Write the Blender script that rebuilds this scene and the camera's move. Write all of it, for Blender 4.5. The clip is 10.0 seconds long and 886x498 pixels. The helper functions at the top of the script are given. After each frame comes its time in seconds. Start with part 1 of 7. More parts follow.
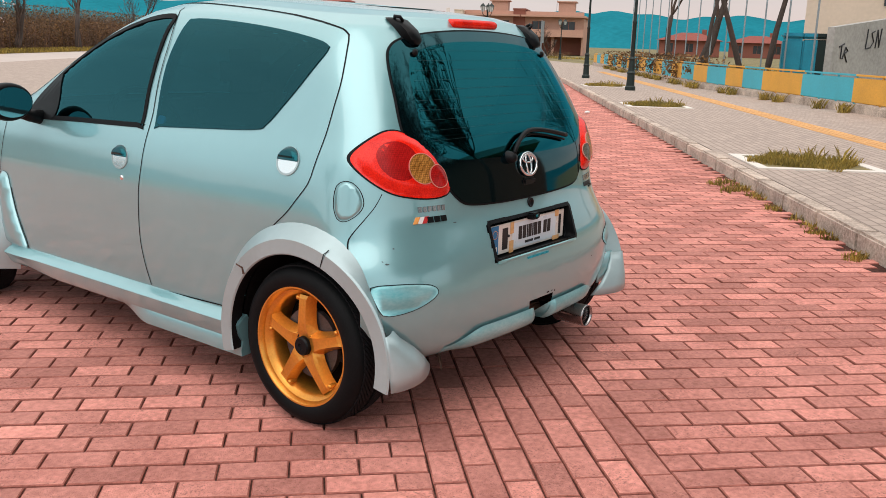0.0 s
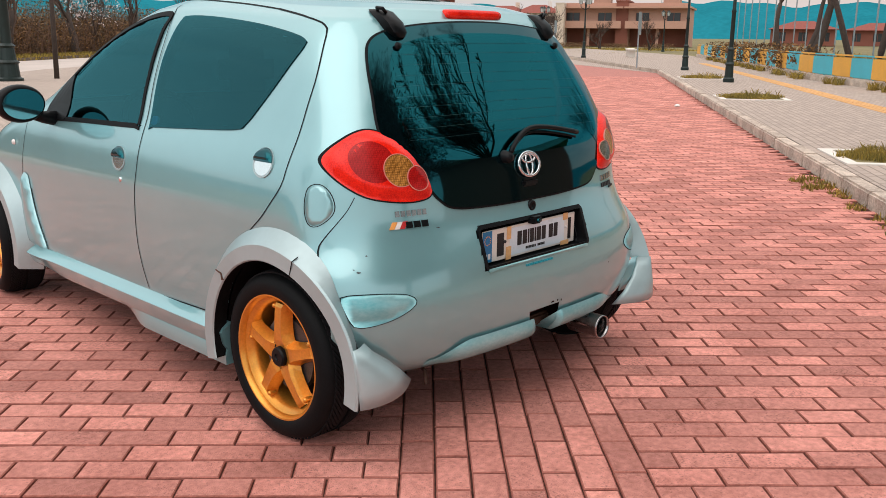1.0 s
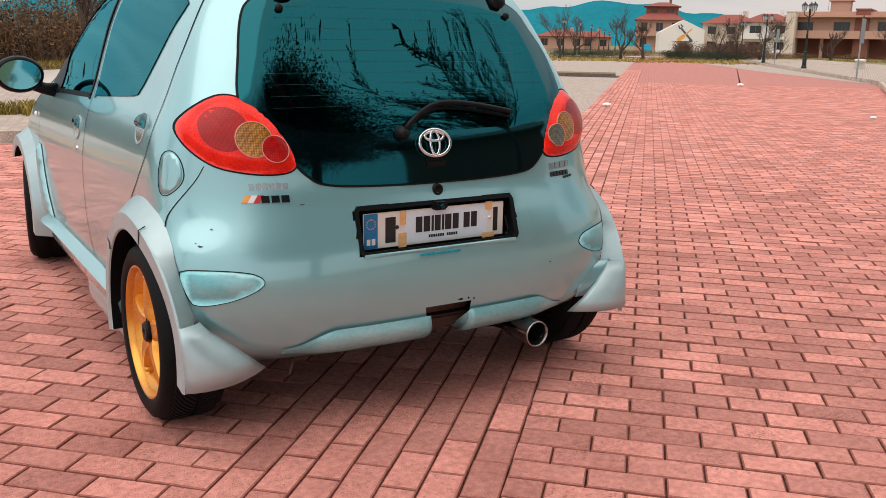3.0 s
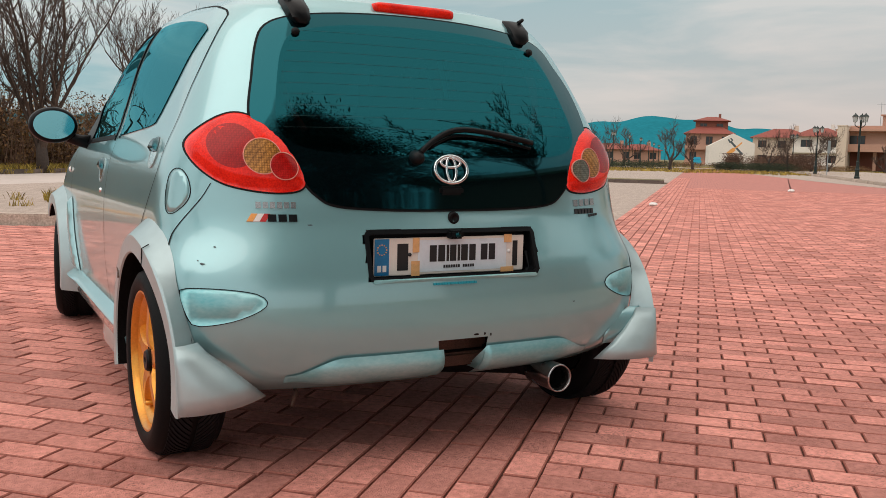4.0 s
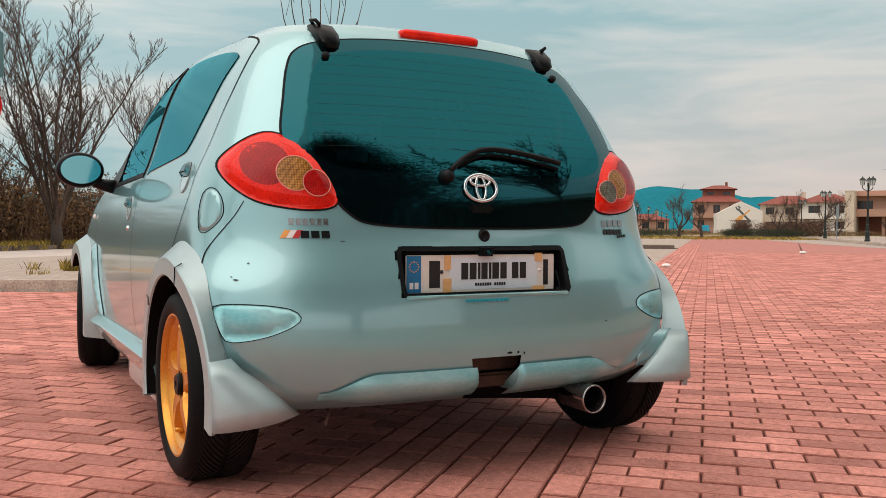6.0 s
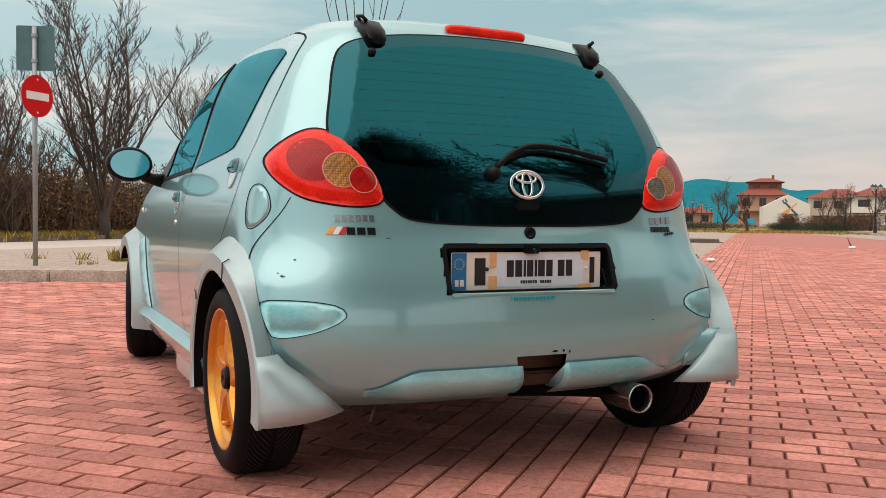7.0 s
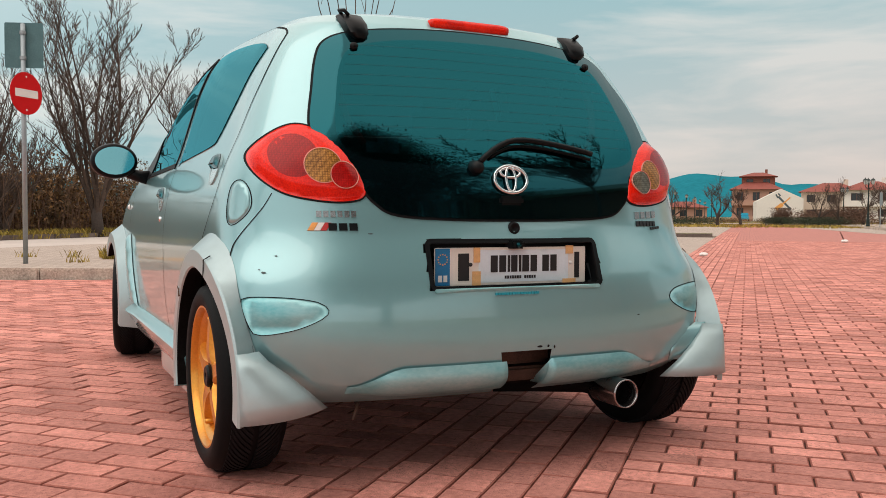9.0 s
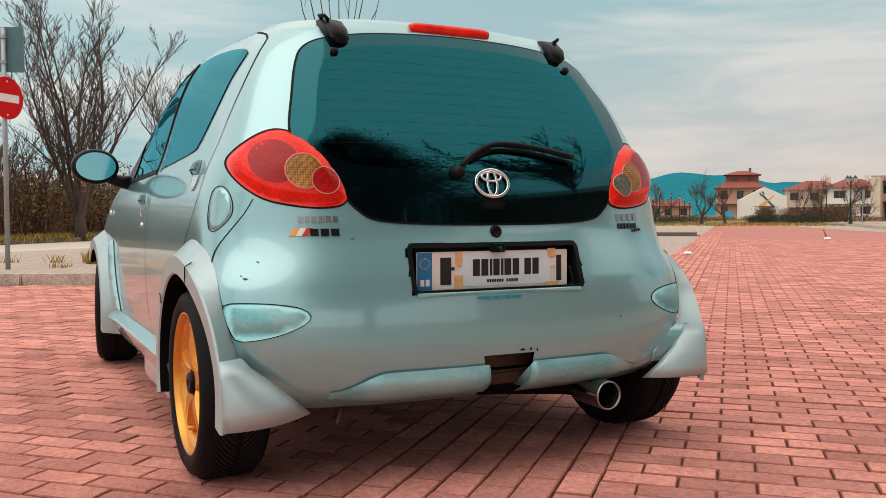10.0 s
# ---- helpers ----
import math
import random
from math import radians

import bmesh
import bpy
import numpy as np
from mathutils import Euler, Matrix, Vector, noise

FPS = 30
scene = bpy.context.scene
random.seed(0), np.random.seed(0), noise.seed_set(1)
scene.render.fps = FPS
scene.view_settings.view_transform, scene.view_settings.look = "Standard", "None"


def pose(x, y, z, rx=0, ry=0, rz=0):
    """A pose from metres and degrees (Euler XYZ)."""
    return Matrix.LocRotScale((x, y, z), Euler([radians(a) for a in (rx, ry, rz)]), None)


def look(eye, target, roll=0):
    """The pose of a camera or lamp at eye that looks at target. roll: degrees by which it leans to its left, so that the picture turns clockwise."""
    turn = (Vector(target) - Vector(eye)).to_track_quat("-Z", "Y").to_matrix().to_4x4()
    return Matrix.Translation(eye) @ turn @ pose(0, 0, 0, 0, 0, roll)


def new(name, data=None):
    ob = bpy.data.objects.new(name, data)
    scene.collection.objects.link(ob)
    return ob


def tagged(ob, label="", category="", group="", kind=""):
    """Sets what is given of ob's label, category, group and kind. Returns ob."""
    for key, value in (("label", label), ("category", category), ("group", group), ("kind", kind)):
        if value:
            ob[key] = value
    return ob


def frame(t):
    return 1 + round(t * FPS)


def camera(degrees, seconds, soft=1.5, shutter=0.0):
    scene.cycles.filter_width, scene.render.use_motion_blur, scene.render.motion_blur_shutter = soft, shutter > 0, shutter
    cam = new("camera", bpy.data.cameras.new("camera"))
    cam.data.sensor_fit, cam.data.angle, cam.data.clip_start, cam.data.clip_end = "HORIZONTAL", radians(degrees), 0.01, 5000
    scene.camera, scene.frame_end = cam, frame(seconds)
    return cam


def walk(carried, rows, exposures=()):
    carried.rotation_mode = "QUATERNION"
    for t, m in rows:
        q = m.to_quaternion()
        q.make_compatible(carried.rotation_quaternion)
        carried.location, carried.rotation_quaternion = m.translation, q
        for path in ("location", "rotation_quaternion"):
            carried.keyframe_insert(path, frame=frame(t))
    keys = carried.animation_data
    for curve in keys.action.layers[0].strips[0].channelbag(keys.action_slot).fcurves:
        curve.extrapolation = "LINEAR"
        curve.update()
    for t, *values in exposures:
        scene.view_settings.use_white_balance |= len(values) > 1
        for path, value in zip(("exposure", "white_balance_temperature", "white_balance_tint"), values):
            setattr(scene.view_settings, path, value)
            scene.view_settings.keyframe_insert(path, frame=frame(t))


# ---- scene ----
# Axes: the parked car points along +y, its number plate stands at y = 0, x = 0.
cam = camera(53.3, 10.0, soft=0.7)
PATH = [
    (0, (-2.842, -1.726, 1.311), (-1.286, -0.554, 0.856), 1.7),
    (0.5, (-2.654, -1.809, 1.295), (-1.173, -0.545, 0.839), 1.1),
    (1, (-2.43, -1.891, 1.308), (-1.026, -0.546, 0.839), 0.5),
    (1.5, (-2.194, -2.062, 1.31), (-0.893, -0.617, 0.845), 0.3),
    (2, (-1.943, -2.224, 1.293), (-0.731, -0.703, 0.828), 0.3),
    (2.5, (-1.681, -2.296, 1.261), (-0.549, -0.721, 0.775), 0.7),
    (2.7, (-1.575, -2.328, 1.242), (-0.479, -0.728, 0.755), 0.8),
    (3.8, (-1.342, -2.35, 0.962), (-0.391, -0.612, 0.688), 1.4),
    (4, (-1.324, -2.328, 0.922), (-0.36, -0.588, 0.708), 1.4),
    (4.5, (-1.309, -2.313, 0.841), (-0.285, -0.598, 0.744), 1.3),
    (5, (-1.308, -2.32, 0.787), (-0.254, -0.62, 0.747), 0.9),
    (5.5, (-1.354, -2.311, 0.765), (-0.339, -0.588, 0.736), 0.4),
    (6, (-1.382, -2.303, 0.753), (-0.434, -0.542, 0.705), 0.3),
    (7.5, (-1.389, -2.279, 0.773), (-0.537, -0.47, 0.706), 0.6),
    (8, (-1.376, -2.275, 0.771), (-0.528, -0.465, 0.704), 0.5),
    (8.5, (-1.362, -2.278, 0.774), (-0.507, -0.472, 0.707), 0.3),
    (9, (-1.352, -2.286, 0.766), (-0.476, -0.49, 0.69), 0.3),
    (9.5, (-1.345, -2.292, 0.766), (-0.449, -0.506, 0.691), 0.1),
    (10, (-1.343, -2.295, 0.776), (-0.439, -0.513, 0.702), -0.2),
]
walk(cam, [(t, look(eye, target, roll)) for t, eye, target, roll in PATH], [(0.0, 0.30, 6200, 10), (2.7, 0.32, 6200, 10), (4.4, 0.05, 6500, 10), (7.3, 0.21, 6550, 10), (10.0, 0.21, 6550, 10)])

# ---- world and light ----
world = bpy.data.worlds.new("overcast_sky")
scene.world = world
world.use_nodes = True
wn, wl = world.node_tree.nodes, world.node_tree.links
wn.clear()
SUN_EL, SUN_ROT = radians(58), radians(250)


def wnode(kind, **values):
    n = wn.new(kind)
    for k, v in values.items():
        n.inputs[k].default_value = v
    return n


sky = wn.new("ShaderNodeTexSky")
sky.sky_type, sky.sun_disc, sky.sun_elevation, sky.sun_rotation = "NISHITA", False, SUN_EL, SUN_ROT
sky_bg = wnode("ShaderNodeBackground", Strength=0.006)
wl.new(sky.outputs[0], sky_bg.inputs["Color"])
coord = wn.new("ShaderNodeTexCoord")
sep = wn.new("ShaderNodeSeparateXYZ")
wl.new(coord.outputs["Generated"], sep.inputs[0])
# cloud layer: long flat streaks, paler and warmer near the horizon
mapping = wn.new("ShaderNodeMapping")
mapping.inputs["Scale"].default_value = (1.6, 1.6, 11.0)
mapping.inputs["Rotation"].default_value = (0.05, 0.03, 0.6)
wl.new(coord.outputs["Generated"], mapping.inputs["Vector"])
cloud = wnode("ShaderNodeTexNoise", Scale=1.7, Detail=7.0, Roughness=0.55, Distortion=0.35)
wl.new(mapping.outputs[0], cloud.inputs["Vector"])
ramp = wn.new("ShaderNodeValToRGB")
ramp.color_ramp.elements[0].position, ramp.color_ramp.elements[0].color = 0.40, (0.29, 0.45, 0.475, 1)
ramp.color_ramp.elements[1].position, ramp.color_ramp.elements[1].color = 0.60, (0.56, 0.60, 0.58, 1)
wl.new(cloud.outputs["Fac"], ramp.inputs["Fac"])
low = wn.new("ShaderNodeMapRange")
low.inputs["From Min"].default_value, low.inputs["From Max"].default_value = 0.02, 0.24
low.inputs["To Min"].default_value, low.inputs["To Max"].default_value = 1.0, 0.0
wl.new(sep.outputs["Z"], low.inputs["Value"])
east = wn.new("ShaderNodeMapRange")
east.inputs["From Min"].default_value, east.inputs["From Max"].default_value = 0.1, 0.95
wl.new(sep.outputs["X"], east.inputs["Value"])
glow = wn.new("ShaderNodeMath")
glow.operation = "MULTIPLY"
wl.new(low.outputs[0], glow.inputs[0])
wl.new(east.outputs[0], glow.inputs[1])
warm = wn.new("ShaderNodeMixRGB")
warm.inputs["Color2"].default_value = (0.62, 0.49, 0.44, 1)
wl.new(glow.outputs[0], warm.inputs["Fac"])
wl.new(ramp.outputs["Color"], warm.inputs["Color1"])
# an overcast sky is brightest overhead
high = wn.new("ShaderNodeMapRange")
high.interpolation_type = "SMOOTHSTEP"
high.inputs["From Min"].default_value, high.inputs["From Max"].default_value = 0.30, 0.95
wl.new(sep.outputs["Z"], high.inputs["Value"])
# and brighter towards the veiled sun
facing_sun = wn.new("ShaderNodeVectorMath")
facing_sun.operation = "DOT_PRODUCT"
facing_sun.inputs[1].default_value = Vector((-7, -2.5, 12)).normalized()
wl.new(coord.outputs["Generated"], facing_sun.inputs[0])
veil = wn.new("ShaderNodeMapRange")
veil.interpolation_type = "SMOOTHSTEP"
veil.inputs["From Min"].default_value, veil.inputs["From Max"].default_value = -0.25, 0.55
veil.inputs["To Max"].default_value = 0.85
wl.new(facing_sun.outputs["Value"], veil.inputs["Value"])
sunward = wn.new("ShaderNodeMixRGB")
sunward.inputs["Color2"].default_value = (0.98, 1.0, 0.97, 1)
wl.new(veil.outputs[0], sunward.inputs["Fac"])
wl.new(warm.outputs[0], sunward.inputs["Color1"])
zenith = wn.new("ShaderNodeMixRGB")
zenith.inputs["Color2"].default_value = (1.34, 1.20, 1.09, 1)
wl.new(high.outputs[0], zenith.inputs["Fac"])
wl.new(sunward.outputs[0], zenith.inputs["Color1"])
cloud_bg = wnode("ShaderNodeBackground", Strength=1.0)
wl.new(zenith.outputs[0], cloud_bg.inputs["Color"])
add = wn.new("ShaderNodeAddShader")
wl.new(sky_bg.outputs[0], add.inputs[0])
wl.new(cloud_bg.outputs[0], add.inputs[1])
wout = wn.new("ShaderNodeOutputWorld")
wl.new(add.outputs[0], wout.inputs["Surface"])

sun = new("sun", bpy.data.lights.new("sun", "SUN"))
sun.data.energy, sun.data.angle, sun.data.color = 0.85, radians(60), (1.0, 0.93, 0.86)
sun.matrix_world = look((-7, -2.5, 12), (0, 0, 0))

# ---- materials ----


def mat(name, color, rough=0.6, metal=0.0, vary=0.15, scale=8.0, bump=0.0, bump_scale=60.0, coat=0.0, tint=None, rand=0.0, stretch=(1, 1, 1), spec=0.5, grain=1.0, world_space=False, specks=0.0):
    """Procedural surface: broad patches and fine grain in the colour, roughness and relief."""
    m = bpy.data.materials.new(name)
    m.use_nodes = True
    n, l = m.node_tree.nodes, m.node_tree.links
    b = n["Principled BSDF"]
    b.inputs["Metallic"].default_value = metal
    b.inputs["Coat Weight"].default_value = coat
    b.inputs["Coat Roughness"].default_value = 0.06
    b.inputs["Specular IOR Level"].default_value = spec
    tc = n.new("ShaderNodeTexCoord")
    mp = n.new("ShaderNodeMapping")
    mp.inputs["Scale"].default_value = stretch
    place = n.new("ShaderNodeNewGeometry").outputs["Position"] if world_space else tc.outputs["Object"]
    l.new(place, mp.inputs["Vector"])
    big = n.new("ShaderNodeTexNoise")
    big.inputs["Scale"].default_value, big.inputs["Detail"].default_value = scale, 5
    fine = n.new("ShaderNodeTexNoise")
    fine.inputs["Scale"].default_value, fine.inputs["Detail"].default_value = scale * 14, 4
    l.new(mp.outputs[0], big.inputs["Vector"])
    l.new(mp.outputs[0], fine.inputs["Vector"])
    mix = n.new("ShaderNodeMath")
    mix.operation = "ADD"
    l.new(big.outputs["Fac"], mix.inputs[0])
    weight = n.new("ShaderNodeMath")
    weight.operation = "MULTIPLY_ADD"
    weight.inputs[1].default_value, weight.inputs[2].default_value = grain, 0.5 - 0.5 * grain
    l.new(fine.outputs["Fac"], weight.inputs[0])
    l.new(weight.outputs[0], mix.inputs[1])
    rng = n.new("ShaderNodeMapRange")
    rng.inputs["From Min"].default_value, rng.inputs["From Max"].default_value = 0.65, 1.35
    l.new(mix.outputs[0], rng.inputs["Value"])
    col = n.new("ShaderNodeMixRGB")
    dark = [c * (1 - vary) for c in color]
    lite = [min(1, c * (1 + vary)) for c in (tint or color)]
    col.inputs["Color1"].default_value, col.inputs["Color2"].default_value = (*dark, 1), (*lite, 1)
    l.new(rng.outputs[0], col.inputs["Fac"])
    last = col.outputs[0]
    if specks:
        # pits and grit: small dark spots of uneven size, thicker in some patches
        pit, patch = n.new("ShaderNodeTexNoise"), n.new("ShaderNodeTexNoise")
        pit.inputs["Scale"].default_value, pit.inputs["Detail"].default_value = 110.0, 5
        patch.inputs["Scale"].default_value, patch.inputs["Detail"].default_value = 5.0, 4
        l.new(mp.outputs[0], pit.inputs["Vector"])
        l.new(mp.outputs[0], patch.inputs["Vector"])
        both = n.new("ShaderNodeMath")
        both.operation = "MULTIPLY_ADD"
        both.inputs[1].default_value = 0.45
        l.new(patch.outputs["Fac"], both.inputs[0])
        l.new(pit.outputs["Fac"], both.inputs[2])
        cut = n.new("ShaderNodeMapRange")
        cut.inputs["From Min"].default_value, cut.inputs["From Max"].default_value = 0.80, 0.96
        cut.inputs["To Min"].default_value, cut.inputs["To Max"].default_value = 0.0, specks
        l.new(both.outputs[0], cut.inputs["Value"])
        spot = n.new("ShaderNodeMixRGB")
        spot.inputs["Color2"].default_value = (*[0.22 * c for c in color], 1)
        l.new(cut.outputs[0], spot.inputs["Fac"])
        l.new(last, spot.inputs["Color1"])
        last = spot.outputs[0]
    if rand:
        info, geo = n.new("ShaderNodeObjectInfo"), n.new("ShaderNodeNewGeometry")
        s = n.new("ShaderNodeMath")
        s.operation = "ADD"
        l.new(info.outputs["Random"], s.inputs[0])
        l.new(geo.outputs["Random Per Island"], s.inputs[1])
        f = n.new("ShaderNodeMath")
        f.operation = "FRACT"
        l.new(s.outputs[0], f.inputs[0])
        r2 = n.new("ShaderNodeMapRange")
        r2.inputs["To Min"].default_value, r2.inputs["To Max"].default_value = 1 - rand, 1 + rand
        l.new(f.outputs[0], r2.inputs["Value"])
        hsv = n.new("ShaderNodeHueSaturation")
        l.new(last, hsv.inputs["Color"])
        l.new(r2.outputs[0], hsv.inputs["Value"])
        last = hsv.outputs[0]
    l.new(last, b.inputs["Base Color"])
    rr = n.new("ShaderNodeMapRange")
    rr.inputs["To Min"].default_value, rr.inputs["To Max"].default_value = max(0.02, rough - 0.08), min(1, rough + 0.08)
    l.new(big.outputs["Fac"], rr.inputs["Value"])
    l.new(rr.outputs[0], b.inputs["Roughness"])
    if bump:
        bn = n.new("ShaderNodeTexNoise")
        bn.inputs["Scale"].default_value, bn.inputs["Detail"].default_value = bump_scale, 6
        l.new(mp.outputs[0], bn.inputs["Vector"])
        bp = n.new("ShaderNodeBump")
        bp.inputs["Strength"].default_value, bp.inputs["Distance"].default_value = min(1, bump * 10), bump * 0.1
        l.new(bn.outputs["Fac"], bp.inputs["Height"])
        l.new(bp.outputs[0], b.inputs["Normal"])
    return m


def glass_mat(name, through_color, ior=1.6, shine=(0.10, 0.78, 0.93)):
    m = bpy.data.materials.new(name)
    m.use_nodes = True
    n, l = m.node_tree.nodes, m.node_tree.links
    n.clear()
    tr, gl, fr, mx, out = [n.new("ShaderNode" + k) for k in ("BsdfTransparent", "BsdfGlossy", "Fresnel", "MixShader", "OutputMaterial")]
    tr.inputs["Color"].default_value = (*through_color, 1)
    gl.inputs["Roughness"].default_value = 0.0
    gl.inputs["Color"].default_value = (*shine, 1)
    fr.inputs["IOR"].default_value = ior
    l.new(fr.outputs[0], mx.inputs[0])
    l.new(tr.outputs[0], mx.inputs[1])
    l.new(gl.outputs[0], mx.inputs[2])
    l.new(mx.outputs[0], out.inputs["Surface"])
    return m


def far_paving(name, c1, c2, joint, w, h, turn):
    """Paving too far off to tell its pieces apart."""
    m = mat(name, c1, 0.85)
    n, l = m.node_tree.nodes, m.node_tree.links
    b = n["Principled BSDF"]
    tc, mp, br = n.new("ShaderNodeTexCoord"), n.new("ShaderNodeMapping"), n.new("ShaderNodeTexBrick")
    mp.inputs["Rotation"].default_value = (0, 0, turn)
    l.new(tc.outputs["Object"], mp.inputs["Vector"])
    l.new(mp.outputs[0], br.inputs["Vector"])
    br.inputs["Color1"].default_value, br.inputs["Color2"].default_value, br.inputs["Mortar"].default_value = (*c1, 1), (*c2, 1), (*joint, 1)
    br.inputs["Scale"].default_value, br.inputs["Mortar Size"].default_value = 1.0, 0.009
    br.inputs["Brick Width"].default_value, br.inputs["Row Height"].default_value = w, h
    old = b.inputs["Base Color"].links[0].from_socket
    mul = n.new("ShaderNodeMixRGB")
    mul.inputs["Fac"].default_value = 0.35
    l.new(br.outputs[0], mul.inputs["Color1"])
    l.new(old, mul.inputs["Color2"])
    l.new(mul.outputs[0], b.inputs["Base Color"])
    return m


PAINT = mat("silver_paint", (0.228, 0.445, 0.472), 0.32, 0.50, 0.10, 1.2, coat=1.0, grain=0.15)
PAINT.node_tree.nodes["Principled BSDF"].inputs["Coat IOR"].default_value = 1.75
PAINT_WORN = mat("worn_flare_paint", (0.37, 0.475, 0.49), 0.42, 0.45, 0.16, 3.0, coat=0.15, grain=0.2)
PAINT_TEAL = mat("teal_mottled_paint", (0.04, 0.38, 0.43), 0.36, 0.40, 0.2, 5.0, coat=0.25, tint=(0.34, 0.52, 0.53), grain=0.3, stretch=(1, 1, 2))
# painted cup made near-chrome, which puts its bright reflection into the colour
CUP = mat("handle_cup_reflection", (0.80, 0.84, 0.84), 0.16, 0.9, 0.04)
WIRE = mat("dark_heating_wire", (0.008, 0.035, 0.04), 0.5)
SCUFF = mat("grey_scuff", (0.06, 0.085, 0.09), 0.6, vary=0.4, scale=60)
SEAM = mat("black_seam", (0.008, 0.009, 0.010), 0.7, spec=0.15)
BLACK = mat("black_plastic", (0.005, 0.006, 0.007), 0.38, vary=0.3, bump=0.01, spec=0.15)
RUBBER = mat("black_rubber_trim", (0.005, 0.006, 0.007), 0.55, vary=0.2, spec=0.1)
BLACK_GLOSS = mat("black_gloss_enamel", (0.001, 0.003, 0.004), 0.0, vary=0.1)
BLACK_GLOSS.node_tree.nodes["Principled BSDF"].inputs["IOR"].default_value = 1.88
BLACK_GLOSS.node_tree.nodes["Principled BSDF"].inputs["Specular Tint"].default_value = (0.10, 0.74, 0.88, 1)
GLASS = glass_mat("tinted_window_glass", (0.05, 0.17, 0.20), 1.7, (0.24, 0.80, 0.92))
GLASS_REAR = glass_mat("tinted_rear_glass", (0.030, 0.075, 0.088), 1.88)
RED_LENS = mat("red_lens", (0.72, 0.007, 0.004), 0.12, vary=0.25, scale=14, spec=0.28, tint=(0.85, 0.022, 0.008))
RED_DEEP = mat("deep_red_reflector", (0.40, 0.010, 0.009), 0.18, vary=0.4, scale=22, spec=0.3)
AMBER_LENS = mat("amber_lens", (0.44, 0.165, 0.022), 0.18, vary=0.55, scale=16, spec=0.35, tint=(0.46, 0.22, 0.05))
CLEAR_LENS = mat("clear_lens", (0.16, 0.15, 0.11), 0.16, 0.2, vary=0.45, scale=26, spec=0.4)
LENS_RING = mat("bright_lens_ring", (0.72, 0.26, 0.20), 0.25, 0.2, 0.1)


def honeycomb(m, size, depth):
    """Moulded prism pattern of a lamp lens: dark cell edges and small domes."""
    n, l = m.node_tree.nodes, m.node_tree.links
    b = n["Principled BSDF"]
    tc, vo = n.new("ShaderNodeTexCoord"), n.new("ShaderNodeTexVoronoi")
    vo.inputs["Scale"].default_value, vo.inputs["Randomness"].default_value = 1 / size, 0.12
    l.new(tc.outputs["Object"], vo.inputs["Vector"])
    rg = n.new("ShaderNodeMapRange")
    rg.inputs["From Min"].default_value, rg.inputs["From Max"].default_value = 0.30, 0.62
    rg.inputs["To Min"].default_value, rg.inputs["To Max"].default_value = 0.0, depth
    l.new(vo.outputs["Distance"], rg.inputs["Value"])
    mx = n.new("ShaderNodeMixRGB")
    mx.blend_type = "MULTIPLY"
    mx.inputs["Color2"].default_value = (0.12, 0.10, 0.10, 1)
    old = b.inputs["Base Color"].links[0].from_socket
    l.new(rg.outputs[0], mx.inputs["Fac"])
    l.new(old, mx.inputs["Color1"])
    l.new(mx.outputs[0], b.inputs["Base Color"])


honeycomb(RED_DEEP, 0.0065, 0.3)
honeycomb(AMBER_LENS, 0.0070, 0.6)
honeycomb(CLEAR_LENS, 0.0065, 0.5)
CHROME = mat("chrome", (0.75, 0.76, 0.77), 0.12, 1.0, 0.06, 12)
STEEL = mat("brushed_exhaust_steel", (0.34, 0.33, 0.33), 0.25, 1.0, 0.2, 20)
GOLD = mat("gold_wheel_paint", (0.68, 0.29, 0.040), 0.34, 0.72, 0.14, 9, coat=0.25)
TYRE = mat("tyre_rubber", (0.004, 0.0045, 0.005), 0.6, vary=0.35, scale=12, bump=0.02, bump_scale=150, spec=0.12)
# paler copy of TYRE, so the grooves between the ribs look shaded
TREAD = mat("lit_tread_rubber", (0.009, 0.009, 0.010), 0.7, vary=0.4, scale=14, bump=0.02, bump_scale=150, spec=0.12)
DISC = mat("brake_disc_iron", (0.10, 0.09, 0.09), 0.45, 0.7, 0.4, 20)
DARK = mat("dark_underbody_and_arch_shade", (0.007, 0.006, 0.006), 0.9, vary=0.5, scale=9, spec=0.1)
RUST = mat("rusty_bumper_bar", (0.075, 0.035, 0.022), 0.7, 0.2, 0.6, 18, bump=0.04)
SEAT = mat("dark_seat_fabric", (0.020, 0.024, 0.026), 0.9, vary=0.25, scale=40, bump=0.02, spec=0.2)
PLATE = mat("plate_white", (0.74, 0.68, 0.62), 0.35, vary=0.06, scale=20)
STICKER = mat("plate_sticker", (0.66, 0.72, 0.78), 0.3, vary=0.05, scale=14)
BLUE = mat("plate_blue", (0.008, 0.16, 0.36), 0.3)
TAPE = mat("masking_tape", (0.72, 0.40, 0.17), 0.7, vary=0.2, scale=50)
INK = mat("black_ink", (0.01, 0.01, 0.012), 0.5)
TEAL_INK = mat("teal_ink", (0.01, 0.28, 0.36), 0.5)
RED_INK = mat("red_ink", (0.45, 0.02, 0.02), 0.4)
ORANGE_INK = mat("orange_ink", (0.75, 0.33, 0.08), 0.4)
MIRROR = mat("mirror_silvering", (0.20, 0.42, 0.46), 0.02, 1.0, 0.02)

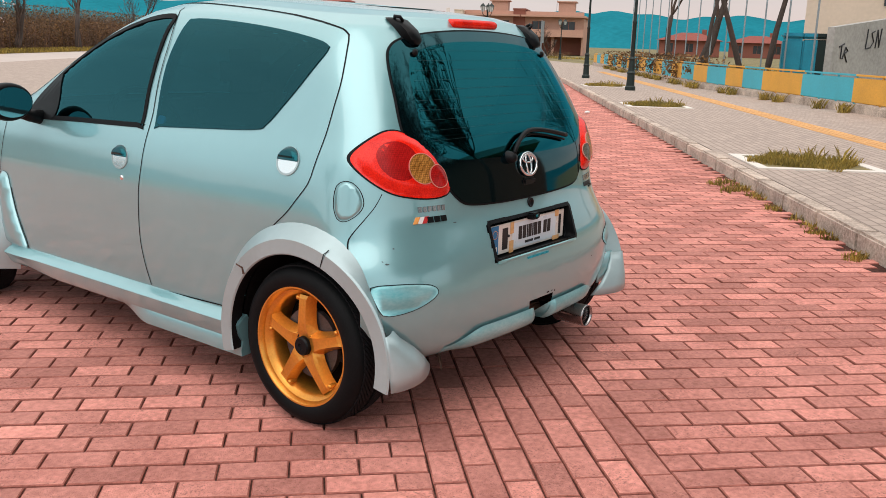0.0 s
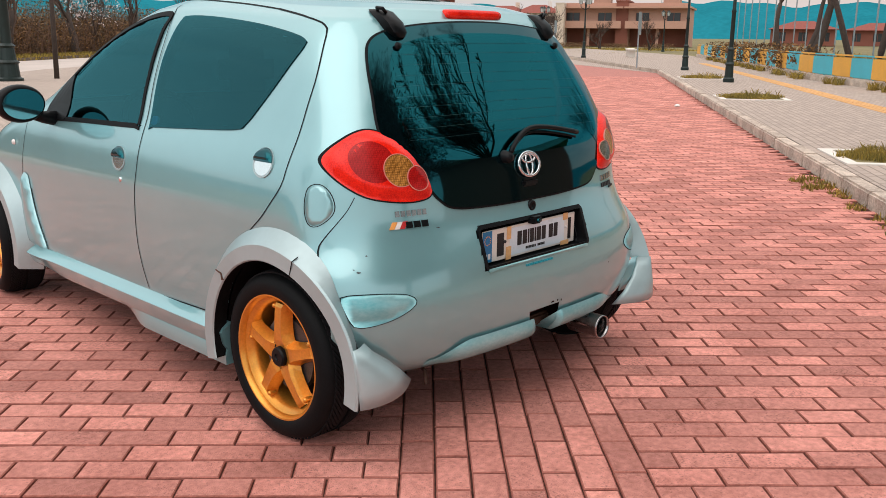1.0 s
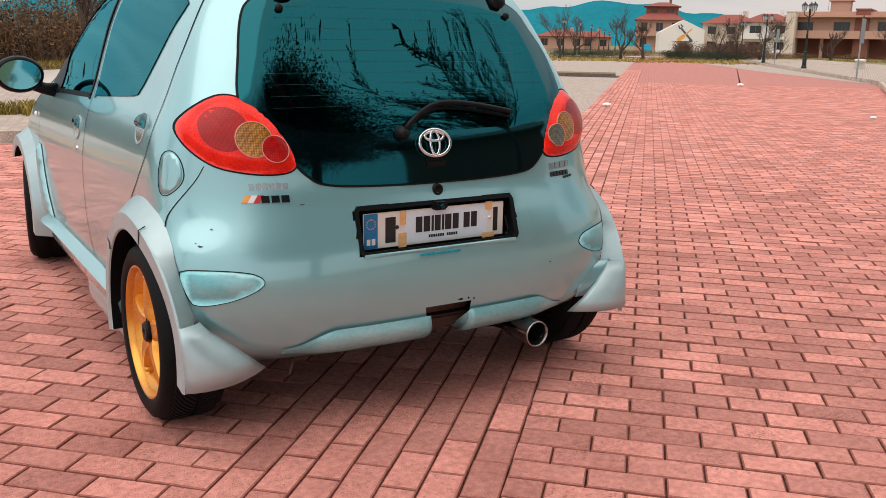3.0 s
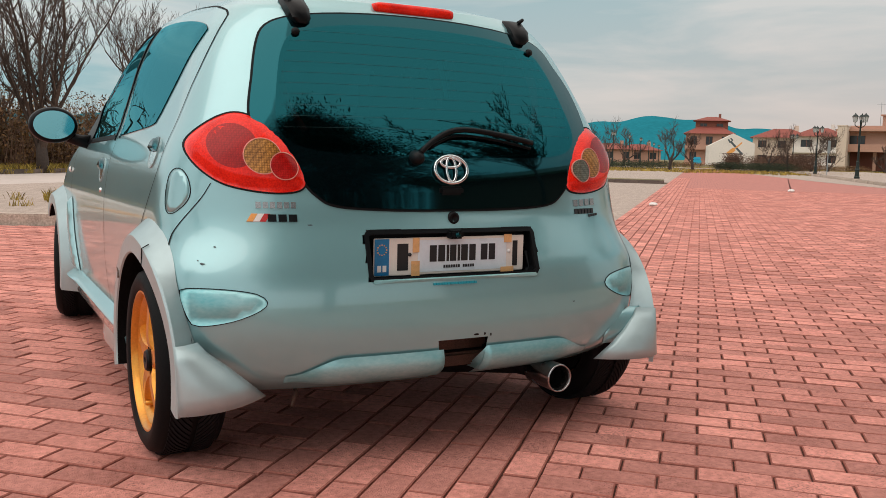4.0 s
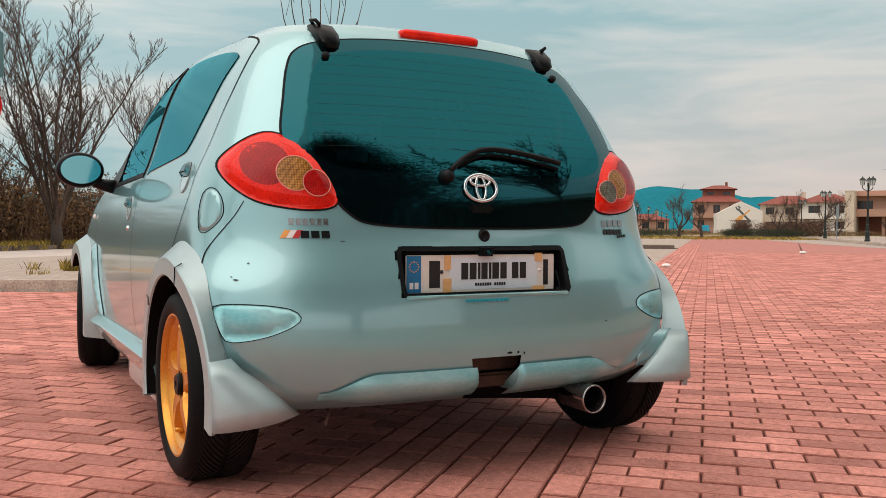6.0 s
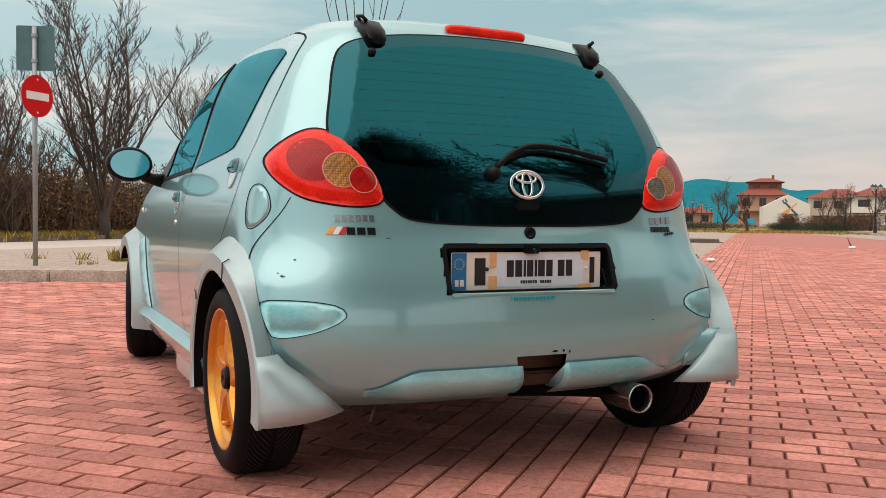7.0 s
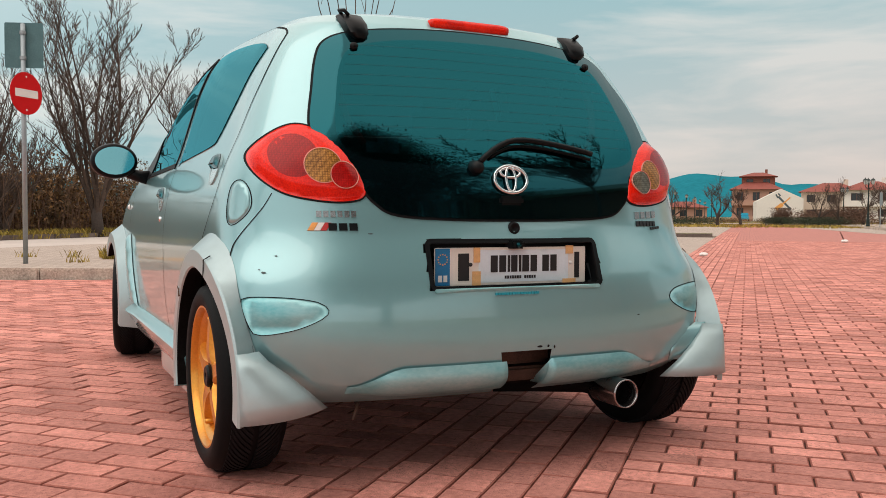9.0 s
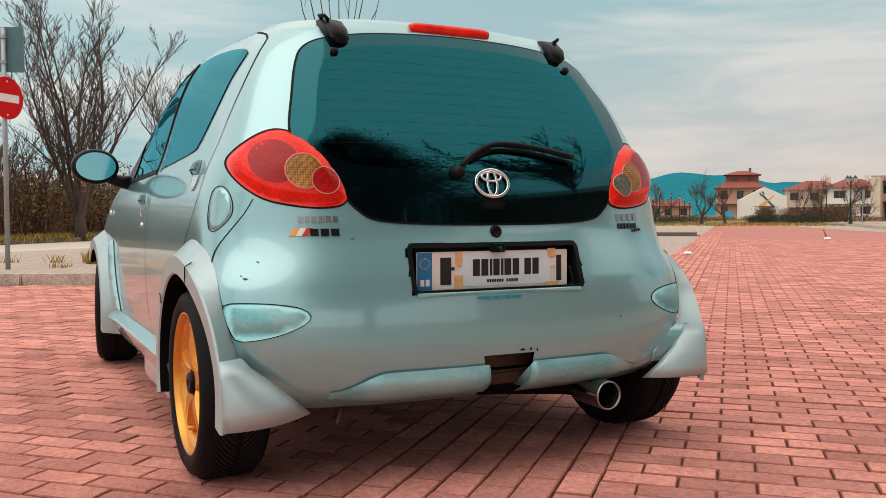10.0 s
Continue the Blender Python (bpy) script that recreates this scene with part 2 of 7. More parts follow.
BRICK = mat("red_paving_brick", (0.555, 0.208, 0.166), 0.86, vary=0.24, scale=3.0, bump=0.09, bump_scale=200, tint=(0.645, 0.282, 0.232), rand=0.24, spec=0.25, world_space=True, specks=0.55)
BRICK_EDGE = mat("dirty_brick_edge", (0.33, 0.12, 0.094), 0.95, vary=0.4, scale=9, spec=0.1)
JOINT = mat("sandy_dark_joint", (0.085, 0.040, 0.031), 0.95, vary=0.8, scale=5, bump=0.1, spec=0.1)
FAR_BRICK = far_paving("red_paving_far", (0.43, 0.155, 0.125), (0.50, 0.195, 0.155), (0.16, 0.06, 0.05), 0.2185, 0.111, radians(-135))
FAR_BAND = far_paving("red_band_far", (0.43, 0.155, 0.125), (0.50, 0.19, 0.15), (0.14, 0.06, 0.05), 0.2185, 0.11, radians(-45))
GREY_PAVE = far_paving("grey_paving", (0.36, 0.285, 0.24), (0.50, 0.395, 0.33), (0.17, 0.13, 0.105), 0.2, 0.1, radians(-33))
KERB = mat("concrete_kerb", (0.38, 0.29, 0.235), 0.9, vary=0.42, scale=3, bump=0.08, bump_scale=45, rand=0.12, tint=(0.50, 0.41, 0.34), world_space=True, specks=0.5)
KERB_DARK = mat("grimy_kerb", (0.13, 0.095, 0.08), 0.9, vary=0.4, scale=3, bump=0.06, bump_scale=45, rand=0.15, world_space=True, specks=0.5)
ASPHALT = mat("pale_asphalt", (0.50, 0.43, 0.39), 0.9, vary=0.12, scale=0.6, bump=0.03)
TACTILE = mat("yellow_tactile_tile", (0.62, 0.34, 0.13), 0.85, vary=0.15, scale=3, rand=0.08)
SOIL = mat("dry_soil_and_grass", (0.13, 0.115, 0.045), 0.95, vary=0.5, scale=0.5, bump=0.2, bump_scale=8, tint=(0.19, 0.15, 0.06))
GRASS = mat("grass_blades", (0.17, 0.15, 0.022), 0.8, vary=0.4, scale=2.0, tint=(0.32, 0.21, 0.035), rand=0.5)
BARK = mat("bare_bark", (0.050, 0.035, 0.028), 0.9, vary=0.4, scale=12, bump=0.1)
TWIG = mat("reddish_twigs", (0.070, 0.044, 0.032), 0.9, vary=0.4, scale=1.0, rand=0.35)
THICKET = mat("brown_thicket_stems", (0.115, 0.060, 0.037), 0.9, vary=0.4, scale=1.0, rand=0.45)
BRUSH = mat("bramble_leaves", (0.050, 0.044, 0.012), 0.8, vary=0.5, scale=0.7, tint=(0.165, 0.078, 0.026), rand=0.55)
SHRUB = mat("dark_shrub_leaves", (0.022, 0.034, 0.012), 0.8, vary=0.5, scale=1.0, rand=0.4)
PINE = mat("pine_needles", (0.018, 0.030, 0.016), 0.7, vary=0.4, scale=2, rand=0.4)
BLOSSOM = mat("pale_blossom", (0.62, 0.50, 0.47), 0.8, rand=0.2)
LAMP_GREEN = mat("dark_green_cast_iron", (0.006, 0.016, 0.014), 0.45, 0.2, 0.3, 10)
LAMP_GLASS = mat("milky_lantern_glass", (0.45, 0.48, 0.46), 0.3)
GALV = mat("galvanised_steel", (0.30, 0.34, 0.36), 0.5, 0.6, 0.2, 12)
SIGN_RED = mat("sign_red", (0.55, 0.004, 0.006), 0.55, vary=0.1, spec=0.15)
SIGN_BACK = mat("weathered_sign_back", (0.085, 0.17, 0.185), 0.6, 0.2, vary=0.2, scale=5, spec=0.2)
SIGN_WHITE = mat("sign_white", (0.75, 0.72, 0.70), 0.4, vary=0.05)
WALL_CREAM = mat("cream_render", (0.62, 0.50, 0.40), 0.9, vary=0.08, scale=0.4)
WALL_PINK = mat("salmon_render", (0.46, 0.26, 0.19), 0.9, vary=0.08, scale=0.4)
WALL_WHITE = mat("white_render", (0.72, 0.66, 0.60), 0.9, vary=0.08, scale=0.3)
WALL_BROWN = mat("brown_render", (0.22, 0.075, 0.05), 0.9, vary=0.1, scale=0.5)
ROOF_RED = mat("red_roof_tiles", (0.23, 0.055, 0.038), 0.85, vary=0.25, scale=3, bump=0.2, bump_scale=6)
DARK_OPENING = mat("dark_window_opening", (0.025, 0.03, 0.034), 0.15, vary=0.3)
CONCRETE = mat("raw_concrete", (0.34, 0.33, 0.31), 0.9, vary=0.25, scale=0.8, bump=0.05)
PANEL_YELLOW = mat("fence_yellow", (0.72, 0.36, 0.05), 0.6, vary=0.12, scale=2)
PANEL_BLUE = mat("fence_blue", (0.07, 0.42, 0.52), 0.6, vary=0.12, scale=2)
SHED_BLUE = mat("container_blue", (0.01, 0.22, 0.32), 0.5, vary=0.2, scale=2)
# the distance haze is mixed into the hills' own colour
HILL = mat("haze_tinted_hillside", (0.018, 0.17, 0.215), 1.0, vary=0.18, scale=0.004, spec=0.0)
WHITE_TRASH = mat("white_litter", (0.75, 0.73, 0.70), 0.7, vary=0.1)

# ---- small builders ----


def obj_from(name, bm, material, parent=None, label="", smooth=False):
    me = bpy.data.meshes.new(name)
    bm.normal_update()
    bm.to_mesh(me)
    bm.free()
    for m in material if isinstance(material, (list, tuple)) else [material]:
        me.materials.append(m)
    if smooth:
        me.shade_smooth()
    ob = new(name, me)
    if parent is not None:
        ob.parent = parent
    return tagged(ob, label)


def part(name, bm, material, parent, label="", smooth=False):
    return obj_from(name, bm, material, parent, label, smooth)


def thing(name, label, category, group="", at=(0, 0, 0), turn=0.0):
    ob = new(name)
    ob.matrix_world = pose(*at, 0, 0, turn)
    return tagged(ob, label, category, group)


def raw(name, verts, faces, material, parent=None, label="", smooth=False):
    me = bpy.data.meshes.new(name)
    me.from_pydata([tuple(v) for v in verts], [], [tuple(f) for f in faces])
    me.materials.append(material)
    me.update()
    if smooth:
        me.shade_smooth()
    ob = new(name, me)
    if parent is not None:
        ob.parent = parent
    return tagged(ob, label)


def box(bm, x0, x1, y0, y1, z0, z1, bevel=0.0, m=None):
    r = bmesh.ops.create_cube(bm, size=1.0, matrix=Matrix.LocRotScale(((x0 + x1) / 2, (y0 + y1) / 2, (z0 + z1) / 2), None, (x1 - x0, y1 - y0, z1 - z0)))
    vs = r["verts"]
    if bevel:
        es = list({e for v in vs for e in v.link_edges})
        r = bmesh.ops.bevel(bm, geom=es, offset=bevel, segments=2, affect="EDGES")
        vs = list({v for f in r["faces"] for v in f.verts} | {v for v in vs if v.is_valid})
    if m is not None:
        bmesh.ops.transform(bm, matrix=m, verts=vs)
    return bm


def tube(bm, pts, radii, sides=6, cap=True):
    """A tapered tube along points."""
    rings = []
    pts = [Vector(p) for p in pts]
    for i, p in enumerate(pts):
        d = (pts[min(i + 1, len(pts) - 1)] - pts[max(i - 1, 0)]).normalized()
        a = d.orthogonal().normalized() if abs(d.z) > 0.99 else d.cross(Vector((0, 0, 1))).normalized()
        b = d.cross(a)
        r = radii[i] if isinstance(radii, (list, tuple)) else radii
        rings.append([bm.verts.new(p + r * (math.cos(k * math.tau / sides) * a + math.sin(k * math.tau / sides) * b)) for k in range(sides)])
    for r0, r1 in zip(rings, rings[1:]):
        for k in range(sides):
            bm.faces.new((r0[k], r0[(k + 1) % sides], r1[(k + 1) % sides], r1[k]))
    if cap:
        bm.faces.new(rings[0][::-1])
        bm.faces.new(rings[-1])
    return bm


def lathe(bm, prof, sides=48, axis="x", centre=(0, 0, 0)):
    """Revolves (radius, along) pairs about an axis."""
    rings = []
    for r, a in prof:
        ring = []
        for k in range(sides):
            c, s = r * math.cos(k * math.tau / sides), r * math.sin(k * math.tau / sides)
            p = {"x": (a, c, s), "y": (c, a, s), "z": (c, s, a)}[axis]
            ring.append(bm.verts.new(Vector(p) + Vector(centre)))
        rings.append(ring)
    for r0, r1 in zip(rings, rings[1:]):
        for k in range(sides):
            bm.faces.new((r0[k], r0[(k + 1) % sides], r1[(k + 1) % sides], r1[k]))
    return bm


def slab(bm, poly, z0, z1):
    """An upright prism over a plan polygon."""
    lo = [bm.verts.new((x, y, z0)) for x, y in poly]
    hi = [bm.verts.new((x, y, z1)) for x, y in poly]
    n = len(poly)
    bm.faces.new(hi)
    bm.faces.new(lo[::-1])
    for k in range(n):
        bm.faces.new((lo[k], lo[(k + 1) % n], hi[(k + 1) % n], hi[k]))
    return bm

# ---- ground, road and pavements ----
S2 = math.sqrt(0.5)


def uv(u, v):
    """Plan place from the road's own axes: u along the brick band, v across it to its left."""
    return (S2 * (u - v), S2 * (u + v))


BAND = (-0.312, 0.456)
ALONG = Vector((math.cos(radians(34)), math.sin(radians(34))))  # along the pavement beside the road
ACROSS = Vector((ALONG.y, -ALONG.x))


def pav(a, o):
    """Plan place from the pavement's axes: a metres along it, o metres out from the car's side."""
    p = a * ALONG + o * ACROSS
    return (p.x, p.y)


KERB_O = 2.38
bm = bmesh.new()
bmesh.ops.create_grid(bm, x_segments=40, y_segments=40, size=3500)
for v in bm.verts:
    v.co.z = -0.06
ground = tagged(obj_from("ground", bm, SOIL), "dry grass and soil reaching the horizon", "ground", kind="structure")

BEND_A = 32.5
bm = bmesh.new()
slab(bm, [uv(-11.0, BAND[0]), pav(-11.2, KERB_O), pav(BEND_A, KERB_O), (66.5, 54.5), (64, 62.2), uv(88.5, BAND[0])], -0.05, -0.014)
bmesh.ops.recalc_face_normals(bm, faces=bm.faces)
road = tagged(obj_from("road", bm, FAR_BRICK), "wide lane paved with weathered red bricks", "road", kind="structure")
bm = bmesh.new()
slab(bm, [uv(-11.0, BAND[0]), uv(88.5, BAND[0]), uv(88.5, BAND[1]), uv(-11.0, BAND[1])], -0.05, -0.014)
road_band = tagged(obj_from("road_band", bm, FAR_BAND), "band of red bricks laid lengthwise along the lane", "road", kind="structure")
ISLE_A, ISLE_B = Vector((-12.0, 13.95)), Vector((3.0, 7.10))
bm = bmesh.new()
slab(bm, [uv(-11.0, BAND[1]), uv(8.2, BAND[1]), tuple(ISLE_B), tuple(ISLE_A), uv(-18, 18)], -0.05, -0.014)
bmesh.ops.recalc_face_normals(bm, faces=bm.faces)
lay_by = tagged(obj_from("road_side", bm, FAR_BRICK), "red brick parking apron beside the lane", "road", kind="structure")
bm = bmesh.new()
slab(bm, [uv(8.2, BAND[1]), uv(32, BAND[1]), uv(32, 5.6), (8.0, 12.2), tuple(ISLE_B)], -0.05, -0.010)
bmesh.ops.recalc_face_normals(bm, faces=bm.faces)
tagged(obj_from("parking_bay", bm, GREY_PAVE), "grey paved parking bay beside the brick lane", "pavement", kind="structure")
bm = bmesh.new()
slab(bm, [uv(34.5, BAND[1]), uv(88.5, BAND[1]), uv(88.5, 9), uv(34.5, 9)], -0.05, -0.012)
bmesh.ops.recalc_face_normals(bm, faces=bm.faces)
tagged(obj_from("parking_bay_far", bm, GREY_PAVE), "grey paved parking bay farther along the lane", "pavement", kind="structure")
bm = bmesh.new()
wedge = [Vector(pav(BEND_A, KERB_O)), Vector((66.5, 54.5)), Vector((64.0, 60.5)), Vector((37.0, 28.0))]
slab(bm, [tuple(p) for p in wedge], -0.012, -0.006)
bmesh.ops.recalc_face_normals(bm, faces=bm.faces)
tagged(obj_from("road_patch", bm, GREY_PAVE), "pale grey paved wedge beside the lane", "pavement", kind="structure")

# pavement on the far side of the lane
bm = bmesh.new()
slab(bm, [pav(-30, KERB_O + 0.16), pav(-30, 12.2), pav(25.4, 6.5), pav(62, 6.4), (80, 56), (67.5, 54.4), pav(BEND_A, KERB_O + 0.16)], -0.05, 0.125)
bmesh.ops.recalc_face_normals(bm, faces=bm.faces)
pavement = tagged(obj_from("pavement", bm, GREY_PAVE), "pale grey block pavement with tree pits", "pavement", kind="structure")
bm = bmesh.new()
slab(bm, [uv(88.5, 14), (64.5, 62.0), (66.7, 54.6), (80, 58), (72, 68), uv(91, 14)], -0.05, 0.10)
bmesh.ops.recalc_face_normals(bm, faces=bm.faces)
tagged(obj_from("pavement_end", bm, GREY_PAVE), "pale pavement crossing the end of the lane", "pavement", kind="structure")
# grassed island in the bay
bm = bmesh.new()
slab(bm, [uv(32.16, BAND[1] + 0.2), uv(34.5, BAND[1] + 0.2), uv(34.5, 9), uv(32.16, 9)], -0.05, 0.11)
bmesh.ops.recalc_face_normals(bm, faces=bm.faces)
tagged(obj_from("bay_island", bm, SOIL), "narrow grassy island at the end of the bay", "ground", kind="structure")
# island and pavement beyond the car
isle_dir = (ISLE_B - ISLE_A).normalized()
isle_in = Vector((-isle_dir.y, isle_dir.x))
bm = bmesh.new()
p0, p1 = ISLE_A + 0.16 * isle_in, ISLE_B + 0.16 * isle_in
NEAR_EDGE = [(-10.5, 15.2), (-3.2, 14.6), (3.1, 20.5), (10.0, 28.5), (31, 47)]
FAR_EDGE = [(-20, 12.0), (-9.0, 19.0), (-2.5, 25.0), (6.8, 36.0), (21.6, 48.2), (60, 80)]
slab(bm, [tuple(p0), tuple(p1), (8.0, 12.3), (34, 46.5), (31, 47.0), (10.0, 28.5), (3.1, 20.5), (-3.2, 14.6), (-10.5, 15.2)], -0.05, 0.12)
bmesh.ops.recalc_face_normals(bm, faces=bm.faces)
pavement_isle = tagged(obj_from("pavement_island", bm, GREY_PAVE), "pale worn pavement island behind a concrete kerb", "pavement", kind="structure")
bm = bmesh.new()
slab(bm, [(-30, 3)] + [(x, y - 0.1) for x, y in NEAR_EDGE] + [(66, 78)] + FAR_EDGE[::-1], -0.05, -0.02)
bmesh.ops.recalc_face_normals(bm, faces=bm.faces)
tagged(obj_from("side_road", bm, ASPHALT), "pale worn asphalt side road", "road", kind="structure")


def kerb(name, a, b, length, inward, label, height=0.13, material=KERB):
    """A row of kerb stones from a to b."""
    a, b = Vector(a), Vector(b)
    d = (b - a).normalized()
    n = Vector((-d.y, d.x)) * inward
    k = int((b - a).length / length)
    owner = thing(name, label, "kerb")
    tagged(owner, kind="structure")
    mesh = None
    ang = math.atan2(d.y, d.x)
    for i in range(k):
        if mesh is None:
            bm = bmesh.new()
            box(bm, 0.006, length - 0.006, 0.0, 0.16, -0.05, height, 0.018)
            if inward < 0:
                bmesh.ops.scale(bm, vec=(1, -1, 1), verts=bm.verts)
                bmesh.ops.reverse_faces(bm, faces=bm.faces)
            ob = part("kerb_stone", bm, material, owner)
            mesh = ob.data
        else:
            ob = new("kerb_stone", mesh)
            ob.parent = owner
        p = a + d * (i * length)
        ob.matrix_basis = Matrix.Translation((p.x + random.uniform(-0.004, 0.004), p.y, random.uniform(-0.006, 0.004))) @ pose(0, 0, 0, 0, 0, math.degrees(ang) + random.uniform(-0.25, 0.25))
    return owner


kerb("kerb_pavement", pav(-6, KERB_O), pav(BEND_A, KERB_O), 0.8, -1, "pale concrete kerb stones with weeds along the pavement")
kerb("kerb_bend", pav(BEND_A, KERB_O), (66.5, 54.5), 1.6, -1, "pale concrete kerb stones along the bend")
kerb("kerb_island", ISLE_A, ISLE_B, 1.0, 1, "chipped concrete kerb stones of the pavement island", 0.13)
kerb("kerb_verge", FAR_EDGE[1], FAR_EDGE[2], 1.2, 1, "low dark kerb along the overgrown verge", 0.12, KERB_DARK)
kerb("kerb_verge_far", FAR_EDGE[2], FAR_EDGE[3], 1.2, 1, "low dark kerb along the overgrown verge", 0.12, KERB_DARK)
kerb("kerb_verge_end", FAR_EDGE[3], FAR_EDGE[4], 1.2, 1, "low dark kerb along the overgrown verge", 0.12, KERB_DARK)
kerb("kerb_bay", uv(32, 9), uv(32, BAND[1] + 0.1), 0.938, 1, "low stained kerb at the end of the parking bay", 0.13, KERB_DARK)

# ---- the car ----
# z, rear end, half width, rear rounding, its power, front end
SHAPE = np.array([
    (0.235, 0.030, 0.770, 0.34, 2.8, 3.28), (0.262, -0.035, 0.785, 0.35, 2.8, 3.30), (0.30, -0.055, 0.800, 0.36, 2.8, 3.33), (0.40, -0.062, 0.812, 0.34, 3.0, 3.345),
    (0.50, -0.057, 0.818, 0.335, 3.0, 3.34), (0.58, -0.045, 0.820, 0.35, 2.9, 3.32), (0.66, -0.018, 0.820, 0.36, 2.8, 3.28),
    (0.73, 0.012, 0.818, 0.36, 2.8, 3.22), (0.85, 0.030, 0.800, 0.36, 2.9, 3.05), (0.92, 0.048, 0.780, 0.355, 3.0, 2.85),
    (1.0, 0.085, 0.745, 0.34, 3.3, 2.62), (1.1, 0.140, 0.710, 0.335, 3.5, 2.42), (1.2, 0.195, 0.675, 0.33, 3.5, 2.2),
    (1.3, 0.248, 0.628, 0.33, 3.5, 1.97), (1.36, 0.285, 0.580, 0.33, 3.4, 1.8), (1.395, 0.315, 0.520, 0.33, 3.2, 1.66),
    (1.415, 0.370, 0.430, 0.32, 3.0, 1.5), (1.427, 0.500, 0.300, 0.30, 2.6, 1.3), (1.432, 0.700, 0.120, 0.15, 2.2, 1.05)])


def smooth_table():
    """The same table, finely stepped and eased."""
    zs = np.concatenate([np.linspace(0.235, 1.36, 86), np.linspace(1.365, 1.432, 26)])
    cols = [np.interp(zs, SHAPE[:, 0], SHAPE[:, i]) for i in range(1, 6)]
    for c in cols:
        for _ in range(6):
            c[1:85] = 0.25 * c[0:84] + 0.5 * c[1:85] + 0.25 * c[2:86]
    return np.column_stack([zs, *cols])


FINE = smooth_table()


def ease(a, b, t):
    t = np.clip((t - a) / (b - a), 0, 1)
    return t * t * (3 - 2 * t)


def lift(y, z):
    """The roof rises from the tailgate towards the front seats."""
    return 0.045 * ease(0.3, 1.25, y) * ease(0.98, 1.36, z)


def swell(y, z):
    """The bumper corners stand out towards the wheel arches."""
    return 1 + 0.034 * float(ease(0.24, 0.38, z) * (1 - ease(0.57, 0.69, z)) * (1 - ease(0.15, 0.55, y)))


def row(z):
    return [float(np.interp(z, FINE[:, 0], FINE[:, i])) for i in range(1, 6)]


def rear_y(x, z):
    yr, w, L, n, yf = row(z)
    q = min(abs(x) / (w * swell(0.1, z)), 0.9995)
    return yr + L * (1 - (1 - q ** n) ** (1 / n))


def side_x(y, z):
    z = z - lift(y, z)
    yr, w, L, n, yf = row(z)
    if y < yr + L:
        q = min(max((yr + L - y) / L, 0), 0.9995)
        w = w * (1 - q ** n) ** (1 / n)
    w = w * swell(y, z)
    if y > yf - 0.5:
        q = min((y - yf + 0.5) / 0.5, 0.9995)
        w = w * (1 - q ** 2.4) ** (1 / 2.4)
    return w


def on_rear(x, z, off=0.0):
    e = 0.004
    p = Vector((x, rear_y(x, z), z))
    a = Vector((x + e, rear_y(x + e, z), z)) - Vector((x - e, rear_y(x - e, z), z))
    b = Vector((x, rear_y(x, z + e), z + e)) - Vector((x, rear_y(x, z - e), z - e))
    return p + off * a.cross(b).normalized()


def on_side(y, z, side=-1, off=0.0):
    e = 0.004
    p = Vector((side_x(y, z), y, z))
    a = Vector((side_x(y + e, z), y + e, z)) - Vector((side_x(y - e, z), y - e, z))
    b = Vector((side_x(y, z + e), y, z + e)) - Vector((side_x(y, z - e), y, z - e))
    p = p + off * a.cross(b).normalized()
    return Vector((side * p.x, p.y, p.z))


def rounded(poly, step=0.012, closed=True):
    """A smooth curve through a few corner points (Catmull-Rom), evenly stepped."""
    P = [Vector(p) for p in poly]
    n, out = len(P), []
    for i in range(n if closed else n - 1):
        p0, p1, p2, p3 = (P[(i + k) % n] for k in (-1, 0, 1, 2)) if closed else (P[max(i - 1, 0)], P[i], P[i + 1], P[min(i + 2, n - 1)])
        m = max(2, int((p2 - p1).length / step))
        for k in range(m):
            t = k / m
            out.append(0.5 * (2 * p1 + (p2 - p0) * t + (2 * p0 - 5 * p1 + 4 * p2 - p3) * t * t + (3 * p1 - p0 - 3 * p2 + p3) * t ** 3))
    if not closed:
        out.append(P[-1])
    return out


def inside(p, poly):
    c, n = False, len(poly)
    for i in range(n):
        a, b = poly[i], poly[i - 1]
        if (a[1] > p[1]) != (b[1] > p[1]) and p[0] < (b[0] - a[0]) * (p[1] - a[1]) / (b[1] - a[1]) + a[0]:
            c = not c
    return c


def inset(poly, d):
    """The outline moved inwards by d."""
    n, out = len(poly), []
    area = sum(poly[i - 1][0] * poly[i][1] - poly[i][0] * poly[i - 1][1] for i in range(n))
    s = 1 if area > 0 else -1
    for i in range(n):
        t = (Vector(poly[(i + 1) % n]) - Vector(poly[i - 1])).normalized()
        out.append(Vector(poly[i]) + d * s * Vector((-t.y, t.x)))
    return out


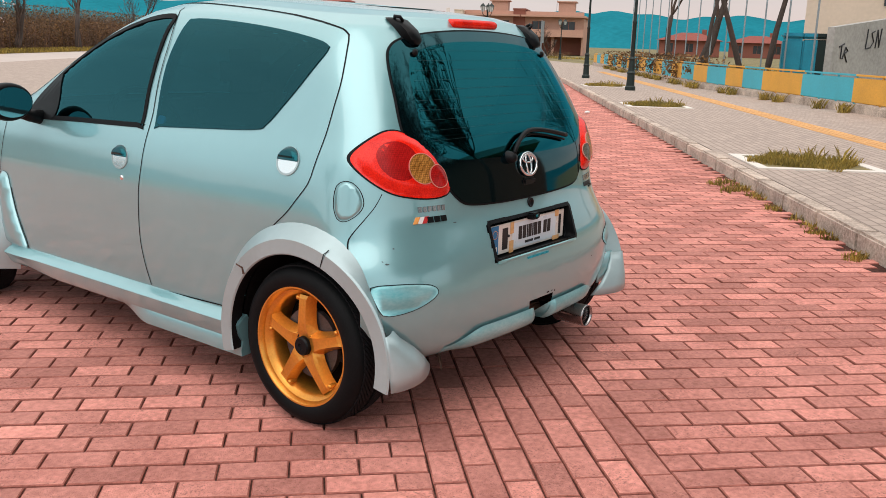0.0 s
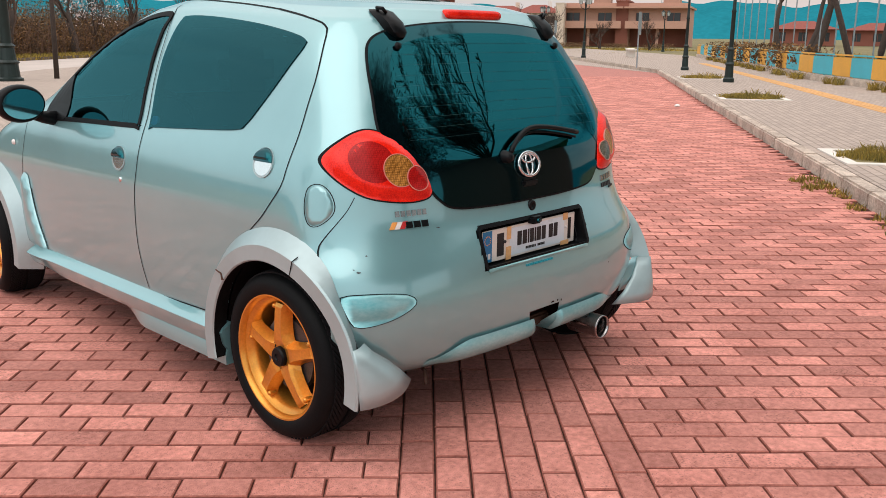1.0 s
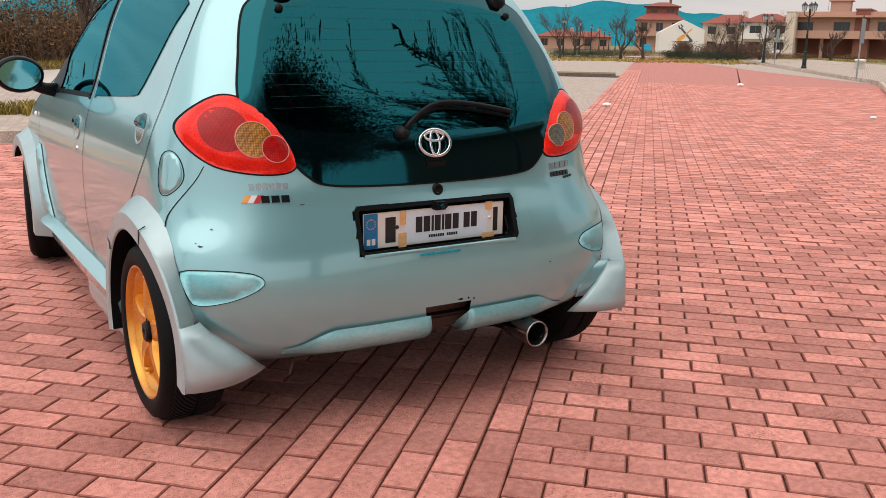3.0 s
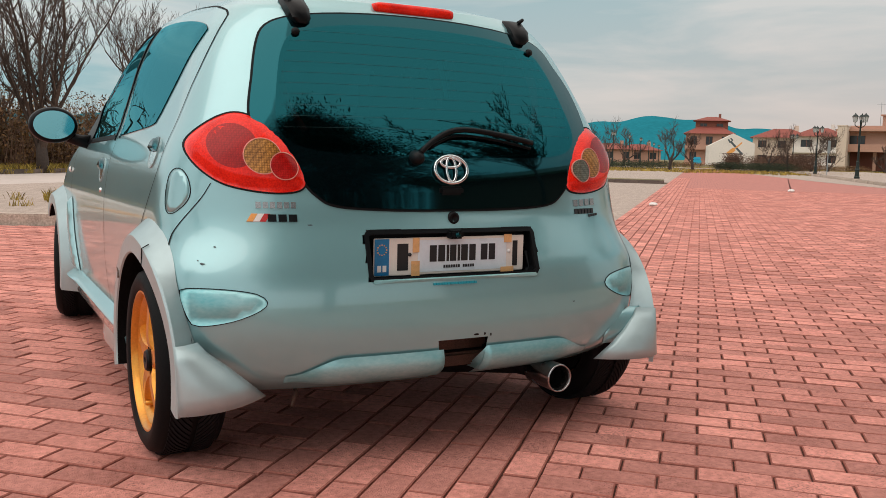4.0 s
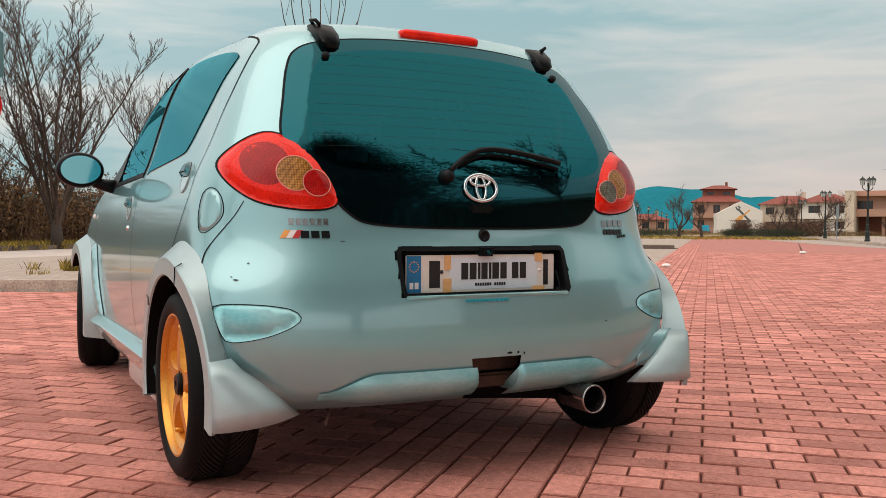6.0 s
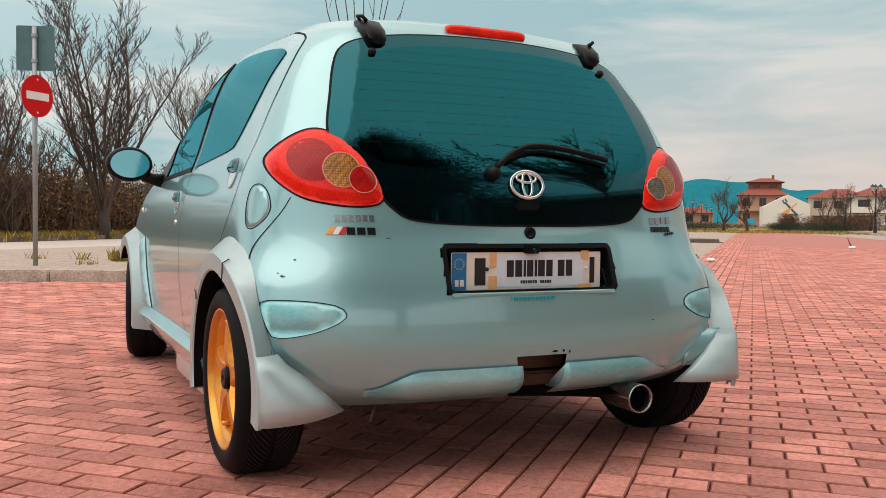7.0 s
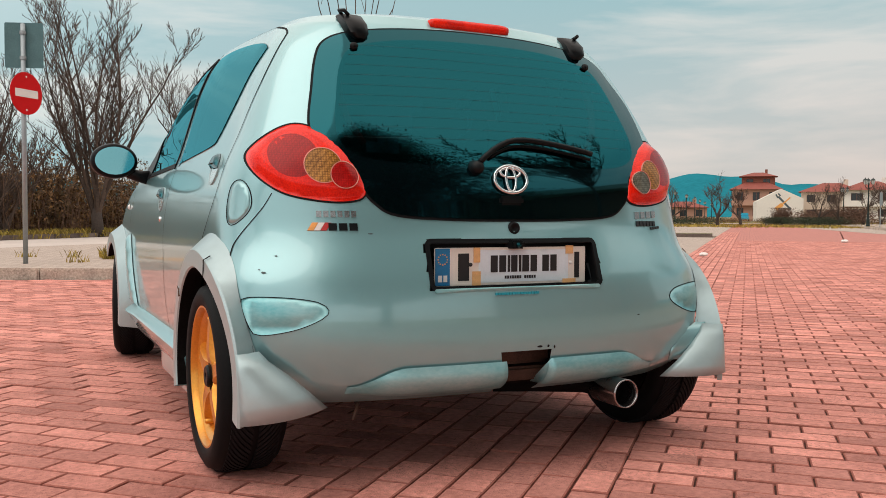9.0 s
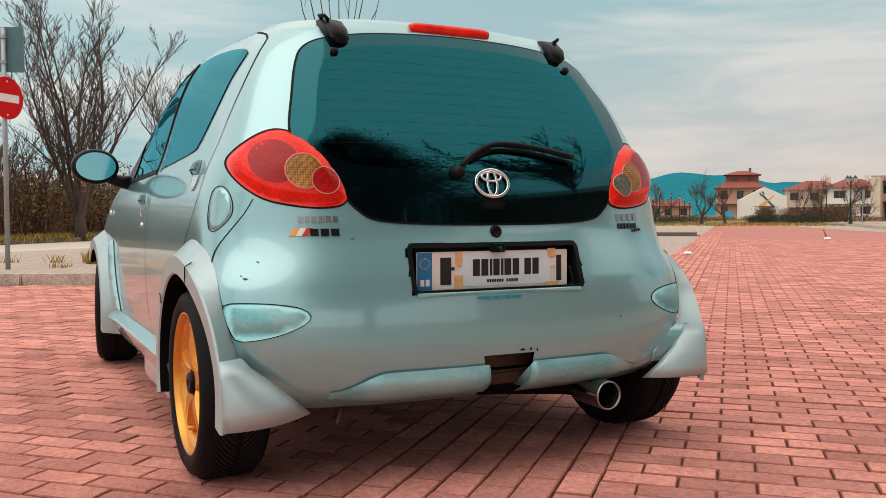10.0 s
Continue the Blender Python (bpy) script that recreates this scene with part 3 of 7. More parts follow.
def filled(outline, place, holes=(), step=0.02, thick=0.0):
    """A sheet inside an outline, laid on the body by place(a, b, off); thick gives it edges that reach back to the body."""
    from mathutils.geometry import delaunay_2d_cdt
    loops = [list(outline), *[list(h) for h in holes]]
    pts, edges = [], []
    for lp in loops:
        s = len(pts)
        pts += [Vector(p) for p in lp]
        edges += [(s + i, s + (i + 1) % len(lp)) for i in range(len(lp))]
    xs, ys = [p[0] for p in outline], [p[1] for p in outline]
    tight = [inset(outline, step * 0.5)] + [inset(h, -step * 0.5) for h in holes]
    for a in np.arange(min(xs), max(xs), step):
        for b in np.arange(min(ys), max(ys), step):
            q = (a + 0.3 * step, b + 0.4 * step)
            if inside(q, tight[0]) and not any(inside(q, h) for h in tight[1:]):
                pts.append(Vector(q))
    v, e, f, *_ = delaunay_2d_cdt(pts, edges, [], 0, 1e-6)
    bm = bmesh.new()
    vs = [bm.verts.new(place(p[0], p[1], thick)) for p in v]
    for t in f:
        c = sum((Vector(v[i]) for i in t), Vector((0, 0))) / len(t)
        if inside(c, outline) and not any(inside(c, h) for h in holes):
            try:
                bm.faces.new([vs[i] for i in t])
            except ValueError:
                pass
    for x in [x for x in bm.verts if not x.link_faces]:
        bm.verts.remove(x)
    if thick:
        rim = [x for x in bm.edges if x.is_boundary]
        where = {vs[i]: v[i] for i in range(len(v))}
        low = {}
        for x in {w for x in rim for w in x.verts}:
            low[x] = bm.verts.new(place(where[x][0], where[x][1], -0.004))
        for x in rim:
            a, b = x.verts
            bm.faces.new((a, b, low[b], low[a]))
    bmesh.ops.recalc_face_normals(bm, faces=bm.faces)
    return bm


def lens(outline, place, base, bulge, step=0.012, soft=0.035):
    """A domed sheet on the body: flat at its rim, proud by bulge in the middle."""
    ring = [Vector(p) for p in outline]

    def put(a, b, off):
        d = min((Vector((a, b)) - p).length for p in ring)
        return place(a, b, base + bulge * float(ease(0, soft, d)))
    bm = filled(outline, put, step=step, thick=0.0001)
    return bm


def strip(points, place, width=0.005, off=0.0012):
    """A thin dark joint drawn along the body."""
    bm = bmesh.new()
    prev = None
    for i, p in enumerate(points):
        q0, q1 = Vector(points[max(i - 1, 0)]), Vector(points[min(i + 1, len(points) - 1)])
        t = (q1 - q0).normalized()
        n = Vector((-t.y, t.x)) * width / 2
        a, b = bm.verts.new(place(p[0] + n.x, p[1] + n.y, off)), bm.verts.new(place(p[0] - n.x, p[1] - n.y, off))
        if prev:
            bm.faces.new((prev[0], prev[1], b, a))
        prev = (a, b)
    bmesh.ops.recalc_face_normals(bm, faces=bm.faces)
    return bm


def left(y, z, off=0.0):
    return on_side(y, z, -1, off)


def right(y, z, off=0.0):
    return on_side(y, z, 1, off)


REAR_WIN = rounded([(1.265, 0.962), (1.285, 1.10), (1.275, 1.22), (1.235, 1.352), (1.20, 1.372), (1.02, 1.368), (0.76, 1.345), (0.55, 1.315), (0.462, 1.293), (0.45, 1.268), (0.51, 1.175), (0.59, 1.075), (0.645, 1.015), (0.70, 0.993), (0.99, 0.975), (1.24, 0.962)])
FRONT_WIN = rounded([(1.345, 0.957), (1.355, 1.10), (1.335, 1.30), (1.322, 1.372), (1.36, 1.388), (1.50, 1.372), (1.68, 1.318), (1.86, 1.238), (2.02, 1.143), (2.14, 1.045), (2.19, 0.965), (2.13, 0.935), (1.8, 0.942), (1.38, 0.952)])
GLASS_OUT = rounded([(0.0, 1.352), (-0.17, 1.348), (-0.33, 1.335), (-0.44, 1.315), (-0.50, 1.285), (-0.53, 1.235), (-0.558, 1.140), (-0.585, 1.01), (-0.535, 0.965), (-0.487, 0.905), (-0.462, 0.842), (-0.425, 0.798), (-0.365, 0.768), (-0.20, 0.757), (0.0, 0.755), (0.20, 0.757), (0.365, 0.768), (0.425, 0.798), (0.462, 0.842), (0.487, 0.905), (0.535, 0.965), (0.595, 1.01), (0.585, 1.14), (0.53, 1.235), (0.50, 1.285), (0.44, 1.315), (0.33, 1.335), (0.17, 1.348)])
GLASS_CLEAR = rounded([(0.0, 1.318), (-0.25, 1.308), (-0.41, 1.275), (-0.468, 1.22), (-0.505, 1.10), (-0.520, 1.0), (-0.49, 0.945), (-0.40, 0.918), (-0.2, 0.91), (0.0, 0.908), (0.2, 0.91), (0.40, 0.918), (0.49, 0.945), (0.520, 1.0), (0.505, 1.10), (0.468, 1.22), (0.41, 1.275), (0.25, 1.308)])


def rounded_box(x0, x1, z0, z1, r, n=6):
    """Outline of a rectangle with rounded corners."""
    out = []
    for cx, cz, a0 in ((x1 - r, z1 - r, 0), (x0 + r, z1 - r, 90), (x0 + r, z0 + r, 180), (x1 - r, z0 + r, 270)):
        out += [Vector((cx + r * math.cos(radians(a0 + 90 * k / n)), cz + r * math.sin(radians(a0 + 90 * k / n)))) for k in range(n + 1)]
    return out


RECESS = rounded_box(-0.297, 0.293, 0.550, 0.698, 0.022)
HUB_Y, HUB_Z, HUB_X, BASE = 0.382, 0.282, 0.852, 2.43

car = thing("car", "silver hatchback with widened arches and gold wheels, parked on bricks", "car")

# body shell: level outlines stacked from sill to roof
AROUND = 600
shell = []
for z, yr, w, L, n, yf in FINE:
    ring = []
    for k in range(AROUND):
        # quarter arcs at the tail and the nose, straight flanks between
        half = AROUND // 2
        i = k if k < half else AROUND - 1 - k
        s = 1 if k < half else -1
        t = i / (half - 1)
        lf = 0.5
        if t < 0.36:
            a = (t / 0.36) * math.pi / 2
            ca, sa = math.cos(a), math.sin(a)
            x, y = w * sa ** (2 / n) if sa > 0 else 0.0, yr + L * (1 - max(ca, 0) ** (2 / n))
            if i == 0:
                x = 0.0008
        elif t < 0.8:
            x, y = w, yr + L + (yf - lf - yr - L) * (t - 0.36) / 0.44
        else:
            a = (t - 0.8) / 0.2 * math.pi / 2
            x, y = w * max(math.cos(a), 0.0005) ** (2 / 2.4), yf - lf + lf * max(math.sin(a), 0) ** (2 / 2.4)
        ring.append((s * x * swell(y, z), y, z + float(lift(y, z))))
    shell.append(ring)
verts = [p for ring in shell for p in ring]
GAP = (-0.062, 0.092, 0.368)
CUT_REAR, CUT_FRONT, CUT_GLASS = inset(REAR_WIN, 0.010), inset(FRONT_WIN, 0.010), inset(GLASS_CLEAR, -0.015)
faces = []
for j in range(len(shell) - 1):
    for k in range(AROUND):
        q = (j * AROUND + k, j * AROUND + (k + 1) % AROUND, (j + 1) * AROUND + (k + 1) % AROUND, (j + 1) * AROUND + k)
        c = [sum(verts[i][a] for i in q) / 4 for a in range(3)]
        x, y, z = c
        cut = False
        if y > 0.42 and 0.9 < z < 1.4 and (inside((y, z), CUT_REAR) or inside((y, z), CUT_FRONT)):
            cut = True
        if y < 0.42 and z > 0.85 and inside((x, z), CUT_GLASS):
            cut = True
        if y < 0.2 and 0.5 < z < 0.75 and inside((x, z), RECESS):
            cut = True
        if y < 0.1 and GAP[0] < x < GAP[1] and z < GAP[2]:
            cut = True
        for wy in (HUB_Y, HUB_Y + BASE):
            if (y - wy) ** 2 + (z - HUB_Z) ** 2 < 0.345 ** 2 and abs(x) > 0.45 and y > 0.128:
                cut = True
        # windscreen
        if y > 1.75 and z > 0.99 and z < 1.36 and abs(x) < row(z - float(lift(y, z)))[1] * 0.86:
            cut = True
        if not cut:
            faces.append(q)
faces.append(tuple((len(shell) - 1) * AROUND + k for k in range(AROUND)))
body = raw("body", verts, faces, PAINT, car, "scuffed silver bodywork", smooth=True)

# dark trim inside the shell
lining_verts = [(0.955 * x, 1.25 + (y - 1.25) * 0.965, z - 0.03 * float(ease(1.1, 1.4, z))) for x, y, z in verts]
raw("cabin_lining", lining_verts, [f for f in faces if verts[f[0]][2] > 0.55], SEAT, car, "dark cabin trim", smooth=True)

# under side and wheel wells
bm = bmesh.new()
box(bm, -0.46, 0.46, 0.12, 3.2, 0.23, 0.30, 0.02)
box(bm, -0.74, 0.74, 0.80, 2.30, 0.20, 0.27, 0.02)
box(bm, -0.52, 0.52, 0.06, 0.75, 0.27, 0.62, 0.03)
box(bm, -0.50, 0.50, 2.35, 3.1, 0.27, 0.70, 0.03)
part("underbody", bm, DARK, car, "dark dusty underbody")
for sx in (-1, 1):
    for wy in (HUB_Y, HUB_Y + BASE):
        bm = bmesh.new()
        rings = []
        for x in (0.50, 0.70, 0.80):
            ring = []
            for a in np.linspace(0.0, math.pi, 25):
                y, z = wy + 0.342 * math.cos(a), HUB_Z + 0.342 * math.sin(a)
                y = max(y, rear_y(x, z) + 0.02)
                ring.append(bm.verts.new((sx * x, y, z)))
            rings.append(ring)
        for r0, r1 in zip(rings, rings[1:]):
            for i in range(24):
                bm.faces.new((r0[i], r0[i + 1], r1[i + 1], r1[i]))
        part("wheel_well", bm, DARK, car, "black wheel-well liner", smooth=True)

# joints between the panels
LEFT_LINES = [
    ([(0.70, 1.394), (0.55, 1.372), (0.462, 1.354), (0.420, 1.338), (0.392, 1.305), (0.357, 1.187), (0.352, 1.09), (0.354, 1.0), (0.367, 0.895), (0.381, 0.842), (0.43, 0.78), (0.472, 0.732), (0.537, 0.676), (0.62, 0.59)], 0.0065),
    ([(0.70, 1.394), (0.95, 1.418), (1.3, 1.438), (1.6, 1.425), (1.9, 1.33), (2.1, 1.22)], 0.0055),
    ([(1.33, 1.418), (1.300, 1.30), (1.312, 1.12), (1.30, 0.965), (1.304, 0.825), (1.316, 0.671), (1.316, 0.489), (1.279, 0.325)], 0.0065),
    ([(2.375, 0.90), (2.402, 0.695), (2.417, 0.558), (2.394, 0.366), (2.35, 0.31)], 0.005),
    ([(2.33, 0.305), (1.814, 0.302), (1.282, 0.313), (0.80, 0.330)], 0.0075),
]
for pts, wd in LEFT_LINES:
    for place in (left, right):
        part("panel_joint", strip(rounded(pts, 0.02, False), place, wd * 0.68), SEAM, car, "thin dark panel gap")
for s in (-1, 1):
    part("bumper_joint", strip(rounded([(s * 0.700, 0.826), (s * 0.722, 0.787), (s * 0.751, 0.747), (s * 0.776, 0.712), (s * 0.794, 0.680), (s * 0.808, 0.640)], 0.012, False), on_rear, 0.0022), SEAM, car, "thin dark panel gap")


def ring_strip(outline, place, name, material, d, off=0.002, label=""):
    return part(name, filled(outline, place, [inset(outline, d)], step=0.03, thick=off), material, car, label, smooth=False)


# side windows with rubber seals
for place, far in ((left, 0), (right, 1)):
    ring_strip(inset(REAR_WIN, -0.002), place, "window_border", BLACK_GLOSS, 0.016, 0.002, "black window border")
    ring_strip(inset(FRONT_WIN, -0.004), place, "window_seal", RUBBER, 0.018, 0.004, "black rubber window seal")
    for poly, lay_off in ((REAR_WIN, 0.0035), (FRONT_WIN, 0.001)):
        o = part("side_window", filled(inset(poly, 0.0), lambda a, b, off: place(a, b, lay_off), step=0.04), GLASS, car, "dark tinted side window", smooth=True)
        o.visible_shadow = False
bm = filled(rounded([(1.99, 0.945), (2.0, 1.08), (2.03, 1.125), (2.14, 1.045), (2.19, 0.965), (2.12, 0.94)]), left, step=0.03, thick=0.005)
part("mirror_base_panel", bm, BLACK, car, "black plastic mirror corner")
# windscreen
bm = bmesh.new()
grid = []
for z in np.linspace(0.98, 1.37, 9):
    yr, w, L, n, yf = row(z)
    grid.append([bm.verts.new((w * 0.9 * a, yf - 0.5 + 0.5 * (1 - abs(0.9 * a) ** 2.4) ** (1 / 2.4) + 0.004, z + float(lift(yf, z)))) for a in np.linspace(-1, 1, 15)])
for r0, r1 in zip(grid, grid[1:]):
    for i in range(14):
        bm.faces.new((r0[i], r0[i + 1], r1[i + 1], r1[i]))
o = part("windscreen", bm, GLASS_REAR, car, "clear windscreen", smooth=True)
o.visible_shadow = False

# rear window: black enamel border and lower half, tinted middle
part("rear_window_border", filled(GLASS_OUT, on_rear, [inset(GLASS_CLEAR, 0.012)], step=0.02, thick=0.006), BLACK_GLOSS, car, "glossy black tailgate glass border", smooth=True).data.set_sharp_from_angle(angle=radians(40))
o = part("rear_window", filled(inset(GLASS_CLEAR, 0.002), lambda a, b, off: on_rear(a, b, 0.0065), step=0.02), GLASS_REAR, car, "teal tinted rear window", smooth=True)
o.visible_shadow = False
part("rear_window_seal", filled(inset(GLASS_OUT, -0.007), on_rear, [inset(GLASS_OUT, 0.002)], step=0.03, thick=0.003), SEAM, car, "black tailgate glass edge")

for z in np.linspace(0.985, 1.275, 10):
    reach = 0.50 - 0.42 * max(0.0, z - 1.10) ** 1.0
    part("heater_line", strip([(x, z + 0.006 - 0.024 * x * x) for x in np.linspace(-reach, reach, 25)], on_rear, 0.0005, 0.0072), WIRE, car, "thin heating wire in the glass")

# tail lamps
LAMP = rounded([(-0.748, 0.925), (-0.722, 0.968), (-0.665, 1.010), (-0.614, 1.022), (-0.560, 1.000), (-0.515, 0.958), (-0.476, 0.900), (-0.455, 0.845), (-0.466, 0.814), (-0.520, 0.803), (-0.60, 0.809), (-0.675, 0.829), (-0.728, 0.873)], 0.01)


def circle(x, z, r, n=28, rz=None):
    return [Vector((x + r * math.cos(k * math.tau / n), z + (rz or r) * math.sin(k * math.tau / n))) for k in range(n)]


for sx in (-1, 1):
    def place(a, b, off, sx=sx):
        p = on_rear(a, b, off)
        return Vector((-sx * p.x, p.y, p.z))
    ring_pts = [Vector(p) for p in LAMP]

    def dome(a, b, off, place=place):
        d = min((Vector((a, b)) - p).length for p in ring_pts)
        return place(a, b, 0.004 + 0.016 * float(ease(0, 0.035, d)) + off)
    tl = part("tail_lamp", lens(LAMP, place, 0.004, 0.018), RED_LENS, car, "glossy red tail lamp", smooth=True)
    part("lamp_seal", filled(inset(LAMP, -0.005), place, [inset(LAMP, 0.003)], step=0.03, thick=0.003), SEAM, tl, "dark lamp seal")
    for nm, cx, cz, r, m, d in (("brake_reflector", -0.636, 0.925, 0.060, RED_DEEP, 0.0022), ("indicator_lens", -0.566, 0.898, 0.047, AMBER_LENS, 0.0036), ("fog_lens" if sx < 0 else "reversing_lens", -0.512, 0.872, 0.036, RED_DEEP if sx < 0 else CLEAR_LENS, 0.0075)):
        part(nm, filled(circle(cx, cz, r, 36), lambda a, b, off: dome(a, b, d), step=0.012), m, tl, {"brake_reflector": "deep red ribbed reflector", "indicator_lens": "amber indicator lens", "fog_lens": "dark red round fog lens", "reversing_lens": "clear round reversing lens"}[nm], smooth=True)
        if nm != "brake_reflector":
            part("lens_ring", filled(circle(cx, cz, r + 0.0018, 36), lambda a, b, off: dome(a, b, d + (0.0016 if off > 0 else -0.002)), [circle(cx, cz, r - 0.0005, 36)], step=0.03, thick=0.001), LENS_RING, tl, "thin bright lens ring")

# number plate in its black recess
bm = filled(RECESS, on_rear, [inset(RECESS, 0.014)], step=0.03, thick=0.004)
part("plate_surround", bm, BLACK, car, "black plastic plate surround")
bm = bmesh.new()
front = [on_rear(p.x, p.y, 0.002) for p in RECESS]
deep = [Vector((p.x * 0.965, 0.036, 0.622 + (p.y - 0.622) * 0.95)) for p in RECESS]
fv, dv = [bm.verts.new(p) for p in front], [bm.verts.new(p) for p in deep]
for i in range(len(fv)):
    bm.faces.new((fv[i - 1], fv[i], dv[i], dv[i - 1]))
bm.faces.new(dv)
part("plate_recess", bm, BLACK, car, "dark recess behind the plate")
bm = filled(rounded_box(-0.284, 0.280, 0.546, 0.557, 0.005), on_rear, step=0.02, thick=0.005)
part("recess_lip", bm, PAINT_TEAL, car, "teal-mottled paint below the plate")
plate = None
bm = bmesh.new()
box(bm, -0.262, 0.262, 0.004, 0.009, 0.560, 0.672, 0.002)
plate = part("number_plate", bm, PLATE, car, "white number plate, partly taped over")


def flat(name, x0, x1, z0, z1, y, material, parent, label="", t=0.0012):
    bm = bmesh.new()
    box(bm, x0, x1, y - t, y, z0, z1)
    return part(name, bm, material, parent, label)


flat("plate_band", -0.260, -0.213, 0.562, 0.670, 0.0042, BLUE, plate, "blue band of the plate")
for k in range(12):
    a = k * math.tau / 12
    flat("star", -0.2365 + 0.015 * math.cos(a) - 0.0017, -0.2365 + 0.015 * math.cos(a) + 0.0017, 0.638 + 0.015 * math.sin(a) - 0.0017, 0.638 + 0.015 * math.sin(a) + 0.0017, 0.0029, ORANGE_INK, plate)
for x0, x1 in ((-0.251, -0.239), (-0.234, -0.222)):
    flat("letter_bar", x0, x1, 0.573, 0.592, 0.0029, SIGN_WHITE, plate)
for x0, x1, z0, z1 in ((-0.186, -0.150, 0.575, 0.655), (0.220, 0.238, 0.575, 0.655)):
    flat("character_bar", x0, x1, z0, z1, 0.0042, INK, plate)
st = flat("sticker", -0.118, 0.196, 0.568, 0.664, 0.0038, STICKER, plate, "pale printed sticker over the plate")
cells = [(-0.098, 0.026), (-0.069, 0.026), (-0.040, 0.009), (-0.028, 0.024), (-0.001, 0.009), (0.011, 0.026), (0.040, 0.025), (0.082, 0.026), (0.111, 0.025)]
for x, w in cells:
    flat("word_bar", x + 0.02, x + 0.02 + 0.9 * w, 0.598, 0.648, 0.0026, INK, plate)
for k in range(13):
    x = -0.03 + 0.0085 * k
    if k != 7:
        flat("caption_bar", x, x + 0.0062, 0.578, 0.587, 0.0026, INK, plate)
for x0, x1, z0, z1 in ((-0.140, -0.112, 0.556, 0.602), (-0.136, -0.114, 0.628, 0.672), (0.186, 0.214, 0.650, 0.676), (0.176, 0.224, 0.556, 0.573)):
    flat("tape", x0, x1, z0, z1, 0.0024, TAPE, plate, "strip of masking tape")
for x, m in ((-0.145, INK), (0.205, SIGN_WHITE)):
    bm = bmesh.new()
    lathe(bm, [(0.0001, -0.001), (0.005, 0.0), (0.006, 0.004)], 12, "y", (x, 0.0, 0.622))
    part("plate_screw", bm, m, plate, smooth=True)
bm = bmesh.new()
box(bm, -0.024, 0.024, -0.028, 0.02, 0.668, 0.694, 0.006)
cambox = part("reversing_camera", bm, BLACK, car, "small black reversing camera")
bm = bmesh.new()
lathe(bm, [(0.0001, -0.034), (0.007, -0.033), (0.009, -0.028)], 16, "y", (0.0, 0, 0.680))
part("camera_lens", bm, BLACK_GLOSS, cambox)
# tailgate lock
bm = bmesh.new()
yy = rear_y(0, 0.729)
lathe(bm, [(0.0001, yy - 0.002), (0.010, yy - 0.003), (0.012, yy - 0.007), (0.018, yy - 0.006), (0.020, yy + 0.004)], 24, "y", (0.004, 0, 0.729))
part("tailgate_lock", bm, BLACK, car, "round black lock button", smooth=True)

# plain oval badge
def oval(rx, rz, tube_r, cx, cz, off=0.012):
    bm = bmesh.new()
    n = 40
    ring = []
    for k in range(n + 1):
        a = k * math.tau / n
        p = on_rear(cx + rx * math.cos(a), cz + rz * math.sin(a), off)
        ring.append(p)
    tube(bm, ring, tube_r, 8, cap=False)
    return bm


badge = part("badge", oval(0.056, 0.040, 0.0058, 0.0, 0.872, 0.014), CHROME, car, "plain chrome oval badge", smooth=True)
part("badge_bow", oval(0.034, 0.014, 0.0046, 0.0, 0.892, 0.014), CHROME, badge, smooth=True)
part("badge_stem", oval(0.0165, 0.036, 0.0046, 0.0, 0.872, 0.0145), CHROME, badge, smooth=True)
bm = bmesh.new()
y0 = rear_y(0, 0.81)
box(bm, -0.042, 0.042, y0 - 0.016, y0 + 0.01, 0.797, 0.826, 0.008)
part("tailgate_handle", bm, BLACK, car, "black tailgate pull below the badge")

# badge lettering as plain bars
def bar_row(x0, x1, z0, z1, count, material, place, slope=0.0, fill=0.72, name="lettering_bar"):
    w = (x1 - x0) / count
    for k in range(count):
        a, b, dz = x0 + k * w, x0 + (k + fill) * w, slope * k
        part(name, filled([Vector((a, z0 + dz)), Vector((b, z0 + dz)), Vector((b, z1 + dz)), Vector((a, z1 + dz))], place, step=0.05, thick=0.004), material, car)


bar_row(-0.592, -0.480, 0.759, 0.777, 6, STEEL, on_rear)
bar_row(-0.562, -0.478, 0.722, 0.742, 3, BLACK, on_rear, 0, 0.8)
for x0, m in ((-0.618, ORANGE_INK), (-0.601, SIGN_WHITE), (-0.584, RED_INK)):
    part("stripe", filled([Vector((x0, 0.722)), Vector((x0 + 0.016, 0.722)), Vector((x0 + 0.030, 0.744)), Vector((x0 + 0.014, 0.744))], on_rear, step=0.05, thick=0.003), m, car, "slanted coloured stripe")
bar_row(0.485, 0.600, 0.758, 0.780, 4, STEEL, on_rear, 0.001)
bar_row(0.490, 0.590, 0.733, 0.750, 6, INK, on_rear)
bar_row(0.560, 0.610, 0.722, 0.730, 4, INK, on_rear, 0.001)
bar_row(-0.092, 0.058, 0.5345, 0.5415, 16, TEAL_INK, on_rear, 0, 0.8)

# bumper: corner lamp blanks, lip, broken middle
FOG = rounded([(-0.797, 0.522), (-0.780, 0.541), (-0.690, 0.541), (-0.612, 0.529), (-0.585, 0.507), (-0.603, 0.484), (-0.672, 0.455), (-0.755, 0.440), (-0.779, 0.458)], 0.012)
for sx in (-1, 1):
    def place(a, b, off, sx=sx):
        p = on_rear(a, b, off)
        return Vector((-sx * p.x, p.y, p.z))
    f = part("corner_blank", lens(FOG, place, 0.001, 0.006, 0.02), PAINT_TEAL, car, "teal-mottled corner lamp blank", smooth=True)
    part("blank_joint", filled(inset(FOG, -0.0010), place, [inset(FOG, 0.0012)], step=0.04, thick=0.002), SEAM, f)


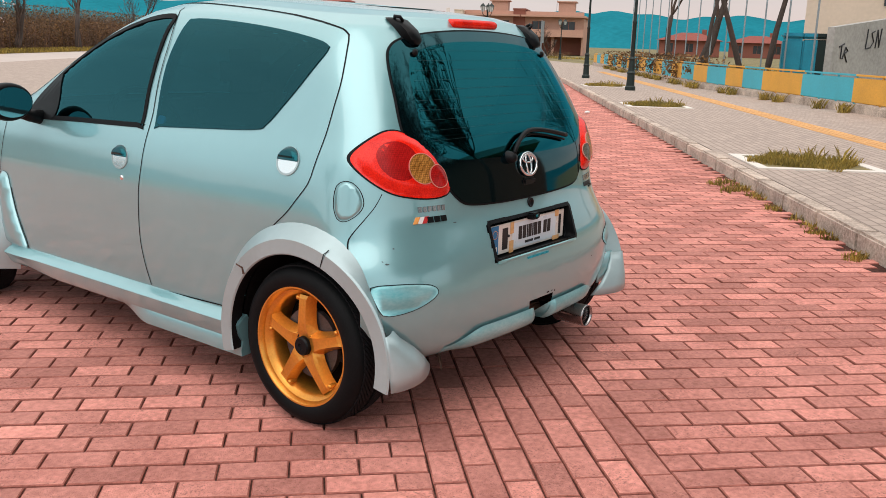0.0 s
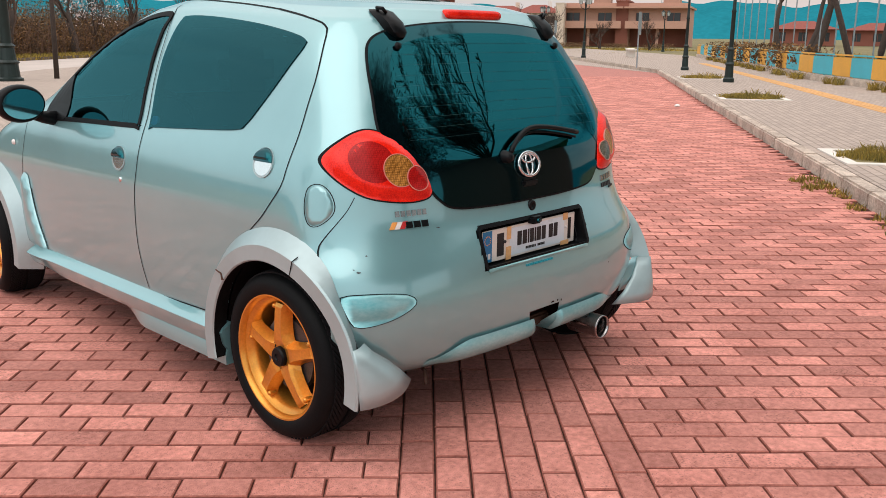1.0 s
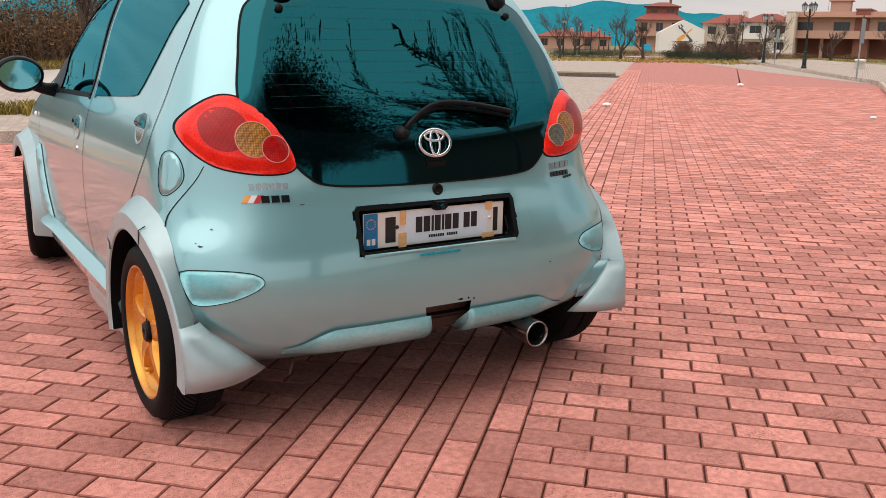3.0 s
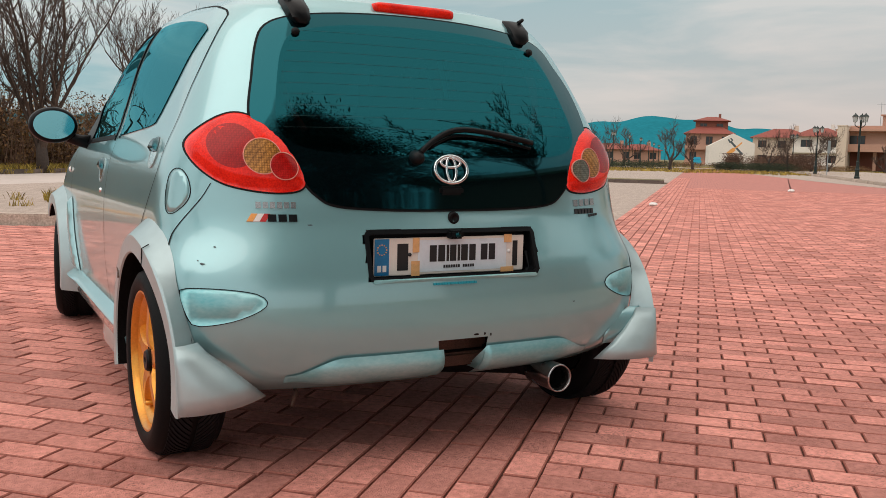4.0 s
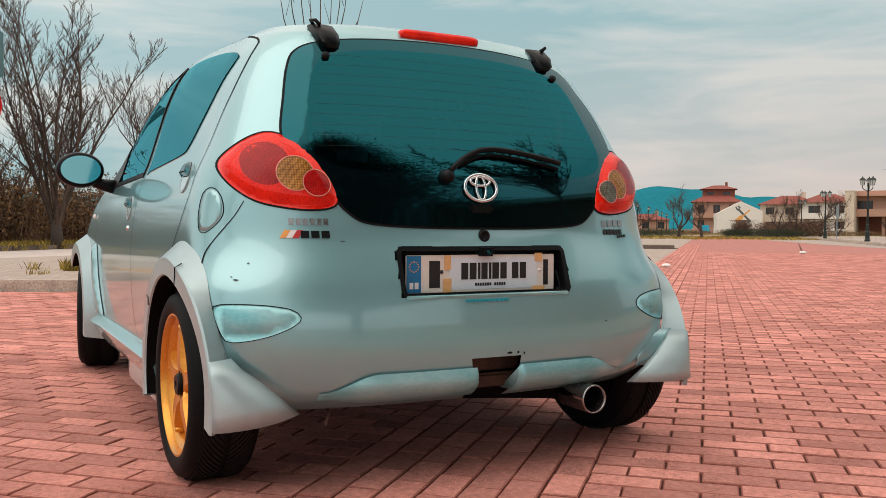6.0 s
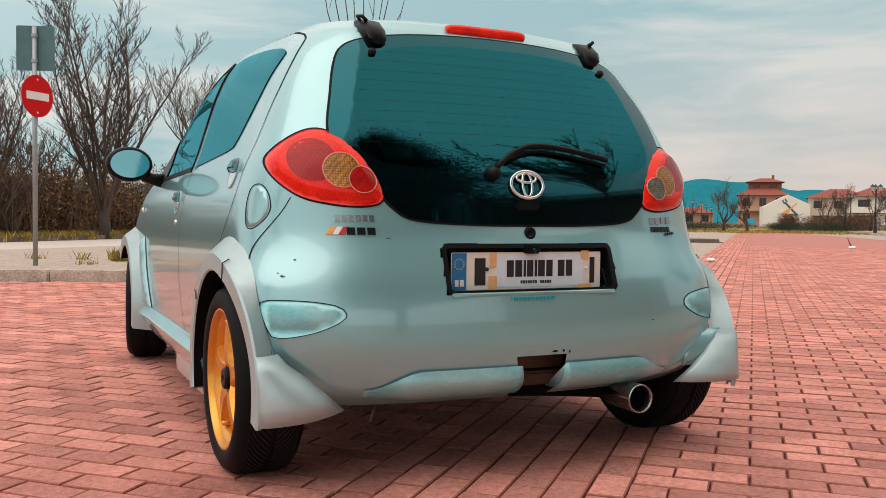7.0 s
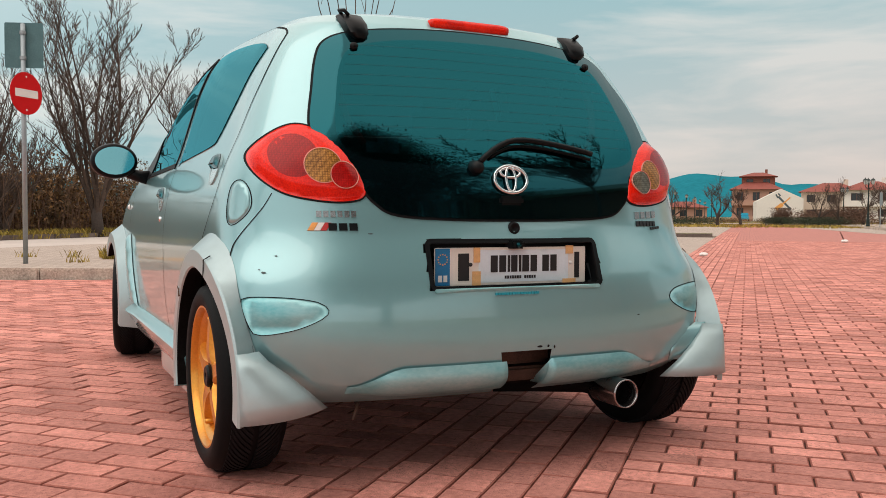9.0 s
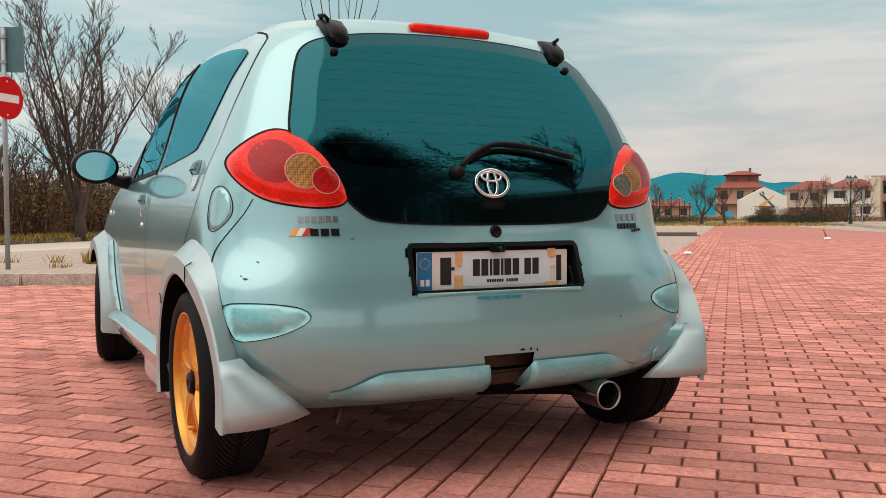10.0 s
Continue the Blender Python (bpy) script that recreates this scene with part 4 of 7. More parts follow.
def lip(x0, x1, sag0, sag1):
    """A rounded spoiler lip along the bumper's lower edge."""
    bm = bmesh.new()
    prev = None
    n = 26
    for i in range(n + 1):
        t = i / n
        x = x0 + (x1 - x0) * t
        out = abs(x - (0.02 if x > 0 else -0.06))
        taper = float(ease(0, 0.16, min(abs(x - x0) if abs(x0) > abs(x1) else abs(x - x1), 0.16)))
        zt, zb = 0.292 + 0.050 * taper, 0.270 - 0.014 * taper
        ring = []
        for a in np.linspace(0, 1, 9):
            z = zt + (zb - zt) * a
            push = 0.004 + 0.024 * taper * math.sin(math.pi * min(1, 0.15 + 0.85 * a) * 0.75)
            y = rear_y(x, max(z, 0.24)) - push
            ring.append(bm.verts.new((x, y, z)))
        ring.append(bm.verts.new((x, rear_y(x, 0.25) + 0.05, zb - 0.004)))
        if prev:
            for k in range(9):
                bm.faces.new((prev[k], prev[k + 1], ring[k + 1], ring[k]))
        else:
            bm.faces.new(ring)
        prev = ring
    bm.faces.new(prev[::-1])
    bmesh.ops.recalc_face_normals(bm, faces=bm.faces)
    return bm


part("bumper_lip", lip(-0.53, -0.062, 0, 0), PAINT_TEAL, car, "scuffed teal and silver bumper lip", smooth=True)
part("bumper_lip", lip(0.092, 0.52, 0, 0), PAINT_TEAL, car, "scuffed teal and silver bumper lip", smooth=True)
bm = bmesh.new()
box(bm, -0.12, 0.15, 0.02, 0.06, 0.262, 0.305, 0.008)
box(bm, -0.12, 0.15, 0.03, 0.07, 0.312, 0.395, 0.01)
part("bumper_bar", bm, RUST, car, "rusty bar behind the broken bumper")
SCUFFS = [(0.055, 0.377, 0.016, 0.005), (0.086, 0.378, 0.006, 0.006), (0.108, 0.374, 0.004, 0.007), (0.090, 0.355, 0.003, 0.003), (0.435, 0.455, 0.009, 0.003), (-0.739, 0.607, 0.008, 0.004), (-0.748, 0.615, 0.004, 0.003), (-0.703, 0.652, 0.005, 0.003), (-0.449, 0.713, 0.012, 0.0025), (-0.09, 0.262, 0.005, 0.004)]
for x, z, a, b in SCUFFS:
    c = [Vector((x + 0.65 * a * (0.7 + 0.6 * random.random()) * math.cos(t), z + 0.65 * b * (0.6 + 0.8 * random.random()) * math.sin(t))) for t in np.linspace(0, math.tau, 11)[:-1]]
    part("scuff", filled(c, lambda p, q, off: on_rear(p, q, 0.0015), step=0.05), SEAM if z < 0.5 else SCUFF, car, "chipped dark paint scuff")

# brake light on the tailgate edge and the hinge covers
bm = bmesh.new()
ring = []
for x in np.linspace(-0.143, 0.143, 21):
    e = 0.6 + 0.4 * math.sqrt(max(0, 1 - (abs(x) / 0.1435) ** 8))
    y, z = rear_y(x, 1.382) - 0.006, 1.381
    ring.append([bm.verts.new((x, y + dy, z + dz * e)) for dy, dz in ((0.03, 0.019), (-0.006, 0.017), (-0.011, 0.008), (-0.011, -0.008), (-0.006, -0.017), (0.03, -0.019))])
for r0, r1 in zip(ring, ring[1:]):
    for k in range(5):
        bm.faces.new((r0[k], r0[k + 1], r1[k + 1], r1[k]))
bm.faces.new(ring[0])
bm.faces.new(ring[-1][::-1])
bmesh.ops.recalc_face_normals(bm, faces=bm.faces)
brake = part("high_brake_light", bm, RED_LENS, car, "long red high brake light", smooth=True)
for x in (-0.125, 0.125):
    bm = bmesh.new()
    lathe(bm, [(0.0001, -0.0165), (0.006, -0.0155), (0.008, -0.012)], 14, "y", (x, rear_y(x, 1.382), 1.381))
    part("reflector_dot", bm, RED_DEEP, brake, smooth=True)
for sx in (-1, 1):
    bm = bmesh.new()
    sec = []
    for z, w, d, s in ((1.392, 0.030, 0.014, 0.0), (1.384, 0.038, 0.026, 0.0), (1.350, 0.038, 0.030, 0.002), (1.318, 0.032, 0.026, 0.005), (1.302, 0.018, 0.014, 0.008)):
        yb = rear_y(sx * 0.395, z) if z < 1.39 else rear_y(sx * 0.395, 1.39) + 0.004
        x = sx * (0.402 - s)
        sec.append([bm.verts.new((x + dx * w, yb + dy, z)) for dx, dy in ((-1, 0.01), (-0.9, -d), (-0.45, -d * 1.35), (0.45, -d * 1.35), (0.9, -d), (1, 0.01))])
    for r0, r1 in zip(sec, sec[1:]):
        for k in range(5):
            bm.faces.new((r0[k], r0[k + 1], r1[k + 1], r1[k]))
    bm.faces.new(sec[0])
    bm.faces.new(sec[-1][::-1])
    bmesh.ops.recalc_face_normals(bm, faces=bm.faces)
    h = part("hinge_cover", bm, BLACK, car, "black plastic hinge cover", smooth=True)
    h.data.set_sharp_from_angle(angle=radians(50))
    bm = bmesh.new()
    tube(bm, [(sx * 0.425, 0.335, 1.384), (sx * 0.440, 0.322, 1.396), (sx * 0.430, 0.306, 1.394), (sx * 0.415, 0.305, 1.380)], 0.006, 8)
    part("hinge_hook", bm, BLACK, h, smooth=True)
    bm = bmesh.new()
    p = on_rear(sx * 0.418, 1.270, 0.010)
    lathe(bm, [(0.0001, -0.010), (0.011, -0.008), (0.013, 0.0)], 18, "y", tuple(p))
    part("glass_stop", bm, BLACK, car, "small black rubber stop", smooth=True)

# wiper
bm = bmesh.new()
arm = [(-0.106, 0.915), (-0.06, 0.948), (0.0, 0.976), (0.06, 0.985), (0.15, 0.978), (0.24, 0.964), (0.305, 0.952)]
tube(bm, [on_rear(x, z, 0.03) for x, z in rounded(arm, 0.03, False)], 0.009, 8)
wiper = part("wiper", bm, BLACK, car, "black rear wiper arm", smooth=True)
bm = bmesh.new()
tube(bm, [on_rear(x, z - 0.012, 0.016) for x, z in rounded(arm[1:], 0.03, False)], 0.005, 6)
part("wiper_blade", bm, RUBBER, wiper, smooth=True)
bm = bmesh.new()
lathe(bm, [(0.0001, -0.040), (0.012, -0.038), (0.020, -0.026), (0.024, 0.0)], 20, "y", tuple(on_rear(-0.112, 0.908, 0.0)))
part("wiper_pivot", bm, BLACK, wiper, smooth=True)

# door handles, fuel flap, stickers on the left and right sides
for place, s in ((left, -1), (right, 1)):
    for hy, hz in ((0.492, 0.905), (1.452, 0.826)):
        bm = bmesh.new()
        n = 30
        o = [Vector((hy + 0.050 * math.cos(k * math.tau / n), hz + 0.044 * math.sin(k * math.tau / n))) for k in range(n)]
        cup = part("handle_cup", filled(o, lambda a, b, off: place(a, b, 0.003), step=0.015), CUP, car, "rounded handle cup", smooth=True)
        half = [Vector((hy + 0.050 * math.cos(a), hz + 0.002 + 0.045 * math.sin(a))) for a in np.linspace(0, math.pi, 20)]
        part("door_handle", lens(half, place, 0.006, 0.014, 0.006, 0.014), BLACK_GLOSS, car, "black half-round door handle", smooth=True)
        part("cup_rim", filled(inset(o, -0.004), place, [inset(o, 0.003)], step=0.04, thick=0.004), PAINT_WORN, cup)
    bm = bmesh.new()
    lathe(bm, [(0.0001, -s * -0.003), (0.007, s * 0.003), (0.010, s * 0.001), (0.011, -s * 0.004)], 16, "x", tuple(place(1.43, 0.745, 0.002)))
    part("door_lock", bm, CHROME, car, "small chrome door lock", smooth=True)
FLAP = rounded([(0.262, 0.850), (0.228, 0.864), (0.196, 0.842), (0.178, 0.798), (0.186, 0.764), (0.217, 0.737), (0.247, 0.743), (0.266, 0.790)], 0.01)
fuel = part("fuel_flap", filled(inset(FLAP, 0.004), left, step=0.012, thick=0.0010), PAINT, car, "rounded fuel filler flap", smooth=True)
part("flap_joint", filled(inset(FLAP, -0.0012), left, [inset(FLAP, 0.0012)], step=0.04, thick=0.0012), SEAM, fuel)
part("window_sticker", filled(rounded([(1.255, 0.972), (1.258, 1.0), (1.222, 1.0), (1.216, 0.975)], 0.01), left, step=0.03, thick=0.003), mat("blue_sticker", (0.02, 0.35, 0.62), 0.4, vary=0.3, scale=60), car, "small blue and white window sticker")
bm = bmesh.new()
lathe(bm, [(0.0001, -0.008), (0.010, -0.006), (0.014, 0.002)], 16, "x", tuple(left(2.50, 0.80, 0.004)))
part("side_indicator", bm, SIGN_WHITE, car, "small white side indicator", smooth=True)

# wheel arch flares
def flare(wy, s, front):
    """A bolted-on wheel arch: a flat outer face, then a slope back to the body."""
    bm = bmesh.new()
    a0, a1 = (radians(-14), radians(191)) if not front else (radians(48), radians(193))
    prev = None
    n = 44
    for i in range(n + 1):
        a = a0 + (a1 - a0) * i / n
        ca, sa = math.cos(a), math.sin(a)
        back = float(ease(radians(95), radians(175), a)) if not front else 0.0
        ri, re = 0.326 + 0.006 * back, 0.385 + 0.008 * back
        xo = 0.870 - 0.040 * back
        pts = []
        for r, x in ((ri + 0.012, xo - 0.06), (ri, xo - 0.002), (ri + 0.004, xo + 0.003), (re - 0.006, xo + 0.002), (re, xo - 0.004)):
            pts.append(Vector((x, wy + r * ca, HUB_Z + r * sa)))
        z = max(HUB_Z + re * sa, 0.240)
        if back > 0.02 and z > 0.37:
            # the back of the arch folds in to meet the bumper
            t = float(ease(radians(95), radians(135), a))
            xc = float(np.interp(z, (0.37, 0.40, 0.50, 0.59, 0.66), (0.752, 0.768, 0.795, 0.806, 0.818)))
            end = Vector((xc, rear_y(xc, z) - 0.004, z))
            top = Vector((side_x(wy + 0.43 * ca, HUB_Z + 0.43 * sa) - 0.002, wy + 0.43 * ca, HUB_Z + 0.43 * sa))
            end = top.lerp(end, t)
        elif back > 0.02:
            end = pts[-1] + Vector((-0.012, 0.01, 0))
        else:
            y2, z2 = wy + 0.43 * ca, HUB_Z + 0.43 * sa
            end = Vector((side_x(max(y2, 0.05), max(z2, 0.24)) - 0.002, y2, z2))
        mid = pts[-1].lerp(end, 0.5)
        pts += [mid, end]
        ring = [bm.verts.new((s * p.x, p.y, p.z)) for p in pts]
        if prev:
            for k in range(len(ring) - 1):
                # the inner return takes the dark material, as shade under the arch
                bm.faces.new((prev[k], prev[k + 1], ring[k + 1], ring[k])).material_index = 1 if k == 0 else 0
        prev = ring
    bmesh.ops.recalc_face_normals(bm, faces=bm.faces)
    return bm


for s in (-1, 1):
    fl = part("rear_flare", flare(HUB_Y, s, False), [PAINT_WORN, DARK], car, "worn silver bolt-on rear wheel arch", smooth=True)
    fl.data.set_sharp_from_angle(angle=radians(32))
    bm = bmesh.new()
    aj = radians(112)
    tube(bm, [(s * 0.868, HUB_Y + 0.327 * math.cos(aj), HUB_Z + 0.327 * math.sin(aj)), (s * 0.871, HUB_Y + 0.383 * math.cos(aj), HUB_Z + 0.383 * math.sin(aj)), (s * 0.852, HUB_Y + 0.396 * math.cos(aj), HUB_Z + 0.396 * math.sin(aj))], 0.0018, 5)
    part("flare_joint", bm, SEAM, fl)
    bm = bmesh.new()
    aj = radians(42)
    tube(bm, [(s * 0.872, HUB_Y + 0.33 * math.cos(aj), HUB_Z + 0.33 * math.sin(aj)), (s * 0.8725, HUB_Y + 0.35 * math.cos(aj + 0.03), HUB_Z + 0.35 * math.sin(aj + 0.03)), (s * 0.871, HUB_Y + 0.38 * math.cos(aj - 0.02), HUB_Z + 0.38 * math.sin(aj - 0.02))], [0.006, 0.004, 0.003], 5)
    part("rust_chip", bm, RUST, fl, "rusty chip in the paint")
    ff = part("front_flare", flare(HUB_Y + BASE, s, True), [PAINT_WORN, DARK], car, "worn silver bolt-on front wheel arch", smooth=True)
    ff.data.set_sharp_from_angle(angle=radians(32))
    # raised fender panel behind the front arch
    fin = rounded([(2.405, 0.655), (2.345, 0.66), (2.325, 0.60), (2.295, 0.48), (2.250, 0.355), (2.255, 0.318), (2.33, 0.316), (2.415, 0.335), (2.425, 0.50)], 0.02)
    part("fender_panel", lens(fin, right if s > 0 else left, 0.003, 0.022, 0.02, 0.03), PAINT, ff, "raised silver panel behind the front arch", smooth=True)
    part("fender_gap", strip(rounded([(2.318, 0.60), (2.286, 0.48), (2.238, 0.36), (2.236, 0.315)], 0.02, False), right if s > 0 else left, 0.006, 0.002), SEAM, ff, "dark gap beside the panel")
    # corner panel of the rear arch, wrapped over the bumper
    bm = bmesh.new()
    low = 0.216 if s < 0 else 0.238
    edge = [((0.833, 0.004, 0.400), (0.766, 0.030, 0.402)), ((0.832, -0.006, 0.35), (0.742, 0.020, 0.374)), ((0.830, -0.012, 0.30), (0.690, 0.004, 0.335)), ((0.829, -0.016, 0.26), (0.634, 0.004, 0.286)), ((0.828, -0.020, low), (0.578, 0.020, 0.236))]
    prev = None
    for ((xa, ya, za), (xb, yb, zb)), swells in zip(edge, (0.006, 0.018, 0.034, 0.044, 0.046)):
        ring = []
        for t in np.linspace(0, 1, 13):
            bow = math.sin(math.pi * min(1.0, t * 1.02)) ** 0.8
            x, y, z = xa + (xb - xa) * t, ya + (yb - ya) * t, za + (zb - za) * t
            if t > 0.3:
                y = min(y, rear_y(min(x, 0.78), max(z, 0.25)) - 0.008)
            y -= swells * bow
            ring.append(bm.verts.new((s * x, y, z)))
        if prev:
            for k in range(12):
                bm.faces.new((prev[k], prev[k + 1], ring[k + 1], ring[k]))
        prev = ring
    bmesh.ops.recalc_face_normals(bm, faces=bm.faces)
    o = part("arch_corner", bm, PAINT_WORN, fl, "chipped rear corner of the wheel arch", smooth=True)
    o.modifiers.new("thickness", "SOLIDIFY").thickness = 0.006
    if s > 0:
        # the bumper's end runs on behind the arch corner
        bm = bmesh.new()
        prev = None
        for (_, (xb, yb, zb)), wdt in zip(edge[:4], (0.03, 0.07, 0.07, 0.03)):
            ring = []
            for t in np.linspace(0, 1, 6):
                x = xb + 0.02 - (wdt + 0.02) * t
                ring.append(bm.verts.new((x, min(yb, rear_y(min(xb, 0.78), max(zb, 0.25)) - 0.008) + 0.005, zb + 0.004)))
            if prev:
                for k in range(5):
                    bm.faces.new((prev[k], prev[k + 1], ring[k + 1], ring[k]))
            prev = ring
        bmesh.ops.recalc_face_normals(bm, faces=bm.faces)
        part("bumper_end", bm, PAINT, car, "lower end of the rear bumper", smooth=True).modifiers.new("thickness", "SOLIDIFY").thickness = 0.004
    # side skirt
    bm = bmesh.new()
    prev = None
    for y in np.linspace(0.70, 2.38, 44):
        lip = float(ease(1.50, 1.28, y))
        nose = float(ease(2.0, 2.3, y))
        fold = 0.010 * math.sin((y - 0.7) * 9.0) * nose
        prof = [(0.800, 0.320), (0.834, 0.301), (0.845 + fold, 0.288), (0.836 - fold, 0.246 + 0.014 * nose), (0.822, 0.222 + 0.02 * nose), (0.806 + 0.026 * lip, 0.214 - 0.022 * lip + 0.012 * nose), (0.800 + 0.030 * lip, 0.206 - 0.040 * lip + 0.020 * nose), (0.74, 0.190 - 0.02 * lip)]
        ring = [bm.verts.new((s * x, y, z)) for x, z in prof]
        if prev:
            for i in range(len(ring) - 1):
                bm.faces.new((prev[i], prev[i + 1], ring[i + 1], ring[i]))
        else:
            bm.faces.new(ring)
        prev = ring
    bm.faces.new(prev[::-1])
    bmesh.ops.recalc_face_normals(bm, faces=bm.faces)
    sk = part("side_skirt", bm, PAINT, car, "sculpted silver side skirt", smooth=True)
    sk.data.set_sharp_from_angle(angle=radians(24))

# wheels
def wheel(cy, s, steer=0.0):
    cx = s * HUB_X
    bm = bmesh.new()
    lathe(bm, [(0.0001, 0), (0.125, 0), (0.125, 0.02), (0.0001, 0.02)], 36, "x", (0, 0, 0))
    w = part("wheel", bm, DISC, car, "five-spoke gold wheel with low tyre", smooth=False)
    w.matrix_basis = Matrix.Translation((cx - s * 0.085, cy, HUB_Z)) @ pose(0, 0, 0, 0, 0, steer) @ (pose(0, 0, 0) if s > 0 else pose(0, 0, 0, 0, 0, 180))
    # from here +x points outwards; the outer face lies at x = 0.085
    bm = bmesh.new()
    T = 0.282
    lathe(bm, [(0.196, -0.095), (0.215, -0.112), (0.245, -0.116), (0.266, -0.106), (T - 0.005, -0.088), (T - 0.004, -0.03), (T - 0.004, 0.02), (T - 0.005, 0.052), (0.268, 0.074), (0.246, 0.086), (0.222, 0.084), (0.206, 0.075), (0.2, 0.060)], 72, "x")
    tyre = part("tyre", bm, TYRE, w, "black low-profile tyre", smooth=True)
    # tread blocks as slanted ribs
    vs, fs = [], []
    for k in range(88):
        for side in (-1, 1):
            a = k * math.tau / 88 + (0.02 if side < 0 else 0)
            base = len(vs)
            for j in range(5):
                t = j / 4
                ang = a + 0.20 * t + 0.10 * t * t
                x = -0.018 + side * (0.008 + 0.062 * t)
                r = T + 0.004 - 0.012 * max(0, t - 0.7)
                for da in (-0.025, 0.025):
                    vs.append((x, r * math.cos(ang + da), r * math.sin(ang + da)))
                for da in (-0.025, 0.025):
                    vs.append((x, (r - 0.011) * math.cos(ang + da), (r - 0.006) * math.sin(ang + da)))
            for j in range(4):
                b = base + 4 * j
                fs += [(b, b + 4, b + 5, b + 1), (b, b + 2, b + 6, b + 4), (b + 1, b + 5, b + 7, b + 3)]
            fs += [(base, base + 1, base + 3, base + 2), (base + 16, base + 18, base + 19, base + 17)]
    raw("tread", vs, fs, TREAD, tyre, "slanted tread ribs")
    bm = bmesh.new()
    lathe(bm, [(0.196, -0.09), (0.180, -0.07), (0.172, 0.0), (0.174, 0.030), (0.182, 0.048), (0.197, 0.058), (0.199, 0.068), (0.206, 0.078), (0.213, 0.078), (0.214, 0.070)], 72, "x")
    rim = part("rim", bm, GOLD, w, "gold painted wheel rim", smooth=True)
    rim.data.set_sharp_from_angle(angle=radians(35))
    # widened to fill the barrel: black drum and the shadow behind the spokes
    bm = bmesh.new()
    lathe(bm, [(0.0001, -0.045), (0.178, -0.045), (0.178, -0.075), (0.0001, -0.078)], 48, "x")
    part("backplate", bm, DARK, w, "black brake backplate, also the shade between the spokes")
    for k in range(5):
        a = radians(90 + 72 * k)
        bm = bmesh.new()
        prev = None
        for r, hw, x, d in ((0.036, 0.030, 0.038, 0.032), (0.055, 0.025, 0.043, 0.036), (0.08, 0.0205, 0.045, 0.038), (0.11, 0.0185, 0.044, 0.038), (0.145, 0.0175, 0.042, 0.038), (0.168, 0.0185, 0.039, 0.038), (0.180, 0.0215, 0.033, 0.038)):
            ring = []
            for q, dx in ((-1.75, -d), (-1.20, -0.012), (-0.92, 0.0), (-0.42, -0.001), (0.42, -0.001), (0.92, 0.0), (1.20, -0.012), (1.75, -d)):
                y, z = r * math.cos(a) - q * hw * math.sin(a), r * math.sin(a) + q * hw * math.cos(a)
                ring.append(bm.verts.new((x + dx, y, z)))
            if prev:
                for i in range(7):
                    bm.faces.new((prev[i], prev[i + 1], ring[i + 1], ring[i]))
                bm.faces.new((prev[7], prev[0], ring[0], ring[7]))
            prev = ring
        bmesh.ops.recalc_face_normals(bm, faces=bm.faces)
        part("spoke", bm, GOLD, rim)
        bm = bmesh.new()
        b = a + 0.17
        lathe(bm, [(0.0001, 0.040), (0.006, 0.039), (0.009, 0.034), (0.009, 0.010)], 10, "x", (0, 0.170 * math.cos(b), 0.170 * math.sin(b)))
        part("rim_stud", bm, GOLD, rim, smooth=True)
    bm = bmesh.new()
    lathe(bm, [(0.058, 0.0), (0.056, 0.030), (0.050, 0.036), (0.034, 0.034)], 40, "x")
    part("hub", bm, GOLD, rim, smooth=True)
    bm = bmesh.new()
    lathe(bm, [(0.034, 0.030), (0.033, 0.046), (0.028, 0.052), (0.012, 0.052), (0.010, 0.048), (0.0001, 0.048)], 32, "x")
    part("hub_cap", bm, BLACK, rim, "black centre cap", smooth=False)
    for k in range(4):
        a = radians(45 + 90 * k)
        bm = bmesh.new()
        lathe(bm, [(0.0001, 0.0375), (0.0075, 0.0375), (0.009, 0.034)], 12, "x", (0, 0.046 * math.cos(a), 0.046 * math.sin(a)))
        part("bolt", bm, BLACK, rim)
    bm = bmesh.new()
    box(bm, -0.06, 0.0, 0.09, 0.13, -0.05, 0.05, 0.01)
    part("brake_caliper", bm, DISC, w)
    # the spider stands forward in the barrel
    for face in rim.children:
        face.location.x = 0.020


for cy in (HUB_Y, HUB_Y + BASE):
    for s in (-1, 1):
        wheel(cy, s, -9.0 if cy > 1 else 0.0)

# exhaust
bm = bmesh.new()
lathe(bm, [(0.036, -0.04), (0.0405, -0.076), (0.044, -0.080), (0.046, -0.072), (0.045, 0.06), (0.030, 0.08)], 32, "y", (0.365, 0, 0.212))
ex = part("exhaust", bm, STEEL, car, "chrome exhaust tip", smooth=True)
bm = bmesh.new()
tube(bm, [(0.365, 0.05, 0.212), (0.35, 0.15, 0.205), (0.22, 0.25, 0.20), (0.1, 0.3, 0.2)], 0.028, 12)
part("tail_pipe", bm, DARK, ex, smooth=True)
bm = bmesh.new()
lathe(bm, [(0.0001, 0.0), (0.036, 0.0), (0.039, -0.070)], 24, "y", (0.365, 0, 0.212))
part("pipe_bore", bm, DARK, ex)
bm = bmesh.new()
tube(bm, [(-0.47, 0.10, 0.235), (-0.475, 0.06, 0.225), (-0.50, 0.03, 0.195)], [0.006, 0.006, 0.004], 8)
part("tow_hook", bm, RUST, car, "rusty hanging bracket", smooth=True)

